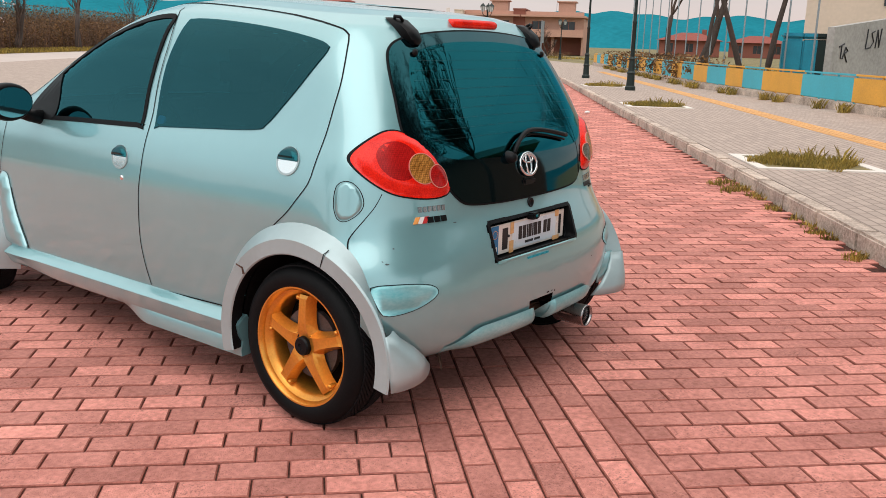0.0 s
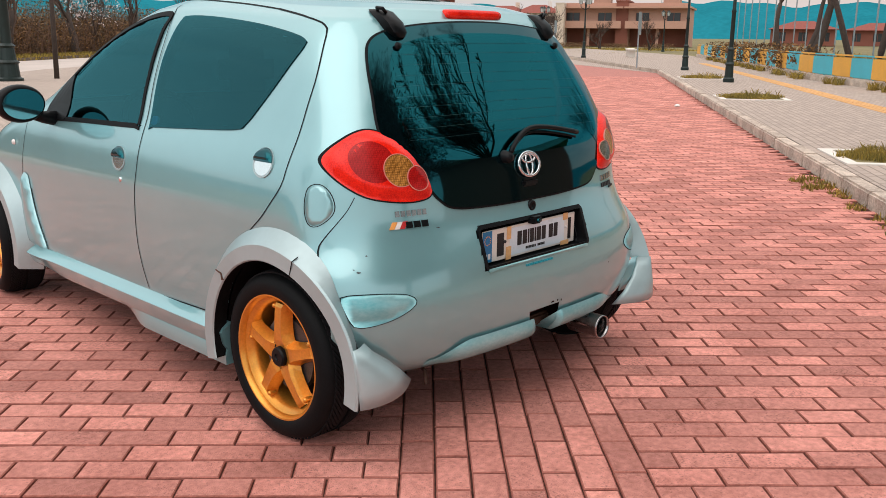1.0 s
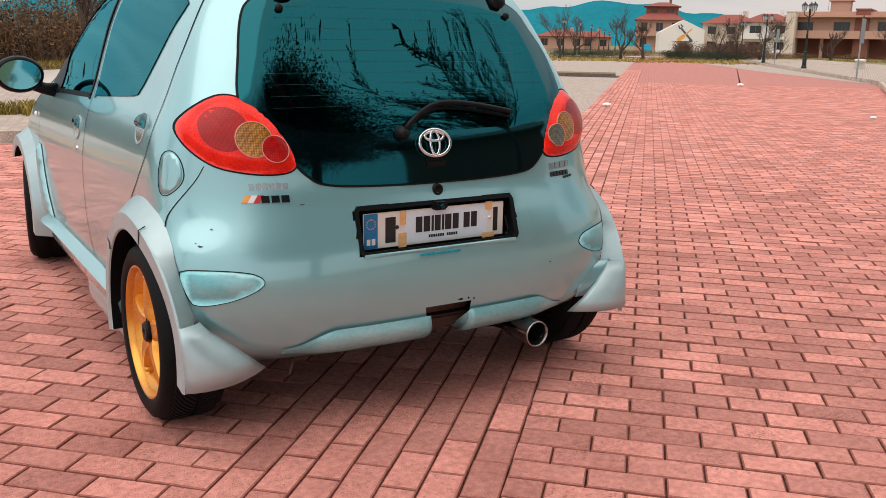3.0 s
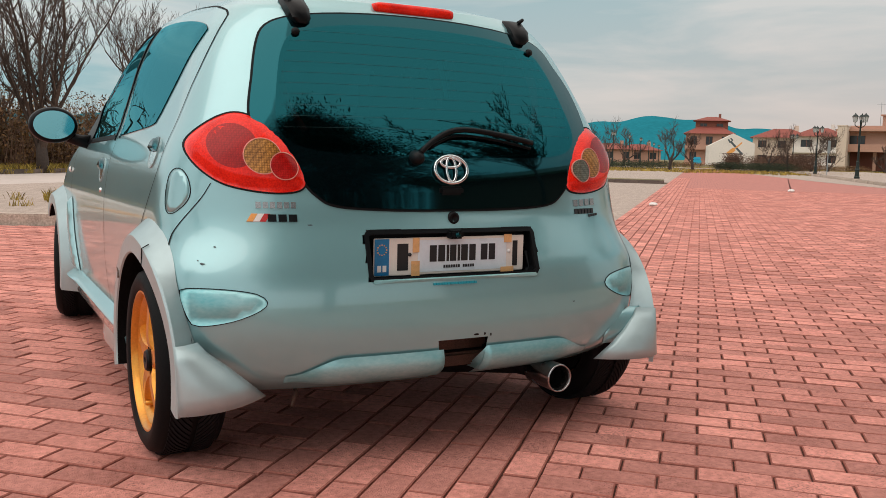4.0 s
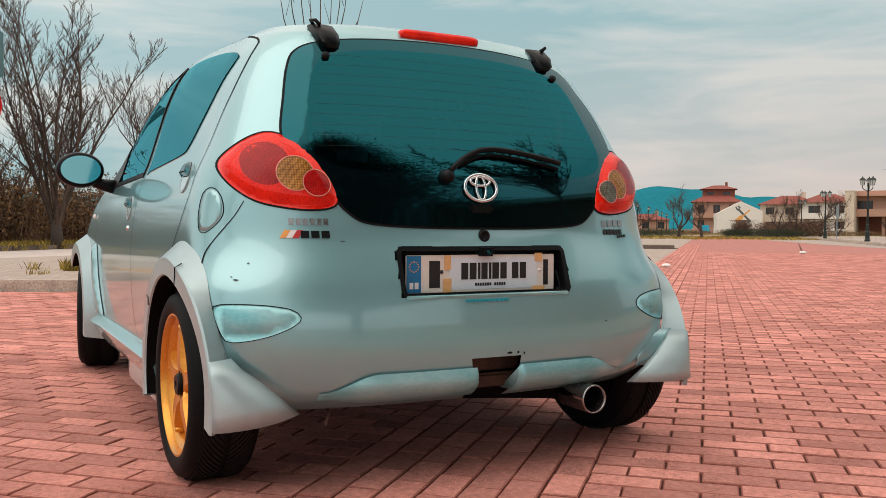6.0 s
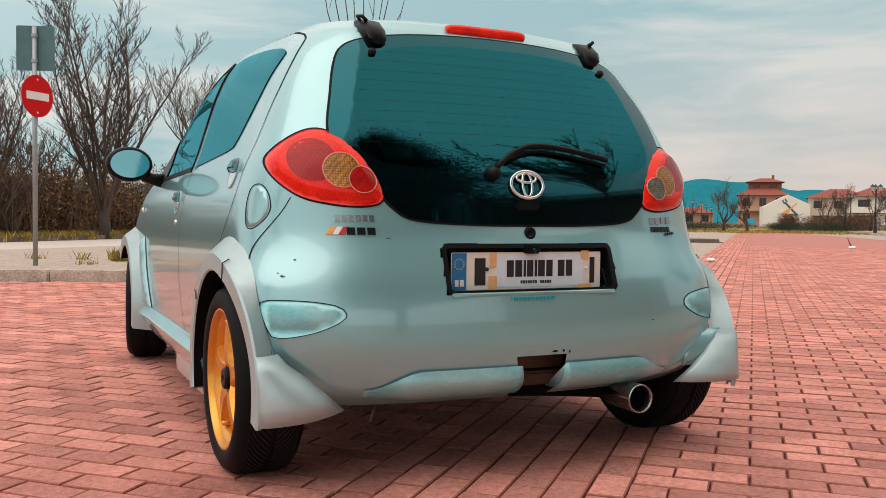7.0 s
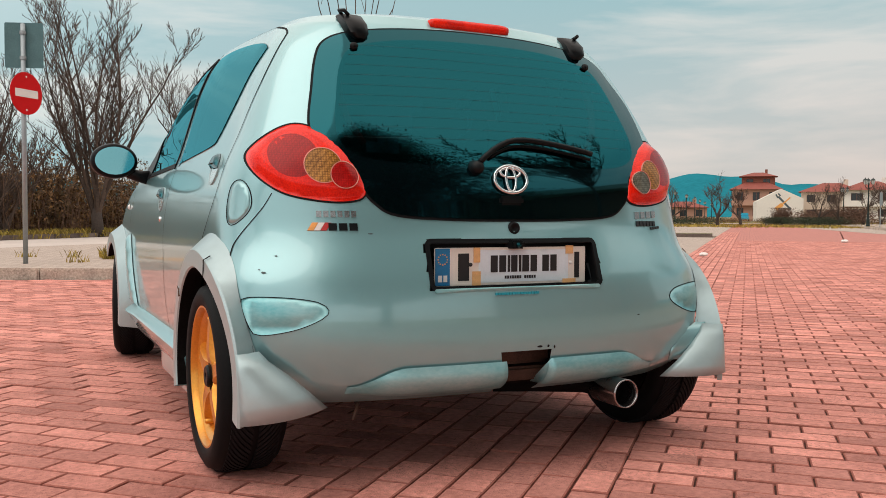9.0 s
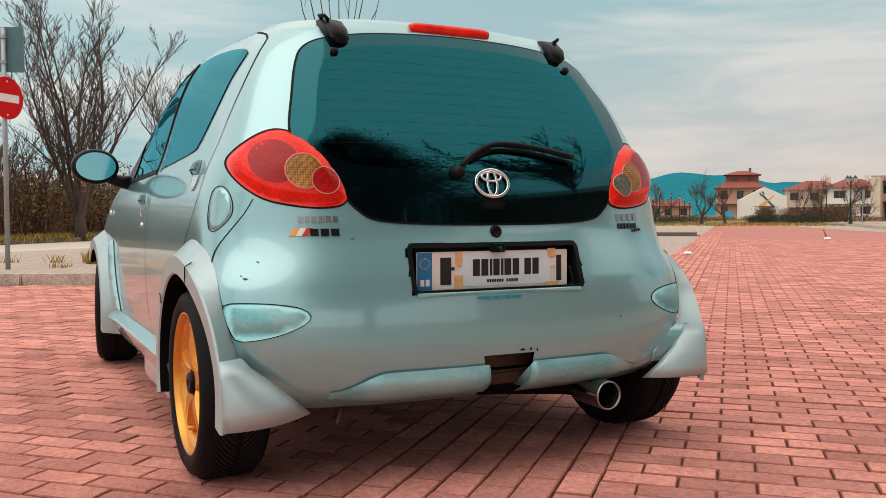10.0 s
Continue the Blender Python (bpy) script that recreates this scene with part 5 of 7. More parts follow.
# door mirrors
for s in (-1, 1):
    bm = bmesh.new()
    bmesh.ops.create_uvsphere(bm, u_segments=28, v_segments=16, radius=1.0, matrix=Matrix.LocRotScale((s * 0.925, 2.08, 1.010), None, (0.105, 0.075, 0.082)))
    for v in bm.verts:
        if v.co.y < 2.05:
            v.co.y = 2.05 + (v.co.y - 2.05) * 0.15
    m = part("door_mirror", bm, BLACK, car, "black oval door mirror", smooth=True)
    bm = bmesh.new()
    c = Vector((s * 0.925, 2.036, 1.010))
    vs = [bm.verts.new(c + Vector((0.086 * math.cos(k * math.tau / 36), 0.0, 0.064 * math.sin(k * math.tau / 36)))) for k in range(36)]
    bm.faces.new(vs)
    part("mirror_glass", bm, MIRROR, m, "oval mirror glass")
    bm = bmesh.new()
    tube(bm, [(s * 0.76, 2.10, 0.935), (s * 0.82, 2.10, 0.945), (s * 0.88, 2.09, 0.965)], [0.035, 0.028, 0.024], 10)
    part("mirror_arm", bm, BLACK, m, smooth=True)

# cabin
bm = bmesh.new()
box(bm, -0.66, 0.66, 0.55, 2.6, 0.26, 0.34, 0.01)
box(bm, -0.60, 0.60, 0.14, 0.60, 0.60, 0.66, 0.01)
part("cabin_floor", bm, DARK, car)
bm = bmesh.new()
box(bm, -0.64, 0.64, 0.62, 1.1, 0.34, 0.58, 0.06)
box(bm, -0.62, 0.62, 0.50, 0.66, 0.55, 0.98, 0.05)
part("rear_bench", bm, SEAT, car, "dark rear bench seat")
for x in (-0.34, 0.34):
    bm = bmesh.new()
    box(bm, x - 0.12, x + 0.12, 0.52, 0.61, 0.98, 1.13, 0.04)
    part("headrest", bm, SEAT, car, "dark headrest", smooth=True)
    bm = bmesh.new()
    box(bm, x - 0.24, x + 0.24, 1.30, 1.80, 0.40, 0.62, 0.06)
    box(bm, x - 0.23, x + 0.23, 1.18, 1.34, 0.58, 1.08, 0.06, None)
    box(bm, x - 0.13, x + 0.13, 1.17, 1.28, 1.08, 1.26, 0.05)
    part("front_seat", bm, SEAT, car, "dark front seat", smooth=True)
bm = bmesh.new()
box(bm, -0.68, 0.68, 2.05, 2.5, 0.62, 0.98, 0.08)
part("dashboard", bm, SEAT, car, "dark dashboard", smooth=True)
bm = bmesh.new()
ringp = [(-0.36 + 0.18 * math.cos(a), 1.90 + 0.09 * math.sin(a), 0.90 + 0.155 * math.sin(a)) for a in np.linspace(0, math.tau, 33)]
tube(bm, ringp, 0.014, 8, cap=False)
tube(bm, [(-0.36, 1.90, 0.90), (-0.36, 2.1, 0.82)], 0.04, 10)
part("steering_wheel", bm, BLACK, car, "black steering wheel", smooth=True)
# red hand grips of the tailgate trim, seen through the glass
for s in (-1, 1):
    bm = bmesh.new()
    tube(bm, [(s * 0.445, 0.33, 1.28), (s * 0.46, 0.30, 1.22), (s * 0.462, 0.265, 1.13), (s * 0.445, 0.23, 1.05), (s * 0.40, 0.21, 0.98)], [0.022, 0.018, 0.014, 0.012, 0.01], 8)
    part("red_belt", bm, RED_LENS, car, "red strap inside the tailgate", smooth=True)

# ---- trees and growth ----


def grow(height, seed, trunk_r, levels=5, spread=0.6, upright=0.35, low=0.25, forks=3, twig=0.006, stems=0):
    """Trunk and crown of a bare tree: each limb bends, tapers and forks."""
    rng = random.Random(seed)
    trunk, crown = bmesh.new(), bmesh.new()

    def limb(bm, p, d, length, r, level):
        n = 4 if level < 3 else 3
        pts, rad = [p], [r]
        for i in range(n):
            d = (d + Vector((rng.uniform(-1, 1), rng.uniform(-1, 1), rng.uniform(-0.5, 1) * upright)) * 0.20).normalized()
            p = p + d * length / n
            pts.append(p)
            rad.append(max(twig * 0.6, r * (1 - 0.45 * (i + 1) / n)))
        tube(bm, pts, rad, 8 if level == 0 else (5 if level < 3 else 3), cap=level == 0)
        if level >= levels:
            return
        for k in range(forks + (1 if level in (1, 2) else 0)):
            t = 1.0 if k == 0 else rng.uniform(0.35 if level else low + 0.3, 1.0)
            j = min(n, max(1, round(t * n)))
            side = Vector((rng.uniform(-1, 1), rng.uniform(-1, 1), rng.uniform(-0.15, 0.7))).normalized()
            nd = (d + side * spread * (0.6 if k == 0 else 1.25)).normalized()
            nd = (nd + Vector((0, 0, upright * 0.5))).normalized()
            limb(crown, pts[j], nd, length * rng.uniform(0.55, 0.82), max(twig, rad[j] * rng.uniform(0.5, 0.72)), level + 1)

    limb(trunk, Vector((0, 0, -0.15)), Vector((rng.uniform(-0.08, 0.08), rng.uniform(-0.08, 0.08), 1)), height * (0.18 + low * 0.4), trunk_r, 0)
    for k in range(stems):
        a = k * math.tau / stems + rng.uniform(-0.4, 0.4)
        limb(crown, Vector((0.1 * math.cos(a), 0.1 * math.sin(a), 0)), Vector((0.52 * math.cos(a), 0.52 * math.sin(a), 1)).normalized(), height * rng.uniform(0.28, 0.38), trunk_r * rng.uniform(0.45, 0.7), 1)
    heights = sorted(v.co.z for v in crown.verts)
    top = heights[int(len(heights) * 0.97)] if stems else heights[-1]
    f = height / top
    for bm in (trunk, crown):
        bmesh.ops.scale(bm, vec=(f, f, f), verts=bm.verts)
    return trunk, crown


def bare_tree(at, height, seed, label, group="", **how):
    t = thing("bare_tree", label, "tree", group, at)
    a, b = grow(height, seed, how.pop("trunk_r", 0.02 * height), **how)
    part("trunk", a, BARK, t, smooth=True)
    part("crown", b, TWIG, t, "leafless twigs")
    return t


def vase_tree(at, height, seed, leaders, width, label, twig=0.008, foot=0.75, thick=0.10, dense=0.0):
    """Bare tree of many upright leaders from one foot, each with shoots, side shoots and fine twigs."""
    rng = random.Random(seed)
    t = thing("bare_tree", label, "tree", "bare trees", at)
    trunk, crown = bmesh.new(), bmesh.new()
    tube(trunk, [(0, 0, -0.15), (0.06 * foot, 0, foot * 0.5), (0.0, 0.0, foot + 0.2)], [thick * 2.4, thick * 1.9, thick * 1.6], 9)

    def shoot(p, d, length, r, level):
        n = (9, 6, 4, 3)[level]
        pts, rad = [p], [r]
        for i in range(n):
            d = (d + Vector((rng.uniform(-1, 1), rng.uniform(-1, 1), 0.35 + rng.uniform(-0.6, 0.6))) * (0.13, 0.16, 0.20, 0.24)[level]).normalized()
            p = p + d * length / n
            pts.append(p)
            rad.append(max(twig * 0.5, r * (1 - 0.85 * (i + 1) / n)))
        tube(crown, pts, rad, (6, 4, 3, 3)[level], cap=False)
        if level == 3:
            return
        for i in range(2 if level == 0 else 1, n + 1):
            for _ in range(1 + (rng.random() < (0.5, 0.5, 0.25)[level] + dense)):
                a = rng.uniform(0, math.tau)
                side = Vector((math.cos(a), math.sin(a), rng.uniform(0.0, 0.5)))
                nd = (d * 0.9 + side * rng.uniform(0.5, 0.95)).normalized()
                left_over = 1 - 0.55 * i / n
                shoot(pts[i], nd, length * rng.uniform(0.28, 0.50) * left_over, max(twig, rad[i] * 0.6), level + 1)

    for k in range(leaders):
        a = k * 2.4 + rng.uniform(-0.3, 0.3)
        lean = width / (height - foot) * rng.uniform(0.12, 1.0)
        shoot(Vector((0.08 * math.cos(a), 0.08 * math.sin(a), foot)), Vector((lean * math.cos(a), lean * math.sin(a), 1)).normalized(), math.hypot(1, lean) * (height - foot) * rng.uniform(0.78, 0.98), thick * rng.uniform(0.5, 0.9), 0)
    part("trunk", trunk, BARK, t, smooth=True)
    part("crown", crown, TWIG, t, "leafless twigs")
    return t


EYE_P = Vector((-1.38, -2.28))


def from_eye(az, d):
    return (EYE_P.x + d * math.cos(radians(az)), EYE_P.y + d * math.sin(radians(az)))


def put_tree(az, d, height, seed, label, **how):
    x, y = from_eye(az, d)
    return bare_tree((x, y, 0), height, seed, label, "bare trees", **how)


vase_tree((*from_eye(85.4, 32), 0), 7.7, 3, 10, 3.0, "many-stemmed leafless tree on the overgrown verge", 0.010, dense=0.22)
vase_tree((*from_eye(79.2, 36), 0), 6.6, 4, 5, 2.2, "slender leafless tree behind the hedge", 0.009)
put_tree(90.6, 30, 3.9, 5, "low leafless thicket tree beside the road", levels=5, spread=0.7, upright=0.3, low=0.0, stems=4, twig=0.009)
vase_tree((*from_eye(92.2, 31), 0), 5.2, 6, 7, 3.0, "leafless tree among brown brush", 0.008)
vase_tree((*from_eye(88.0, 36), 0), 3.8, 8, 5, 2.0, "low leafless tree among brown brush", 0.008)
sapling = thing("bare_tree", "sparse tall sapling with few straight shoots", "tree", "bare trees", (*from_eye(69.6, 26), 0))
bm = bmesh.new()
tube(bm, [(0, 0, -0.1), (0.05, 0.02, 2.0), (0.02, 0.05, 5.0)], [0.07, 0.06, 0.045], 7)
part("trunk", bm, BARK, sapling, smooth=True)
bm = bmesh.new()
for k, (lean, top) in enumerate(((-1.25, 7.9), (-0.95, 8.3), (-0.62, 8.6), (-0.30, 8.1), (0.05, 8.7), (0.42, 7.8), (0.75, 8.6), (0.95, 8.4), (1.45, 7.7))):
    foot = 4.2 + 0.08 * k
    tube(bm, [(0.02, 0.04, foot), (lean * 0.55, 0.1, foot + 1.3), (lean * 0.85, 0.15, 0.5 * (foot + 1.3 + top)), (lean, 0.2, top)], [0.035, 0.022, 0.014, 0.006], 4)
    tube(bm, [(lean * 0.8, 0.14, top - 1.1), (lean * 0.8 + 0.16 * (-1) ** k, 0.2, top - 0.5)], [0.010, 0.005], 3)
part("crown", bm, TWIG, sapling, "few straight leafless shoots")
for i, (az, d, h) in enumerate(((74, 46, 8), (76.5, 44, 7.5), (79, 45, 8.5), (71, 50, 8), (67, 56, 8), (64, 62, 8), (60.5, 70, 7), (57.5, 74, 6))):
    put_tree(az, d, h, 20 + i, "leafless roadside tree in brown brush", levels=5, spread=0.55, upright=0.5, low=0.1)
for i, (az, d, h) in enumerate(((46.7, 80, 4.8), (45.3, 84, 3.6), (41.0, 88, 4.0), (39.8, 86, 4.4), (38.6, 90, 4.2), (37.6, 96, 4.6), (50.5, 78, 4.6), (49.6, 95, 4.2), (34.6, 100, 3.4), (31.5, 100, 4.0))):
    put_tree(az, d, h, 40 + i, "rounded leafless tree on rough grass", levels=5, spread=0.8, upright=0.25, low=0.05)

# tall trees beyond the painted fence
for i, (a, o, h, r) in enumerate(((26.5, 8.3, 11.0, 0.12), (26.7, 7.7, 11.5, 0.12), (32.4, 12.4, 11.0, 0.13), (44.3, 16.6, 11, 0.28), (49.9, 20.8, 11, 0.28))):
    bare_tree((a, o, 0), h, 60 + i, "tall tree with a thick brown trunk behind the fence", "trees behind the fence", trunk_r=r, levels=4, low=0.55, spread=0.5)

# trees behind the camera, seen in the rear glass
vase_tree((7.2, -6.4, 0), 9.1, 81, 22, 5.6, "wide flat-crowned leafless tree reflected in the glass", 0.012, 4.3, 0.06, 0.42)
bare_tree((13.5, -3.0, 0), 7.5, 82, "leafless tree beyond the pavement", "bare trees", levels=6, spread=0.7, upright=0.2, low=0.25, trunk_r=0.15)
bare_tree((-9.5, -2.0, 0), 6.5, 83, "leafless tree beside the brick apron", "bare trees", levels=5, spread=0.7, upright=0.3, low=0.2)
bare_tree((-8.5, 3.5, 0), 6.0, 84, "leafless tree beside the brick apron", "bare trees", levels=5, spread=0.7, upright=0.3, low=0.2)


def leaf_cloud(name, spots, count, size, material, owner=None, label="", seed=1, flat_z=1.0):
    """Many small leaf blades scattered round the given (centre, radius) spots."""
    rng = np.random.default_rng(seed)
    vs, fs = [], []
    for (cx, cy, cz), (rx, ry, rz) in spots:
        p = np.clip(rng.normal(0, 0.45, (count, 3)), -0.85, 0.85) * (rx, ry, rz) + (cx, cy, cz)
        d = rng.normal(0, 1, (count, 3))
        d /= np.linalg.norm(d, axis=1)[:, None]
        e = np.cross(d, rng.normal(0, 1, (count, 3)))
        e /= np.linalg.norm(e, axis=1)[:, None]
        s = size * rng.uniform(0.6, 1.4, (count, 1))
        base = len(vs)
        q = np.stack([p - d * s, p + e * s * 0.4, p + d * s, p - e * s * 0.4], 1).reshape(-1, 3)
        vs += q.tolist()
        fs += [(base + 4 * k, base + 4 * k + 1, base + 4 * k + 2, base + 4 * k + 3) for k in range(count)]
    return raw(name, vs, fs, material, owner, label)


pine = thing("pine_tree", "dark umbrella pine reflected in the rear glass", "tree", at=(0.75, -7.4, 0))
bm = bmesh.new()
tube(bm, [(0, 0, -0.1), (0.1, 0, 4), (0, 0.1, 11)], [0.24, 0.18, 0.05], 8)
part("trunk", bm, BARK, pine)
spots = []
for k in range(90):
    z = 2.5 + 7.8 * k / 90
    r = 3.6 * math.sqrt(max(0.03, 1 - ((z - 4.6) / 6.0) ** 2))
    a = k * 2.4
    f = (0.25, 0.55, 0.75)[k % 3]
    spots.append(((r * f * math.cos(a), r * f * math.sin(a), z), (r * 0.46, r * 0.46, 0.55)))
leaf_cloud("crown", spots, 1900, 0.055, PINE, pine, "dark needles", 5)


def twig_stand(name, spots, count, height, material, label, seed, spread=1.0, lean=0.22, r=0.010):
    """A stand of thin upright stems."""
    rng = np.random.default_rng(seed)
    vs, fs = [], []
    for (x, y, w) in spots:
        for _ in range(count):
            px, py = x + rng.normal(0, w), y + rng.normal(0, w)
            h = height * rng.uniform(0.45, 1.15)
            dx, dy = rng.normal(0, lean, 2)
            base = len(vs)
            mid = (px + dx * h * 0.35, py + dy * h * 0.35, h * 0.55)
            tip = (px + dx * h, py + dy * h, h)
            for (qx, qy, qz), rr in (((px, py, 0), r), (mid, r * 0.75), (tip, r * 0.25)):
                for k in range(3):
                    vs.append((qx + rr * math.cos(k * 2.094), qy + rr * math.sin(k * 2.094), qz))
            for lv in (0, 3):
                for k in range(3):
                    fs.append((base + lv + k, base + lv + (k + 1) % 3, base + lv + 3 + (k + 1) % 3, base + lv + 3 + k))
    return tagged(raw(name, vs, fs, material), label, "brush", kind="stuff")


def along_edge(pts, step, out):
    got = []
    for (x0, y0), (x1, y1) in zip(pts, pts[1:]):
        L = math.hypot(x1 - x0, y1 - y0)
        nx, ny = -(y1 - y0) / L, (x1 - x0) / L
        for k in range(max(1, int(L / step))):
            t = k * step / L
            got.append((x0 + (x1 - x0) * t + nx * out, y0 + (y1 - y0) * t + ny * out))
    return got


verge = along_edge(FAR_EDGE[1:], 1.2, 3.6)
twig_stand("thicket", [(x, y, 1.3) for x, y in verge], 170, 2.3, THICKET, "dense thicket of bare brown stems", 11)
twig_stand("thicket_far", [(x, y, 1.6) for x, y in along_edge(FAR_EDGE[1:], 2.0, 7.5)], 110, 3.1, THICKET, "taller bare brown stems behind the thicket", 12, r=0.014)
tagged(leaf_cloud("brambles", [((x, y, 0.95), (1.4, 1.4, 1.3)) for x, y in along_edge(FAR_EDGE[1:], 1.2, 2.6)], 900, 0.085, BRUSH, seed=13), "dark bramble hedge with brown and olive leaves", "hedge", kind="stuff")
tagged(leaf_cloud("bramble_tops", [((x, y, 1.8), (1.6, 1.6, 1.5)) for x, y in along_edge(FAR_EDGE[1:], 1.4, 4.4)], 800, 0.075, BRUSH, seed=14), "brown bramble tops with dry leaves", "hedge", kind="stuff")


def grass_patch(name, spots, count, height, label, seed, material=GRASS, width=0.010):
    rng = np.random.default_rng(seed)
    vs, fs = [], []
    for (x, y, rx, ry, z0) in spots:
        for _ in range(count):
            px, py = x + rng.uniform(-rx, rx), y + rng.uniform(-ry, ry)
            h, a = height * rng.uniform(0.3, 1.2), rng.uniform(0, math.tau)
            b = a + rng.normal(0, 1.2)
            w = width * rng.uniform(0.6, 1.6)
            base = len(vs)
            lx, ly = 0.5 * h * math.cos(b), 0.5 * h * math.sin(b)
            vs += [(px - w * math.cos(a), py - w * math.sin(a), z0), (px + w * math.cos(a), py + w * math.sin(a), z0), (px + lx * 0.4 + w * 0.7 * math.cos(a), py + ly * 0.4 + w * 0.7 * math.sin(a), z0 + h * 0.65), (px + lx, py + ly, z0 + h)]
            fs += [(base, base + 1, base + 2), (base, base + 2, base + 3)]
    return tagged(raw(name, vs, fs, material), label, "grass", kind="stuff")


grass_patch("verge_grass", [(x, y, 0.9, 0.9, 0.0) for x, y in along_edge(FAR_EDGE[1:], 1.0, 0.9)], 480, 0.26, "bright yellow-green grass along the verge", 21, width=0.012)
far_spots = [(*from_eye(az, d), 4.0, 4.0, 0.0) for az, d in [(36 + 1.6 * k, 72 + 9 * (k % 3)) for k in range(11)] + [(30 + 2.2 * k, 100 + 8 * (k % 2)) for k in range(9)]]
grass_patch("rough_grass", far_spots, 420, 0.15, "rough yellow-green grass in front of the houses", 22, width=0.06)
# dark low shrubs at the end of the lane
for i, (az, d, w) in enumerate(((43.6, 86, 0.9), (42.9, 86, 1.0), (41.9, 86, 1.5), (41.1, 86, 1.6), (40.2, 86, 1.5), (47.6, 84, 1.8), (49.0, 84, 1.6), (50.3, 84, 1.5))):
    x, y = from_eye(az, d)
    t = thing("shrub", "low dark green shrub at the end of the lane", "shrub", "low shrubs", (x, y, 0))
    leaf_cloud("crown", [((0, 0, 0.40), (w * 1.1, w * 1.1, 0.45))], 2200, 0.05, SHRUB, t, seed=90 + i)
for i, (az, d, w, h) in enumerate(((40.2, 92, 2.8, 1.4), (39.2, 90, 2.6, 1.6), (41.2, 94, 2.2, 1.3), (43.0, 100, 1.2, 1.6))):
    x, y = from_eye(az, d)
    t = thing("bush", "bare reddish-brown bush before the houses", "bush", "brown bushes", (x, y, 0))
    leaf_cloud("crown", [((0, 0, h * 0.55), (w, w, h * 0.62))], 5200, 0.075, THICKET, t, seed=120 + i)
for i, (az, d) in enumerate(((36.2, 112), (37.4, 118), (38.6, 112), (43.8, 118), (45.6, 112), (46.6, 118), (47.9, 112), (33.5, 112), (31.0, 108))):
    x, y = from_eye(az, d)
    t = thing("bush", "low olive bush on the rough grass", "bush", "olive bushes", (x, y, 0))
    leaf_cloud("crown", [((0, 0, 0.32), (2.0, 2.0, 0.40))], 1500, 0.06, BRUSH, t, seed=150 + i)
# blossoming tree
x, y = 22.5, 52.0
t = bare_tree((x, y, 0), 4.6, 91, "small tree covered with pale blossom", levels=5, spread=0.75, upright=0.3, low=0.05)
leaf_cloud("blossom", [((0, 0, 3.0), (2.2, 2.2, 1.5))], 650, 0.08, BLOSSOM, t, "pale pink blossom", 7)

# ---- pavement things ----
PITS = [(6.0, 7.25), (15.4, 16.8), (24.6, 26.0)]
for a0, a1 in PITS:
    pit = thing("tree_pit", "pale stone frame of a weedy tree pit", "tree pit", "tree pits")
    for q in ([(a0, 2.62), (a1, 2.62), (a1, 2.74), (a0, 2.74)], [(a0, 3.86), (a1, 3.86), (a1, 3.98), (a0, 3.98)], [(a0, 2.74), (a0 + 0.12, 2.74), (a0 + 0.12, 3.86), (a0, 3.86)], [(a1 - 0.12, 2.74), (a1, 2.74), (a1, 3.86), (a1 - 0.12, 3.86)]):
        bm = bmesh.new()
        slab(bm, [pav(*p) for p in q], 0.10, 0.139)
        bmesh.ops.recalc_face_normals(bm, faces=bm.faces)
        part("edging", bm, WALL_WHITE, pit)
    bm = bmesh.new()
    slab(bm, [pav(a0 + 0.12, 2.74), pav(a1 - 0.12, 2.74), pav(a1 - 0.12, 3.86), pav(a0 + 0.12, 3.86)], 0.10, 0.130)
    bmesh.ops.recalc_face_normals(bm, faces=bm.faces)
    part("soil", bm, SOIL, pit)
    c = pav((a0 + a1) / 2, 3.3)
    grass_patch("pit_weeds", [(c[0], c[1], 0.50, 0.50, 0.13)], 3600, 0.075, "yellow-green weeds in a tree pit", int(a0), width=0.0045)
    grass_patch("pit_weeds_tall", [(c[0] + 0.1, c[1] - 0.1, 0.4, 0.35, 0.13)], 90, 0.17, "taller weeds in a tree pit", int(a0) + 100, width=0.004)
rngw = random.Random(3)
kerb_spots = []
for a, n in ((5.35, 5), (5.6, 5), (3.2, 3), (2.4, 3), (4.3, 2), (3.7, 2), (4.8, 2)):
    for _ in range(n):
        p = pav(a + rngw.uniform(-0.2, 0.2), KERB_O - 0.04 - rngw.uniform(0, 0.10 if a < 5 else 0.3))
        kerb_spots.append((p[0], p[1], 0.08, 0.06, -0.01))
grass_patch("kerb_weeds", kerb_spots, 40, 0.06, "dry weeds growing along the kerb foot", 31, width=0.006)
isle_spots = []
for k in range(6):
    p = ISLE_B + (ISLE_A - ISLE_B) * rngw.uniform(0.05, 0.5) + isle_in * rngw.uniform(0.5, 3.0)
    isle_spots.append((p.x, p.y, 0.15, 0.12, 0.12))
grass_patch("island_weeds", [(0.15, 11.3, 0.35, 0.3, 0.12), (0.55, 11.0, 0.4, 0.35, 0.12)], 520, 0.17, "yellow-green weeds on the pavement island", 33, width=0.012)
grass_patch("island_weed_tufts", isle_spots, 24, 0.12, "small dry tufts between the slabs", 34, width=0.008)

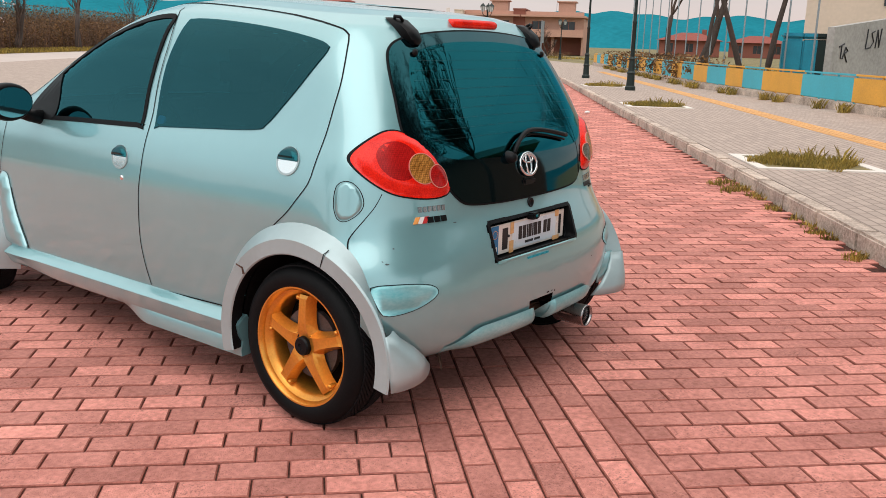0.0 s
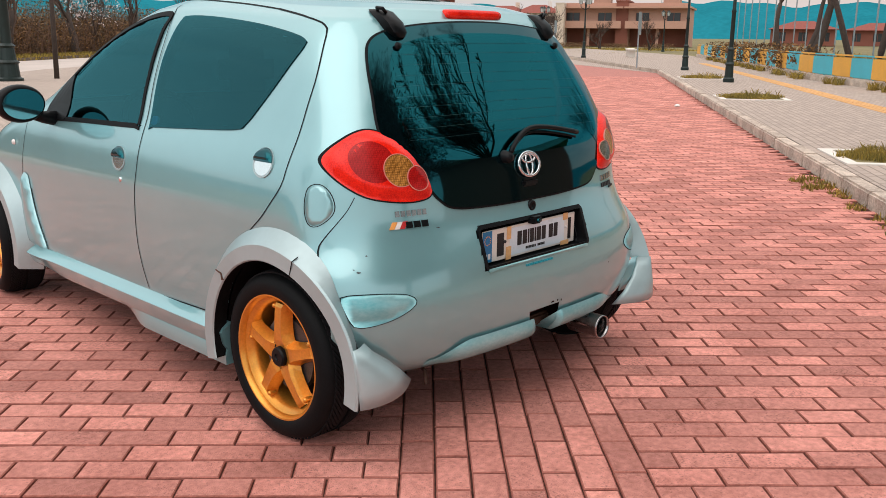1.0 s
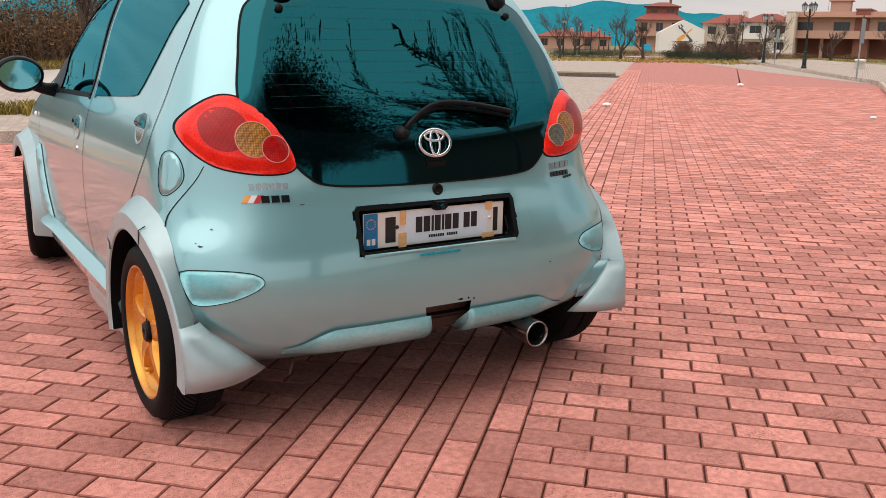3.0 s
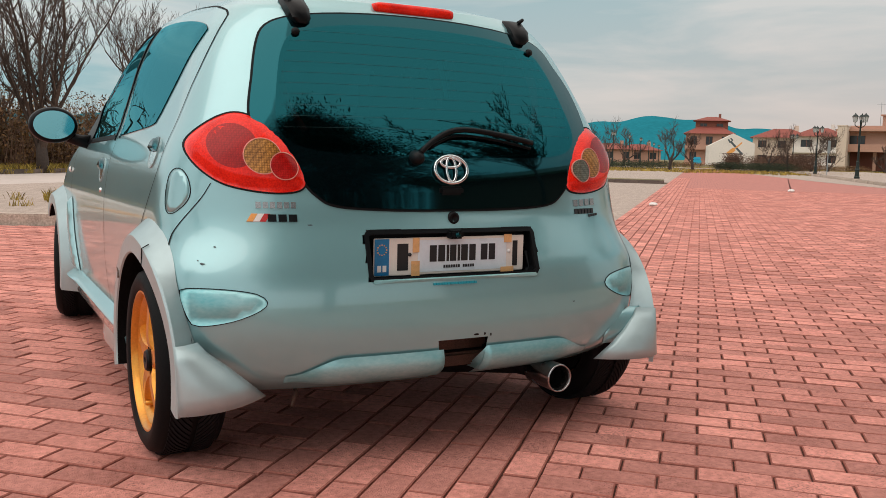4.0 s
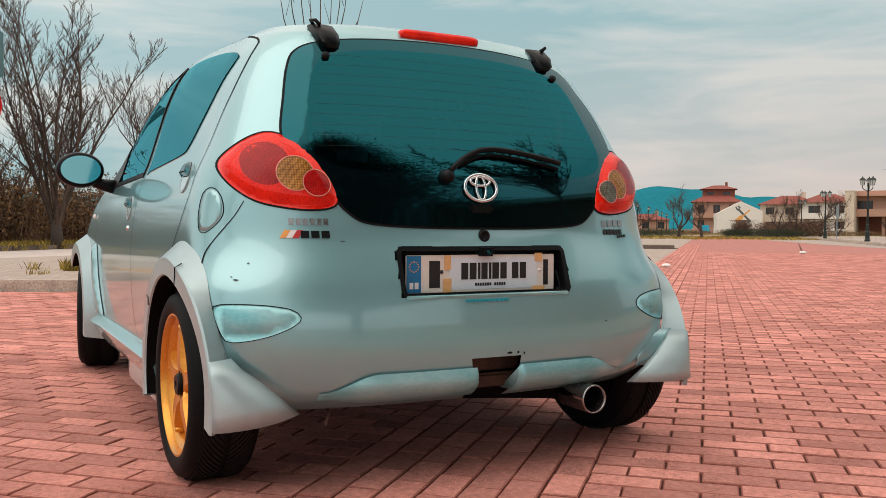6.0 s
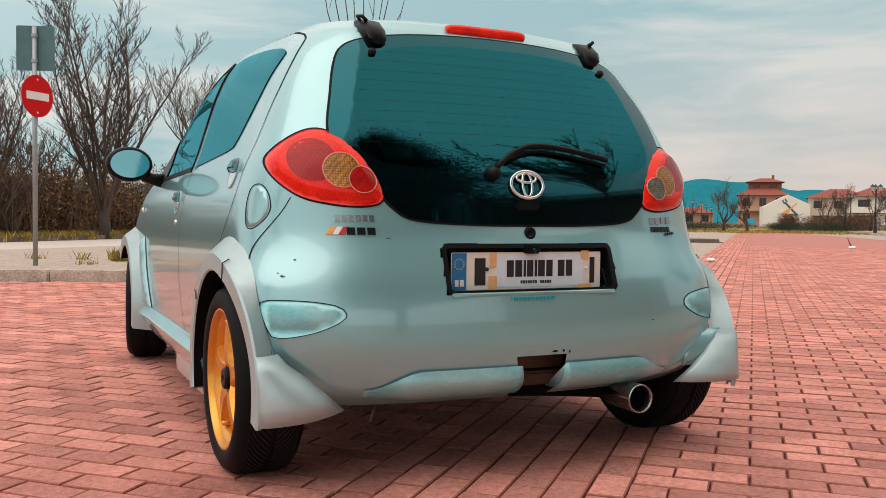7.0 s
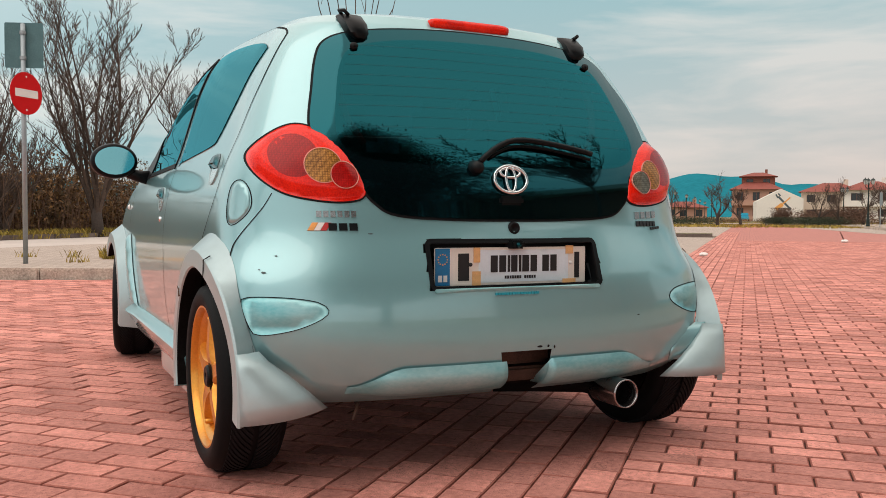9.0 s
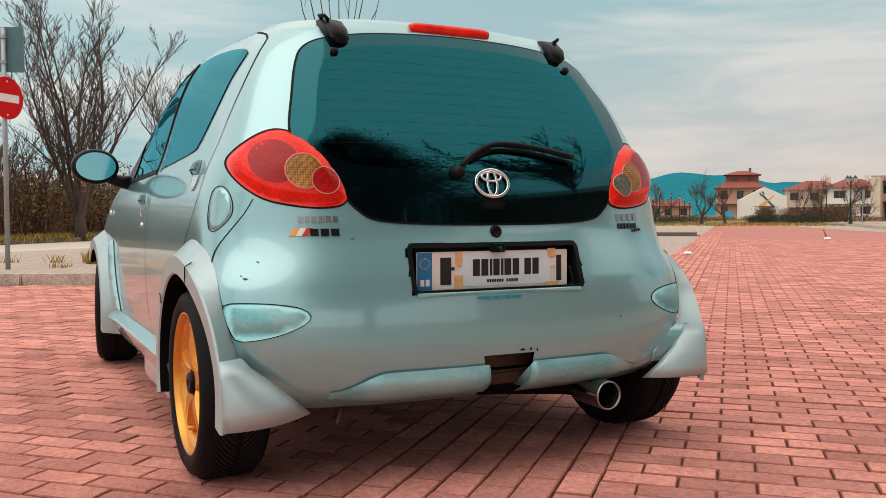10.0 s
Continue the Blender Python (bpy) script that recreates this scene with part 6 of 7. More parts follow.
# tactile strip along the pavement
strip_thing = thing("tactile_strip", "faded yellow tactile paving strip", "tactile paving")
tagged(strip_thing, kind="structure")
tile = None
for k in range(100):
    a = 2.0 + 0.4 * k
    if tile is None:
        bm = bmesh.new()
        box(bm, 0.004, 0.396, -0.2, 0.2, 0.11, 0.131, 0.004)
        for i in range(4):
            box(bm, 0.01, 0.39, -0.16 + 0.1 * i, -0.13 + 0.1 * i, 0.131, 0.135)
        ob = part("tactile_tile", bm, TACTILE, strip_thing)
        tile = ob.data
    else:
        ob = new("tactile_tile", tile)
        ob.parent = strip_thing
    x, y = pav(a, 5.1)
    ob.matrix_basis = pose(x, y, 0, 0, 0, 34)
isle_strip = thing("tactile_patch", "faded yellow tactile paving at the kerb", "tactile paving")
tagged(isle_strip, kind="structure")
for k in range(12):
    p = ISLE_A.lerp(ISLE_B, 0.50) + isle_dir * (0.4 * (k % 6)) + isle_in * (0.45 + 0.4 * (k // 6))
    ob = new("tactile_tile", tile)
    ob.parent = isle_strip
    ob.matrix_basis = pose(p.x, p.y, -0.003, 0, 0, math.degrees(math.atan2(isle_dir.y, isle_dir.x)))


def street_lamp(at, height, heads=2, scale=1.0, turn=0.0):
    """Cast-iron lamp: stepped base, fluted post, curved arms with lanterns."""
    lamp = thing("street_lamp", "dark green cast-iron street lamp with glazed lanterns", "street lamp", "street lamps", at, turn)
    k = scale
    bm = bmesh.new()
    lathe(bm, [(0.0, 0), (0.19 * k, 0), (0.19 * k, 0.10), (0.15 * k, 0.14), (0.135 * k, 0.45), (0.16 * k, 0.50), (0.12 * k, 0.56), (0.10 * k, 0.85), (0.125 * k, 0.90), (0.08 * k, 0.96)], 16, "z")
    part("base", bm, LAMP_GREEN, lamp, smooth=False)
    bm = bmesh.new()
    lathe(bm, [(0.075 * k, 0.94), (0.068 * k, height * 0.5), (0.085 * k, height * 0.5 + 0.03), (0.06 * k, height * 0.5 + 0.1), (0.045 * k, height - 0.5), (0.07 * k, height - 0.45), (0.03, height - 0.3), (0.0, height - 0.28)], 14, "z")
    part("post", bm, LAMP_GREEN, lamp, smooth=True)
    for i in range(heads):
        a = i * math.tau / heads
        c, s = math.cos(a), math.sin(a)
        R = 0.30
        bm = bmesh.new()
        tube(bm, [(0, 0, height - 0.75), (0.25 * c, 0.25 * s, height - 0.62), (R * c, R * s, height - 0.55), (R * c, R * s, height - 0.42)], 0.022, 6)
        arm = part("arm", bm, LAMP_GREEN, lamp)
        bm = bmesh.new()
        lathe(bm, [(0.0, height - 0.42), (0.09, height - 0.42), (0.15, height - 0.12), (0.0, height - 0.12)], 6, "z", (R * c, R * s, 0))
        part("lantern_glass", bm, LAMP_GLASS, arm)
        bm = bmesh.new()
        lathe(bm, [(0.0, height - 0.13), (0.18, height - 0.12), (0.10, height - 0.02), (0.03, height + 0.02), (0.03, height + 0.06), (0.0, height + 0.09)], 8, "z", (R * c, R * s, 0))
        part("lantern_cap", bm, LAMP_GREEN, arm)
        for q in range(6):
            b = q * math.tau / 6
            bm = bmesh.new()
            tube(bm, [(R * c + 0.092 * math.cos(b), R * s + 0.092 * math.sin(b), height - 0.42), (R * c + 0.152 * math.cos(b), R * s + 0.152 * math.sin(b), height - 0.12)], 0.009, 4)
            part("lantern_bar", bm, LAMP_GREEN, arm)
    return lamp


for x, y, h in ((21.1, 9.7, 3.75), (28.6, 15.2, 3.75), (42.2, 29.4, 3.5), (55.2, 42.4, 3.5), (70.0, 56.8, 3.5), (68.8, 39.6, 3.5)):
    street_lamp((x, y, 0.12), h, 3 if y > 20 else 2, 0.8, random.uniform(0, 90))
street_lamp((6.3, 21.6, 0.08), 5.8, 2, 1.7, 40)
for az, d in ((49.3, 112), (48.6, 128), (48.1, 146), (47.8, 166), (47.5, 190), (47.1, 215), (50.3, 100)):
    x, y = from_eye(az, d)
    street_lamp((x, y, 0.05), 3.8, 2, 1.0, random.uniform(0, 90))

# no-entry sign on the island
sx, sy = -1.205, 10.2
sign = thing("road_sign", "round red no-entry sign on a grey post", "road sign", at=(sx, sy, 0.085), turn=46)
bm = bmesh.new()
lathe(bm, [(0.0, 0), (0.030, 0), (0.030, 3.08), (0.0, 3.09)], 16, "z")
part("post", bm, GALV, sign, smooth=True)
bm = bmesh.new()
lathe(bm, [(0.0, -0.034), (0.258, -0.034), (0.268, -0.040), (0.268, -0.046), (0.26, -0.047), (0.0, -0.047)], 48, "y", (0, 0, 2.20))
disc = part("sign_disc", bm, SIGN_RED, sign, "red sign disc")
bm = bmesh.new()
box(bm, -0.19, 0.19, -0.052, -0.047, 2.15, 2.25, 0.006)
part("white_bar", bm, SIGN_WHITE, disc, "white bar")
for z in (1.99, 2.41):
    bm = bmesh.new()
    lathe(bm, [(0.0, -0.052), (0.010, -0.051), (0.013, -0.047)], 10, "y", (0, 0, z))
    part("sign_bolt", bm, SIGN_WHITE, disc)
bm = bmesh.new()
box(bm, -0.235, 0.235, 0.032, 0.040, 2.53, 3.10, 0.01, pose(0, 0, 0, 0, 0, -66))
part("rear_sign", bm, SIGN_BACK, sign, "grey back of a second sign")
for z in (2.65, 2.97):
    bm = bmesh.new()
    lathe(bm, [(0.034, z - 0.02), (0.040, z - 0.02), (0.040, z + 0.02), (0.034, z + 0.02)], 14, "z")
    part("clamp", bm, GALV, sign)
# thin sign posts along the bend
for x, y, h in ((29.4, 17.8, 2.2), (52.5, 39.3, 2.4)):
    p = thing("sign_post", "thin grey post with a small plain sign seen from behind", "road sign", "sign posts", (x, y, 0.12), 20)
    bm = bmesh.new()
    lathe(bm, [(0.0, 0), (0.03, 0), (0.03, h), (0.0, h)], 10, "z")
    part("post", bm, GALV, p)
    bm = bmesh.new()
    box(bm, -0.3, 0.3, -0.045, -0.033, h - 0.9, h - 0.02, 0.01)
    part("panel", bm, GALV, p)

# painted fence on its plinth: a near run, then a farther one along the pavement
fence = thing("fence", "painted railing fence with yellow and blue panels", "fence")
FO = 6.52
FENCE_BEND = Vector(pav(25.4, FO))
FENCE_DIR = Vector((math.cos(radians(39.8)), math.sin(radians(39.8))))


def fence_run(start, along, lengths, first):
    """Panels of upright pickets between posts under a rail, on a concrete plinth."""
    turn = math.degrees(math.atan2(along.y, along.x))
    total = sum(lengths)
    bm = bmesh.new()
    box(bm, 0.0, total, -0.22, 0.10, 0.0, 0.30, 0.02)
    part("plinth", bm, KERB, fence, "weathered concrete plinth").matrix_basis = pose(start.x, start.y, 0, 0, 0, turn)
    a = 0.0
    for k, L in enumerate(lengths):
        yellow = (k + first) % 2 == 0
        m = PANEL_YELLOW if yellow else PANEL_BLUE
        bm = bmesh.new()
        count = max(6, int(L / 0.105))
        for i in range(count):
            x = 0.04 + (L - 0.08) * (i + 0.5) / count
            box(bm, x - 0.030, x + 0.030, -0.018, 0.0, 0.325, 0.84)
        box(bm, 0.0, L, 0.018, 0.030, 0.34, 0.83)
        panel = part("fence_panel", bm, m, fence, "yellow panel of upright pickets" if yellow else "blue panel of upright pickets")
        bm = bmesh.new()
        for i in range(max(1, round(L / 0.95))):
            x = L * i / max(1, round(L / 0.95))
            box(bm, x - 0.02, x + 0.02, -0.050, -0.019, 0.30, 0.875)
        box(bm, 0.0, L, -0.05, -0.005, 0.875, 0.915)
        rail = part("fence_rail", bm, m, fence)
        p = start + along * a
        panel.matrix_basis = rail.matrix_basis = pose(p.x, p.y, 0, 0, 0, turn)
        a += L


NEAR_LENGTHS = [4.2, 2.48, 2.40, 1.40, 1.35, 1.65]
fence_run(FENCE_BEND - FENCE_DIR * sum(NEAR_LENGTHS), FENCE_DIR, NEAR_LENGTHS, 0)
fence_run(FENCE_BEND, ALONG, [1.95] * 17, 0)
fspots = [(*(FENCE_BEND + (ALONG if i > 9 else FENCE_DIR) * (1.1 * (i - 10) + rngw.uniform(-0.4, 0.4)) + ACROSS * -0.32), 0.25, 0.10, 0.12) for i in range(34) if i % 3]
grass_patch("fence_weeds", fspots, 110, 0.20, "tall weeds along the fence plinth", 41, width=0.007)
grass_patch("field_grass", [(*pav(14 + 3.0 * i, 10 + 2 * (i % 3)), 2.0, 2.0, 0.0) for i in range(16)], 420, 0.5, "green grass beyond the fence", 42, width=0.03)
tagged(leaf_cloud("fence_shrubs", [((*pav(28 + 2.2 * i, FO + 0.5 - 0.5 * (i % 2)), 0.7), (0.7, 0.7, 0.5)) for i in range(10)], 300, 0.08, BRUSH, seed=44), "ivy-like shrubs growing through the fence", "shrub", kind="stuff")
# poles of the sports court net
for i in range(15):
    x, y = pav(24 + 2.6 * i, 9.2)
    pole = thing("net_pole", "tall grey steel pole of a ball-court net", "pole", "net poles", (x, y, 0))
    bm = bmesh.new()
    lathe(bm, [(0.0, 0), (0.03, 0), (0.03, 7.5), (0.0, 7.5)], 8, "z")
    part("shaft", bm, GALV, pole)
# graffiti wall, containers and the building behind the fence
wall = thing("concrete_wall", "raw concrete wall with dark scrawled paint", "wall")
bm = bmesh.new()
wa, wb = Vector((21.4, 4.35)), Vector((29.0, 2.2))
wd = (wb - wa).normalized()
wn2 = Vector((-wd.y, wd.x)) * 0.2
lo = [wa, wb, wb + wn2, wa + wn2]
vl = [bm.verts.new((p.x, p.y, 0)) for p in lo]
vh = [bm.verts.new((p.x, p.y, z)) for p, z in zip(lo, (1.98, 2.9, 2.9, 1.98))]
bm.faces.new(vh)
for i in range(4):
    bm.faces.new((vl[i], vl[(i + 1) % 4], vh[(i + 1) % 4], vh[i]))
bmesh.ops.recalc_face_normals(bm, faces=bm.faces)
part("slab", bm, CONCRETE, wall)
SCRAWL = ((0.05, 1.50, 0.11, 1.58), (0.08, 1.55, 0.08, 1.20), (0.10, 1.20, 0.13, 1.50), (0.13, 1.50, 0.16, 1.40), (0.16, 1.40, 0.12, 1.34), (0.12, 1.34, 0.16, 1.12),
          (0.385, 1.98, 0.375, 1.48), (0.375, 1.48, 0.42, 1.50), (0.475, 1.94, 0.435, 1.88), (0.435, 1.88, 0.47, 1.66), (0.47, 1.66, 0.43, 1.50), (0.50, 1.50, 0.51, 1.98), (0.51, 1.98, 0.545, 1.52), (0.545, 1.52, 0.56, 2.02))
for i, (t0, z0, t1, z1) in enumerate(SCRAWL):
    bm = bmesh.new()
    p, q = wa + (wb - wa) * (0.5 * t0 + 0.01) - wn2 * 0.05, wa + (wb - wa) * (0.5 * t1 + 0.01) - wn2 * 0.05
    tube(bm, [(p.x, p.y, z0), (q.x, q.y, z1)], 0.02, 4)
    part("scrawl", bm, INK, wall, "dark scrawled paint line")
for i, (az, m) in enumerate(((16.3, SHED_BLUE), (15.2, SHED_BLUE), (14.5, LAMP_GREEN))):
    x, y = -2.84 + 32 * math.cos(radians(az)), -1.73 + 32 * math.sin(radians(az))
    bin_ = thing("waste_container", "blue steel waste container behind the fence" if i < 2 else "dark green waste container behind the fence", "container", "waste containers", (x, y, 0), 20)
    bm = bmesh.new()
    box(bm, -0.35, 0.35, -0.32, 0.32, 0.15, 1.75, 0.05)
    part("bin", bm, m, bin_)
    bm = bmesh.new()
    box(bm, -0.38, 0.38, -0.36, 0.36, 1.77, 1.95, 0.07)
    part("lid", bm, m, bin_)


# ---- houses ----
def house(at, turn, w, d, floors, fh, wall_m, label, roof="flat", balcony=True, pilotis=False, roof_m=None, roof_h=1.8):
    """A plain rendered house: walls with real openings, balconies, roof."""
    h = thing("house", label, "house", "houses", at, turn)
    H = floors * fh
    t = 0.25
    bays = max(2, int(w / 3.2))
    bw = w / bays
    for f in range(floors):
        z = f * fh
        if f == 0 and pilotis:
            for i in range(bays + 1):
                bm = bmesh.new()
                x = -w / 2 + i * bw
                box(bm, max(-w / 2, x - 0.2), min(w / 2, x + 0.2), 0, 0.4, 0, fh)
                part("pillar", bm, wall_m, h)
            bm = bmesh.new()
            box(bm, -w / 2, w / 2, 2.4, 2.6, 0, fh)
            part("rear_wall", bm, WALL_BROWN, h)
            continue
        for i in range(bays):
            x = -w / 2 + i * bw
            o0, o1 = x + bw * 0.28, x + bw * 0.72
            z0, z1 = z + (0.9 if not balcony else 0.15), z + fh - 0.6
            bm = bmesh.new()
            rings = []
            for yy in (0.0, t):
                for q in (((x, z), (x + bw, z), (x + bw, z + fh), (x, z + fh)), ((o0, z0), (o1, z0), (o1, z1), (o0, z1))):
                    rings.append([bm.verts.new((px, yy, pz)) for px, pz in q])
            for k in range(4):
                j = (k + 1) % 4
                bm.faces.new((rings[0][k], rings[0][j], rings[1][j], rings[1][k]))
                bm.faces.new((rings[2][j], rings[2][k], rings[3][k], rings[3][j]))
                bm.faces.new((rings[1][k], rings[1][j], rings[3][j], rings[3][k]))
            bmesh.ops.recalc_face_normals(bm, faces=bm.faces)
            part("wall", bm, wall_m, h)
        for i in range(bays):
            x = -w / 2 + i * bw
            o0, o1 = x + bw * 0.28, x + bw * 0.72
            z0, z1 = z + (0.9 if not balcony else 0.15), z + fh - 0.6
            bm = bmesh.new()
            box(bm, o0, o1, 0.16, 0.20, z0, z1)
            win = part("window", bm, DARK_OPENING, h)
            bm = bmesh.new()
            for q in (o0 + 0.03, (o0 + o1) / 2, o1 - 0.03):
                box(bm, q - 0.04, q + 0.04, 0.10, 0.155, z0, z1)
            part("frame", bm, WALL_BROWN, win)
        if balcony:
            bm = bmesh.new()
            box(bm, -w / 2 - 0.1, w / 2 + 0.1, -1.3, 0.0, z - 0.12, z + 0.06)
            bal = part("balcony", bm, wall_m, h)
            bm = bmesh.new()
            box(bm, -w / 2 - 0.1, w / 2 + 0.1, -1.3, -1.2, z + 0.06, z + 0.95)
            part("parapet", bm, wall_m, bal)
    for x0, x1, y0, y1 in ((-w / 2, -w / 2 + t, t, d), (w / 2 - t, w / 2, t, d), (-w / 2 + t, w / 2 - t, d - t, d)):
        bm = bmesh.new()
        box(bm, x0, x1, y0, y1, 0, H)
        part("side_wall", bm, wall_m, h)
    if roof == "flat":
        bm = bmesh.new()
        box(bm, -w / 2 - 0.3, w / 2 + 0.3, -1.4, d + 0.2, H, H + 0.25)
        box(bm, -w / 2, w / 2, 0.0, 0.15, H + 0.25, H + 0.8)
        r = part("roof", bm, wall_m, h)
        bm = bmesh.new()
        box(bm, w * 0.05, w * 0.32, 2.0, 5.0, H + 0.25, H + 2.3)
        box(bm, w * 0.02, w * 0.35, 1.7, 5.3, H + 2.3, H + 2.45)
        part("stair_head", bm, wall_m, r)
        bm = bmesh.new()
        tube(bm, [(w * 0.01, 3, H + 0.2), (w * 0.01, 3, H + 4.2)], 0.03, 5)
        tube(bm, [(w * 0.01 - 0.6, 3, H + 3.9), (w * 0.01 + 0.6, 3, H + 3.9)], 0.02, 4)
        part("aerial", bm, GALV, r)
    else:
        e = 0.6
        bm = bmesh.new()
        lo = [bm.verts.new(p) for p in ((-w / 2 - e, -1.0, H), (w / 2 + e, -1.0, H), (w / 2 + e, d + e, H), (-w / 2 - e, d + e, H))]
        a, b = bm.verts.new((-w * 0.15, d / 2, H + roof_h)), bm.verts.new((w * 0.15, d / 2, H + roof_h))
        for f in ((lo[0], lo[1], b, a), (lo[1], lo[2], b), (lo[2], lo[3], a, b), (lo[3], lo[0], a), tuple(lo[::-1])):
            bm.faces.new(f)
        r = part("roof", bm, roof_m or ROOF_RED, h)
        bm = bmesh.new()
        box(bm, w * 0.2, w * 0.28, d * 0.5, d * 0.58, H + 0.3, H + roof_h + 0.7)
        part("chimney", bm, wall_m, r)
    return h


def facing(az, d, z=0.0):
    x, y = from_eye(az, d)
    return (x, y, z), az - 90


p, tn = facing(35.2, 138)
house(p, tn - 6, 9.5, 10, 2, 2.75, WALL_PINK, "salmon two-storey house with balconies and open ground floor", pilotis=True)
p, tn = facing(31.0, 137)
house(p, tn - 6, 9.0, 10, 2, 2.75, WALL_PINK, "salmon two-storey house with balconies and open ground floor", pilotis=True)
p, tn = facing(33.1, 139)
tower = thing("stair_tower", "dark brown stair tower between two houses", "tower", at=p, turn=tn - 6)
bm = bmesh.new()
box(bm, -0.9, 0.9, -1.6, 6, 0, 6.5)
box(bm, -1.0, 1.0, -1.7, 6.1, 6.5, 6.7)
part("shaft", bm, WALL_BROWN, tower)
p, tn = facing(36.95, 136)
end_wall = thing("end_wall", "cream end wall of the two-storey house", "wall", at=p, turn=tn - 6)
bm = bmesh.new()
box(bm, -0.6, 0.6, -1.5, 9, 0, 6.05)
box(bm, -0.65, 0.65, -1.55, 9.05, 6.05, 6.2)
part("slab", bm, WALL_CREAM, end_wall)
p, tn = facing(44.5, 205)
house(p, tn, 10.0, 11, 2, 3.4, WALL_PINK, "red-roofed house with a tall upper storey", "hip", roof_h=2.2)
p, tn = facing(44.4, 209)
house((p[0], p[1], 7.2), tn, 7.0, 6, 1, 2.6, WALL_BROWN, "red-roofed upper storey of the tall house", "hip", balcony=False, roof_h=1.0)
p, tn = facing(40.3, 190)
house(p, tn, 11, 10, 2, 2.9, WALL_CREAM, "pale house under a red hipped roof", "hip", balcony=False, roof_h=1.9)
p, tn = facing(38.2, 178)
house(p, tn, 9, 9, 2, 2.9, WALL_WHITE, "pale house under a red hipped roof", "hip", roof_h=1.7)
for az, d in ((18.5, 210), (22.5, 190), (48.8, 240), (50.5, 230)):
    p, tn = facing(az, d)
    house(p, tn, 12, 9, 1, 3.2, WALL_BROWN if az < 30 else WALL_PINK, "low far house under a red roof", "hip", balcony=False, roof_h=1.6)
# gabled white store with crossed tools painted on it
p, tn = facing(43.15, 184)
store = thing("gabled_store", "white gabled store with crossed tools painted on its wall", "building", at=p, turn=tn + 4)
bm = bmesh.new()
prof = [(-4.3, 0.0), (4.3, 0.0), (4.3, 4.4), (0.2, 6.3), (-4.3, 3.9)]
fr = [bm.verts.new((x, 0, z)) for x, z in prof]
bk = [bm.verts.new((x, 14, z)) for x, z in prof]
bm.faces.new(fr)
bm.faces.new(bk[::-1])
for i in range(5):
    bm.faces.new((fr[i], fr[(i + 1) % 5], bk[(i + 1) % 5], bk[i]))
bmesh.ops.recalc_face_normals(bm, faces=bm.faces)
part("wall", bm, WALL_WHITE, store)


def paint_bar(x0, z0, x1, z1, w, m, y=-0.01):
    bm = bmesh.new()
    d = Vector((x1 - x0, z1 - z0)).normalized()
    n = Vector((-d.y, d.x)) * w / 2
    f = [bm.verts.new((x, y, z)) for x, z in ((x0 - n.x, z0 - n.y), (x1 - n.x, z1 - n.y), (x1 + n.x, z1 + n.y), (x0 + n.x, z0 + n.y))]
    bm.faces.new(f)
    part("painted_tool", bm, m, store)


TOOL_GREY = mat("painted_grey", (0.08, 0.10, 0.11), 0.8)
paint_bar(-0.3, 4.8, 1.8, 2.5, 0.40, TOOL_GREY)
paint_bar(-0.72, 5.2, -0.35, 4.5, 0.28, TOOL_GREY)
paint_bar(-0.3, 5.4, 0.12, 4.9, 0.28, TOOL_GREY)
paint_bar(1.5, 2.2, 2.1, 2.5, 0.46, TOOL_GREY)
paint_bar(-0.7, 2.3, 0.5, 3.3, 0.75, ORANGE_INK, -0.02)
paint_bar(0.4, 3.2, 1.9, 4.6, 0.26, ORANGE_INK, -0.02)
# parked car far off
p, tn = facing(45.15, 172)
far_car = thing("far_car", "small bright blue car parked by the houses", "car", at=p, turn=tn + 90)
bm = bmesh.new()
box(bm, -2.0, 2.0, -0.8, 0.8, 0.3, 0.95, 0.12)
box(bm, -1.2, 1.3, -0.7, 0.7, 0.95, 1.5, 0.15)
part("body", bm, mat("bright_blue_paint", (0.02, 0.35, 0.50), 0.3), far_car)
for x in (-1.25, 1.25):
    bm = bmesh.new()
    lathe(bm, [(0.0, -0.82), (0.32, -0.82), (0.32, -0.6), (0.0, -0.6)], 16, "y", (x, 0, 0.32))
    part("wheel", bm, TYRE, far_car)
# cream building behind the fence and the hall behind the camera
cream = thing("cream_building", "cream rendered building behind the concrete wall", "building", at=(-2.84 + 48 * math.cos(radians(11.0)), -1.73 + 48 * math.sin(radians(11.0)), 0), turn=11 - 90)
bm = bmesh.new()
box(bm, -4.0, 9.0, 0, 10, 0, 9.0)
part("wall", bm, WALL_CREAM, cream)
bm = bmesh.new()
box(bm, -0.6, 1.6, -0.05, 0.02, 3.6, 4.8)
part("window", bm, DARK_OPENING, cream)
hall = thing("hall", "long low hall with an overhanging flat roof", "building", at=(15.5, -16.5, 0), turn=224)
bm = bmesh.new()
box(bm, -7, 6, 0, 8, 0, 7.6)
part("wall", bm, WALL_BROWN, hall)
bm = bmesh.new()
box(bm, -8.2, 7.2, -1.6, 9, 7.62, 8.4)
part("roof", bm, CONCRETE, hall)
# bench at the bend
p = (47.5, 29.5, 0.12)
bench = thing("bench", "pale concrete bench on the pavement", "bench", at=p, turn=35)
for x in (-1.4, 0.0, 1.4):
    bm = bmesh.new()
    box(bm, x - 0.12, x + 0.12, -0.22, 0.22, 0, 0.42, 0.02)
    part("support", bm, WALL_WHITE, bench)
bm = bmesh.new()
box(bm, -1.9, 1.9, -0.26, 0.26, 0.42, 0.52, 0.02)
part("seat", bm, WALL_WHITE, bench)
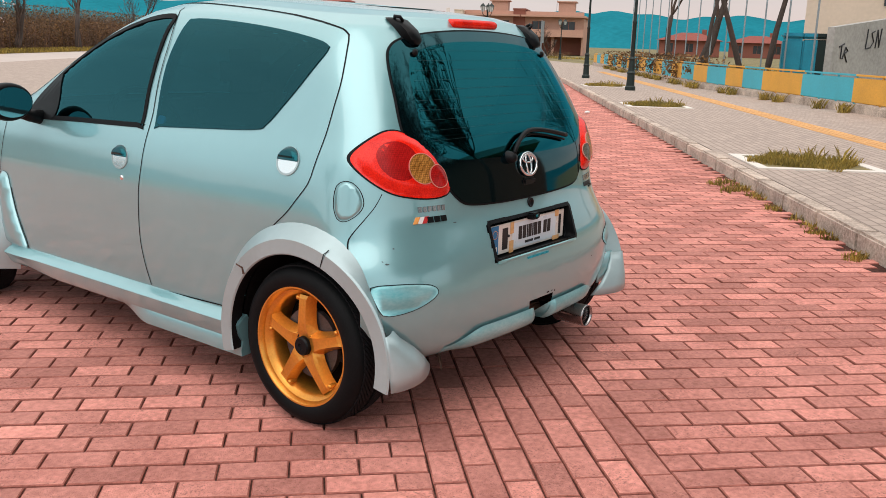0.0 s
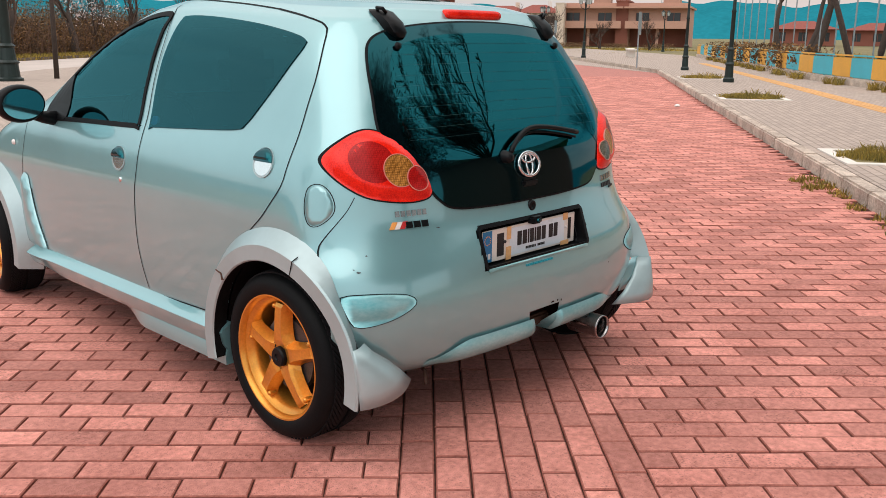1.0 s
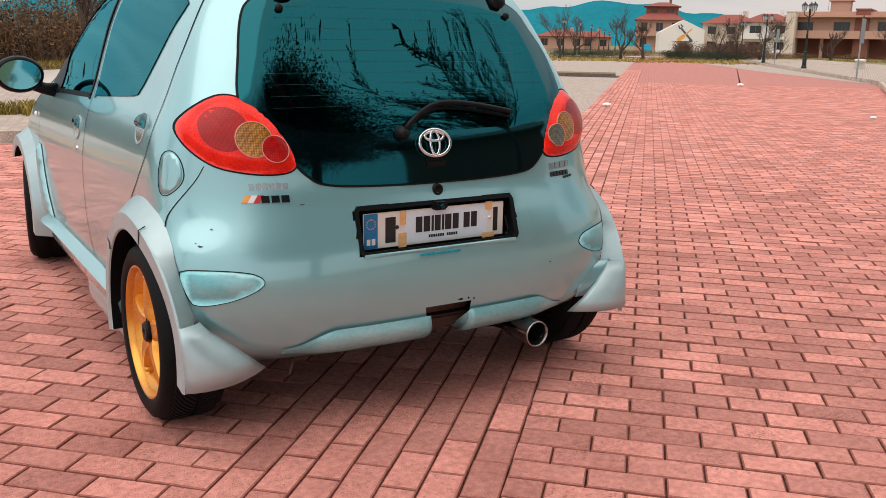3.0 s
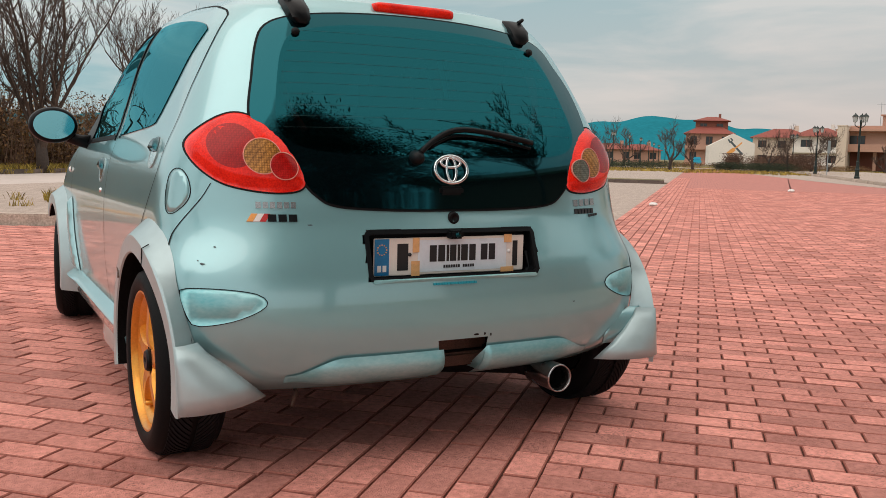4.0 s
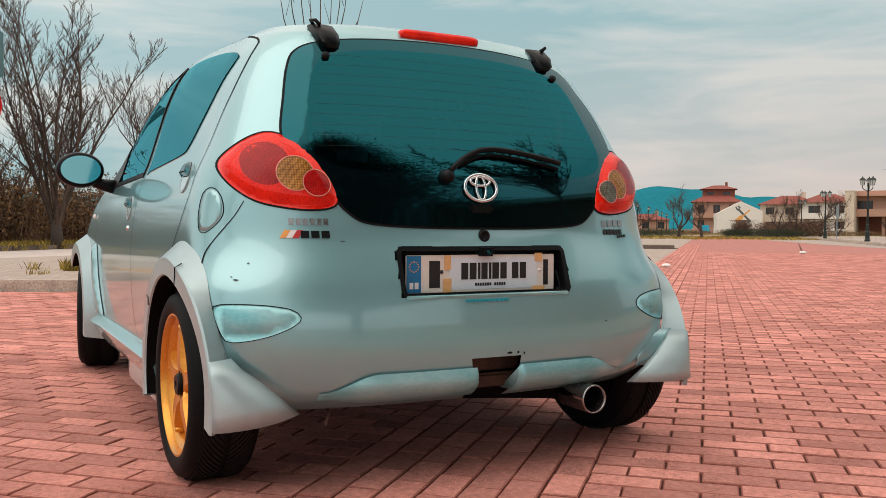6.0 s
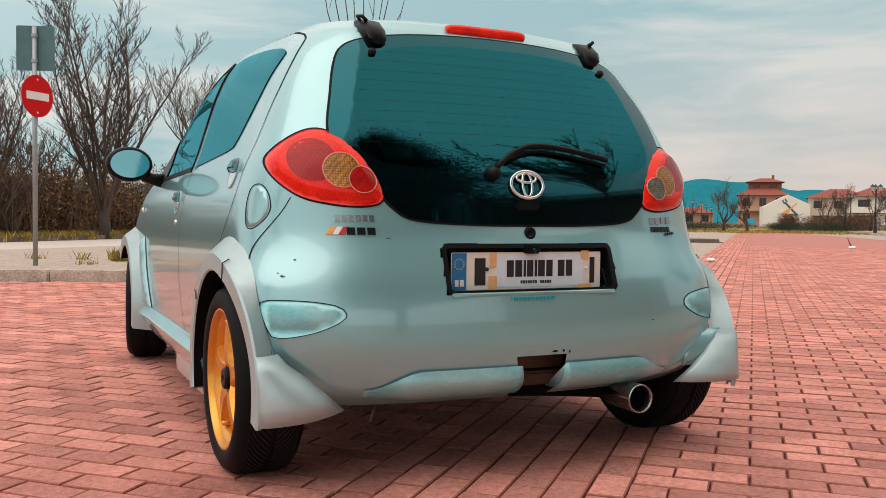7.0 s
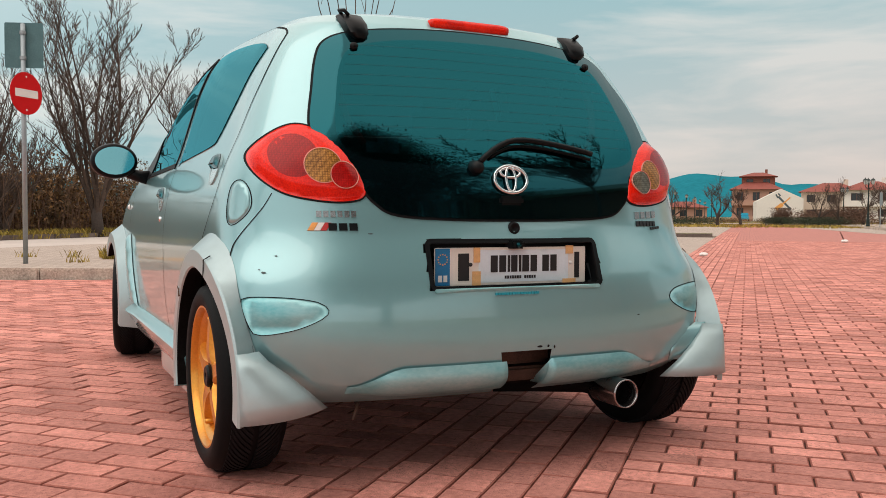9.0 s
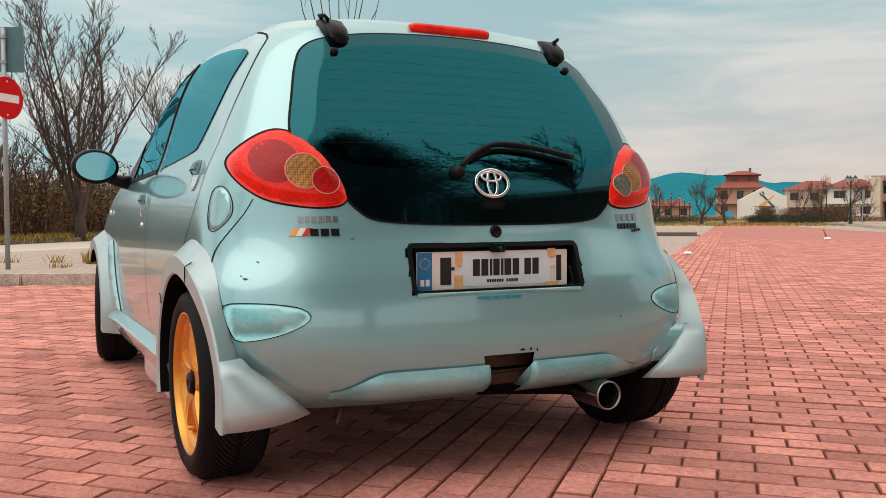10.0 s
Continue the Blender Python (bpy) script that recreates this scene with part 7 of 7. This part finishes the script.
# litter on the bricks
for x, y, s in ((21.5, 16.57, 0.09), (10.78, 10.97, 0.07), (13.34, 6.9, 0.05)):
    bm = bmesh.new()
    bmesh.ops.create_icosphere(bm, subdivisions=2, radius=s)
    for v in bm.verts:
        k = 1 + 0.25 * noise.noise(v.co * (3.0 / s))
        v.co = Vector((v.co.x * 1.3 * k, v.co.y * k, 0.6 * k * v.co.z + 0.45 * s))
    o = obj_from("litter", bm, WHITE_TRASH)
    o.matrix_world = pose(x, y, 0.0)
    tagged(o, "crumpled white paper litter on the bricks", "litter", "litter")

# hills along the horizon
bm = bmesh.new()
prev = None
for az in np.arange(-40, 150, 0.5):
    e = 2.02 + 0.50 * noise.noise((az * 0.16, 2.0, 0)) + 0.28 * noise.noise((az * 0.55, 7.0, 0)) + 0.5 * math.exp(-((az - 48) / 5) ** 2) - 0.55 * math.exp(-((az - 38) / 3) ** 2)
    D = 2700
    ring = []
    for k, f in ((0, 0.0), (1, 0.55), (2, 0.85), (3, 1.0)):
        r = D + 220 * k
        zz = r * math.tan(radians(max(0.6, e))) * f + (14 * noise.noise((az * 0.9, k * 3.0, 1)) if k in (1, 2) else 0)
        ring.append(bm.verts.new((r * math.cos(radians(az)), r * math.sin(radians(az)), zz - (20 if k == 0 else 0))))
    if prev:
        for k in range(3):
            bm.faces.new((prev[k], ring[k], ring[k + 1], prev[k + 1]))
    prev = ring
bmesh.ops.recalc_face_normals(bm, faces=bm.faces)
tagged(obj_from("backdrop_hills", bm, HILL, smooth=True), "hills along the horizon in a haze-tinted blue-green", "hills", kind="structure")

# ---- paving bricks ----
BL, BW, BJ = 0.2185, 0.111, 0.0062


def brick_mesh(l, w):
    c = 0.004
    x, y = l / 2 - BJ / 2, w / 2 - BJ / 2
    vs = [(sx * x, sy * y, -0.016) for sx, sy in ((-1, -1), (1, -1), (1, 1), (-1, 1))]
    vs += [(sx * x, sy * y, -c * 0.7) for sx, sy in ((-1, -1), (1, -1), (1, 1), (-1, 1))]
    vs += [(sx * (x - c), sy * (y - c), 0.0) for sx, sy in ((-1, -1), (1, -1), (1, 1), (-1, 1))]
    fs = [(8, 9, 10, 11)]
    for k in range(4):
        j = (k + 1) % 4
        fs += [(k, j, 4 + j, 4 + k), (4 + k, 4 + j, 8 + j, 8 + k)]
    return vs, fs


BRICK_V, BRICK_F = brick_mesh(BL, BW)
BAND_V, BAND_F = brick_mesh(BL, (BAND[1] - BAND[0]) / 7)
rng = np.random.default_rng(17)
ROAD_DIR = 45.0


def kerb_offset(x, y):
    return x * ACROSS.x + y * ACROSS.y


def isle_offset(x, y):
    return (x - ISLE_A.x) * isle_in.x + (y - ISLE_A.y) * isle_in.y


field, band, apron = [], [], []
for i in range(-66, 250):
    # rows butt against the band, every second one with a half brick
    u = 0.010 + (i + 0.5) * BW
    half = i % 2
    for j in range(60):
        length = BL / 2 if half and j == 0 else BL
        v = BAND[0] - (j * BL - (BL / 2 if half and j else 0)) - length / 2
        x, y = uv(u, v)
        if kerb_offset(x, y) < KERB_O - 0.06:
            field.append((x, y, 135.0, length / BL))
    u = 0.063 + (i + 0.5) * BW
    for j in range(46):
        length = BL / 2 if not half and j == 0 else BL
        v = BAND[1] + (j * BL - (BL / 2 if not half and j else 0)) + length / 2
        x, y = uv(u, v)
        if isle_offset(x, y) < -0.08 and u < 8.1:
            apron.append((x, y, 135.0, length / BL))
pitch = (BAND[1] - BAND[0]) / 7
for c in range(7):
    v = BAND[1] - (c + 0.5) * pitch
    for i in range(-34, 200):
        u = -0.355 + (0.5 if c % 2 == 0 else 0.0) * BL + i * BL
        x, y = uv(u, v)
        band.append((x, y, 45.0, 1.0))


def lay(owner, rows, verts, faces, centre, limit, name):
    """The nearest pieces as parts on one mesh, the others joined."""
    rows = sorted(rows, key=lambda r: (r[0] - centre[0]) ** 2 + (r[1] - centre[1]) ** 2)
    near, rest = [r for r in rows[:limit] if abs(r[3] - 1) < 1e-6], [r for r in rows[:limit] if abs(r[3] - 1) >= 1e-6] + rows[limit:]
    me = bpy.data.meshes.new("brick")
    me.from_pydata(verts, [], faces)
    me.materials.append(BRICK)
    me.materials.append(BRICK_EDGE)
    me.polygons.foreach_set("material_index", [0] + [1] * (len(faces) - 1))
    for x, y, a, _ in near:
        ob = new("brick", me)
        ob.parent = owner
        ob.matrix_basis = pose(x, y, rng.normal(0, 0.0012), rng.normal(0, 0.45), rng.normal(0, 0.3), a + rng.normal(0, 0.5))
    V, F, base = [], [], np.array(verts)
    for x, y, a, s in rest:
        t = radians(a + rng.normal(0, 0.5))
        c, sn = math.cos(t), math.sin(t)
        b = base * (s, 1, 1)
        tz = b[:, 0] * rng.normal(0, 0.005) + b[:, 1] * rng.normal(0, 0.008) + rng.normal(0, 0.0012)
        q = np.column_stack([x + b[:, 0] * c - b[:, 1] * sn, y + b[:, 0] * sn + b[:, 1] * c, b[:, 2] + tz])
        k = len(V)
        V += q.tolist()
        F += [tuple(k + n for n in f) for f in faces]
    rest_ob = tagged(raw(name, V, F, BRICK, owner), "further red bricks of the paving", kind="stuff")
    rest_ob.data.materials.append(BRICK_EDGE)
    rest_ob.data.polygons.foreach_set("material_index", ([0] + [1] * (len(faces) - 1)) * len(rest))


# joints lie a little lower than the bricks
for nm, poly in (("joint_bed", [uv(-7.5, BAND[0]), uv(27.8, BAND[0]), uv(27.8, -6.6), uv(10, -12.4), uv(-7.5, -12.4)]), ("joint_bed_band", [uv(-7.8, BAND[0]), uv(43.5, BAND[0]), uv(43.5, BAND[1]), uv(-7.8, BAND[1])]), ("joint_bed_apron", [uv(-7.5, BAND[1]), uv(8.1, BAND[1]), uv(8.1, 3.4), uv(5.0, 9.5), uv(-7.5, 9.5)])):
    bm = bmesh.new()
    bm.faces.new([bm.verts.new((*p, -0.0095)) for p in poly])
    bmesh.ops.recalc_face_normals(bm, faces=bm.faces)
    for f in bm.faces:
        if f.normal.z < 0:
            f.normal_flip()
    part(nm, bm, JOINT, {"joint_bed": road, "joint_bed_band": road_band, "joint_bed_apron": lay_by}[nm], "dark sandy joints")
lay(road, field, BRICK_V, BRICK_F, (0.3, -1.0), 300, "brick_field")
lay(road_band, band, BAND_V, BAND_F, (-0.4, -0.3), 250, "brick_band")
lay(lay_by, apron, BRICK_V, BRICK_F, (-1.5, 0.3), 300, "brick_apron")
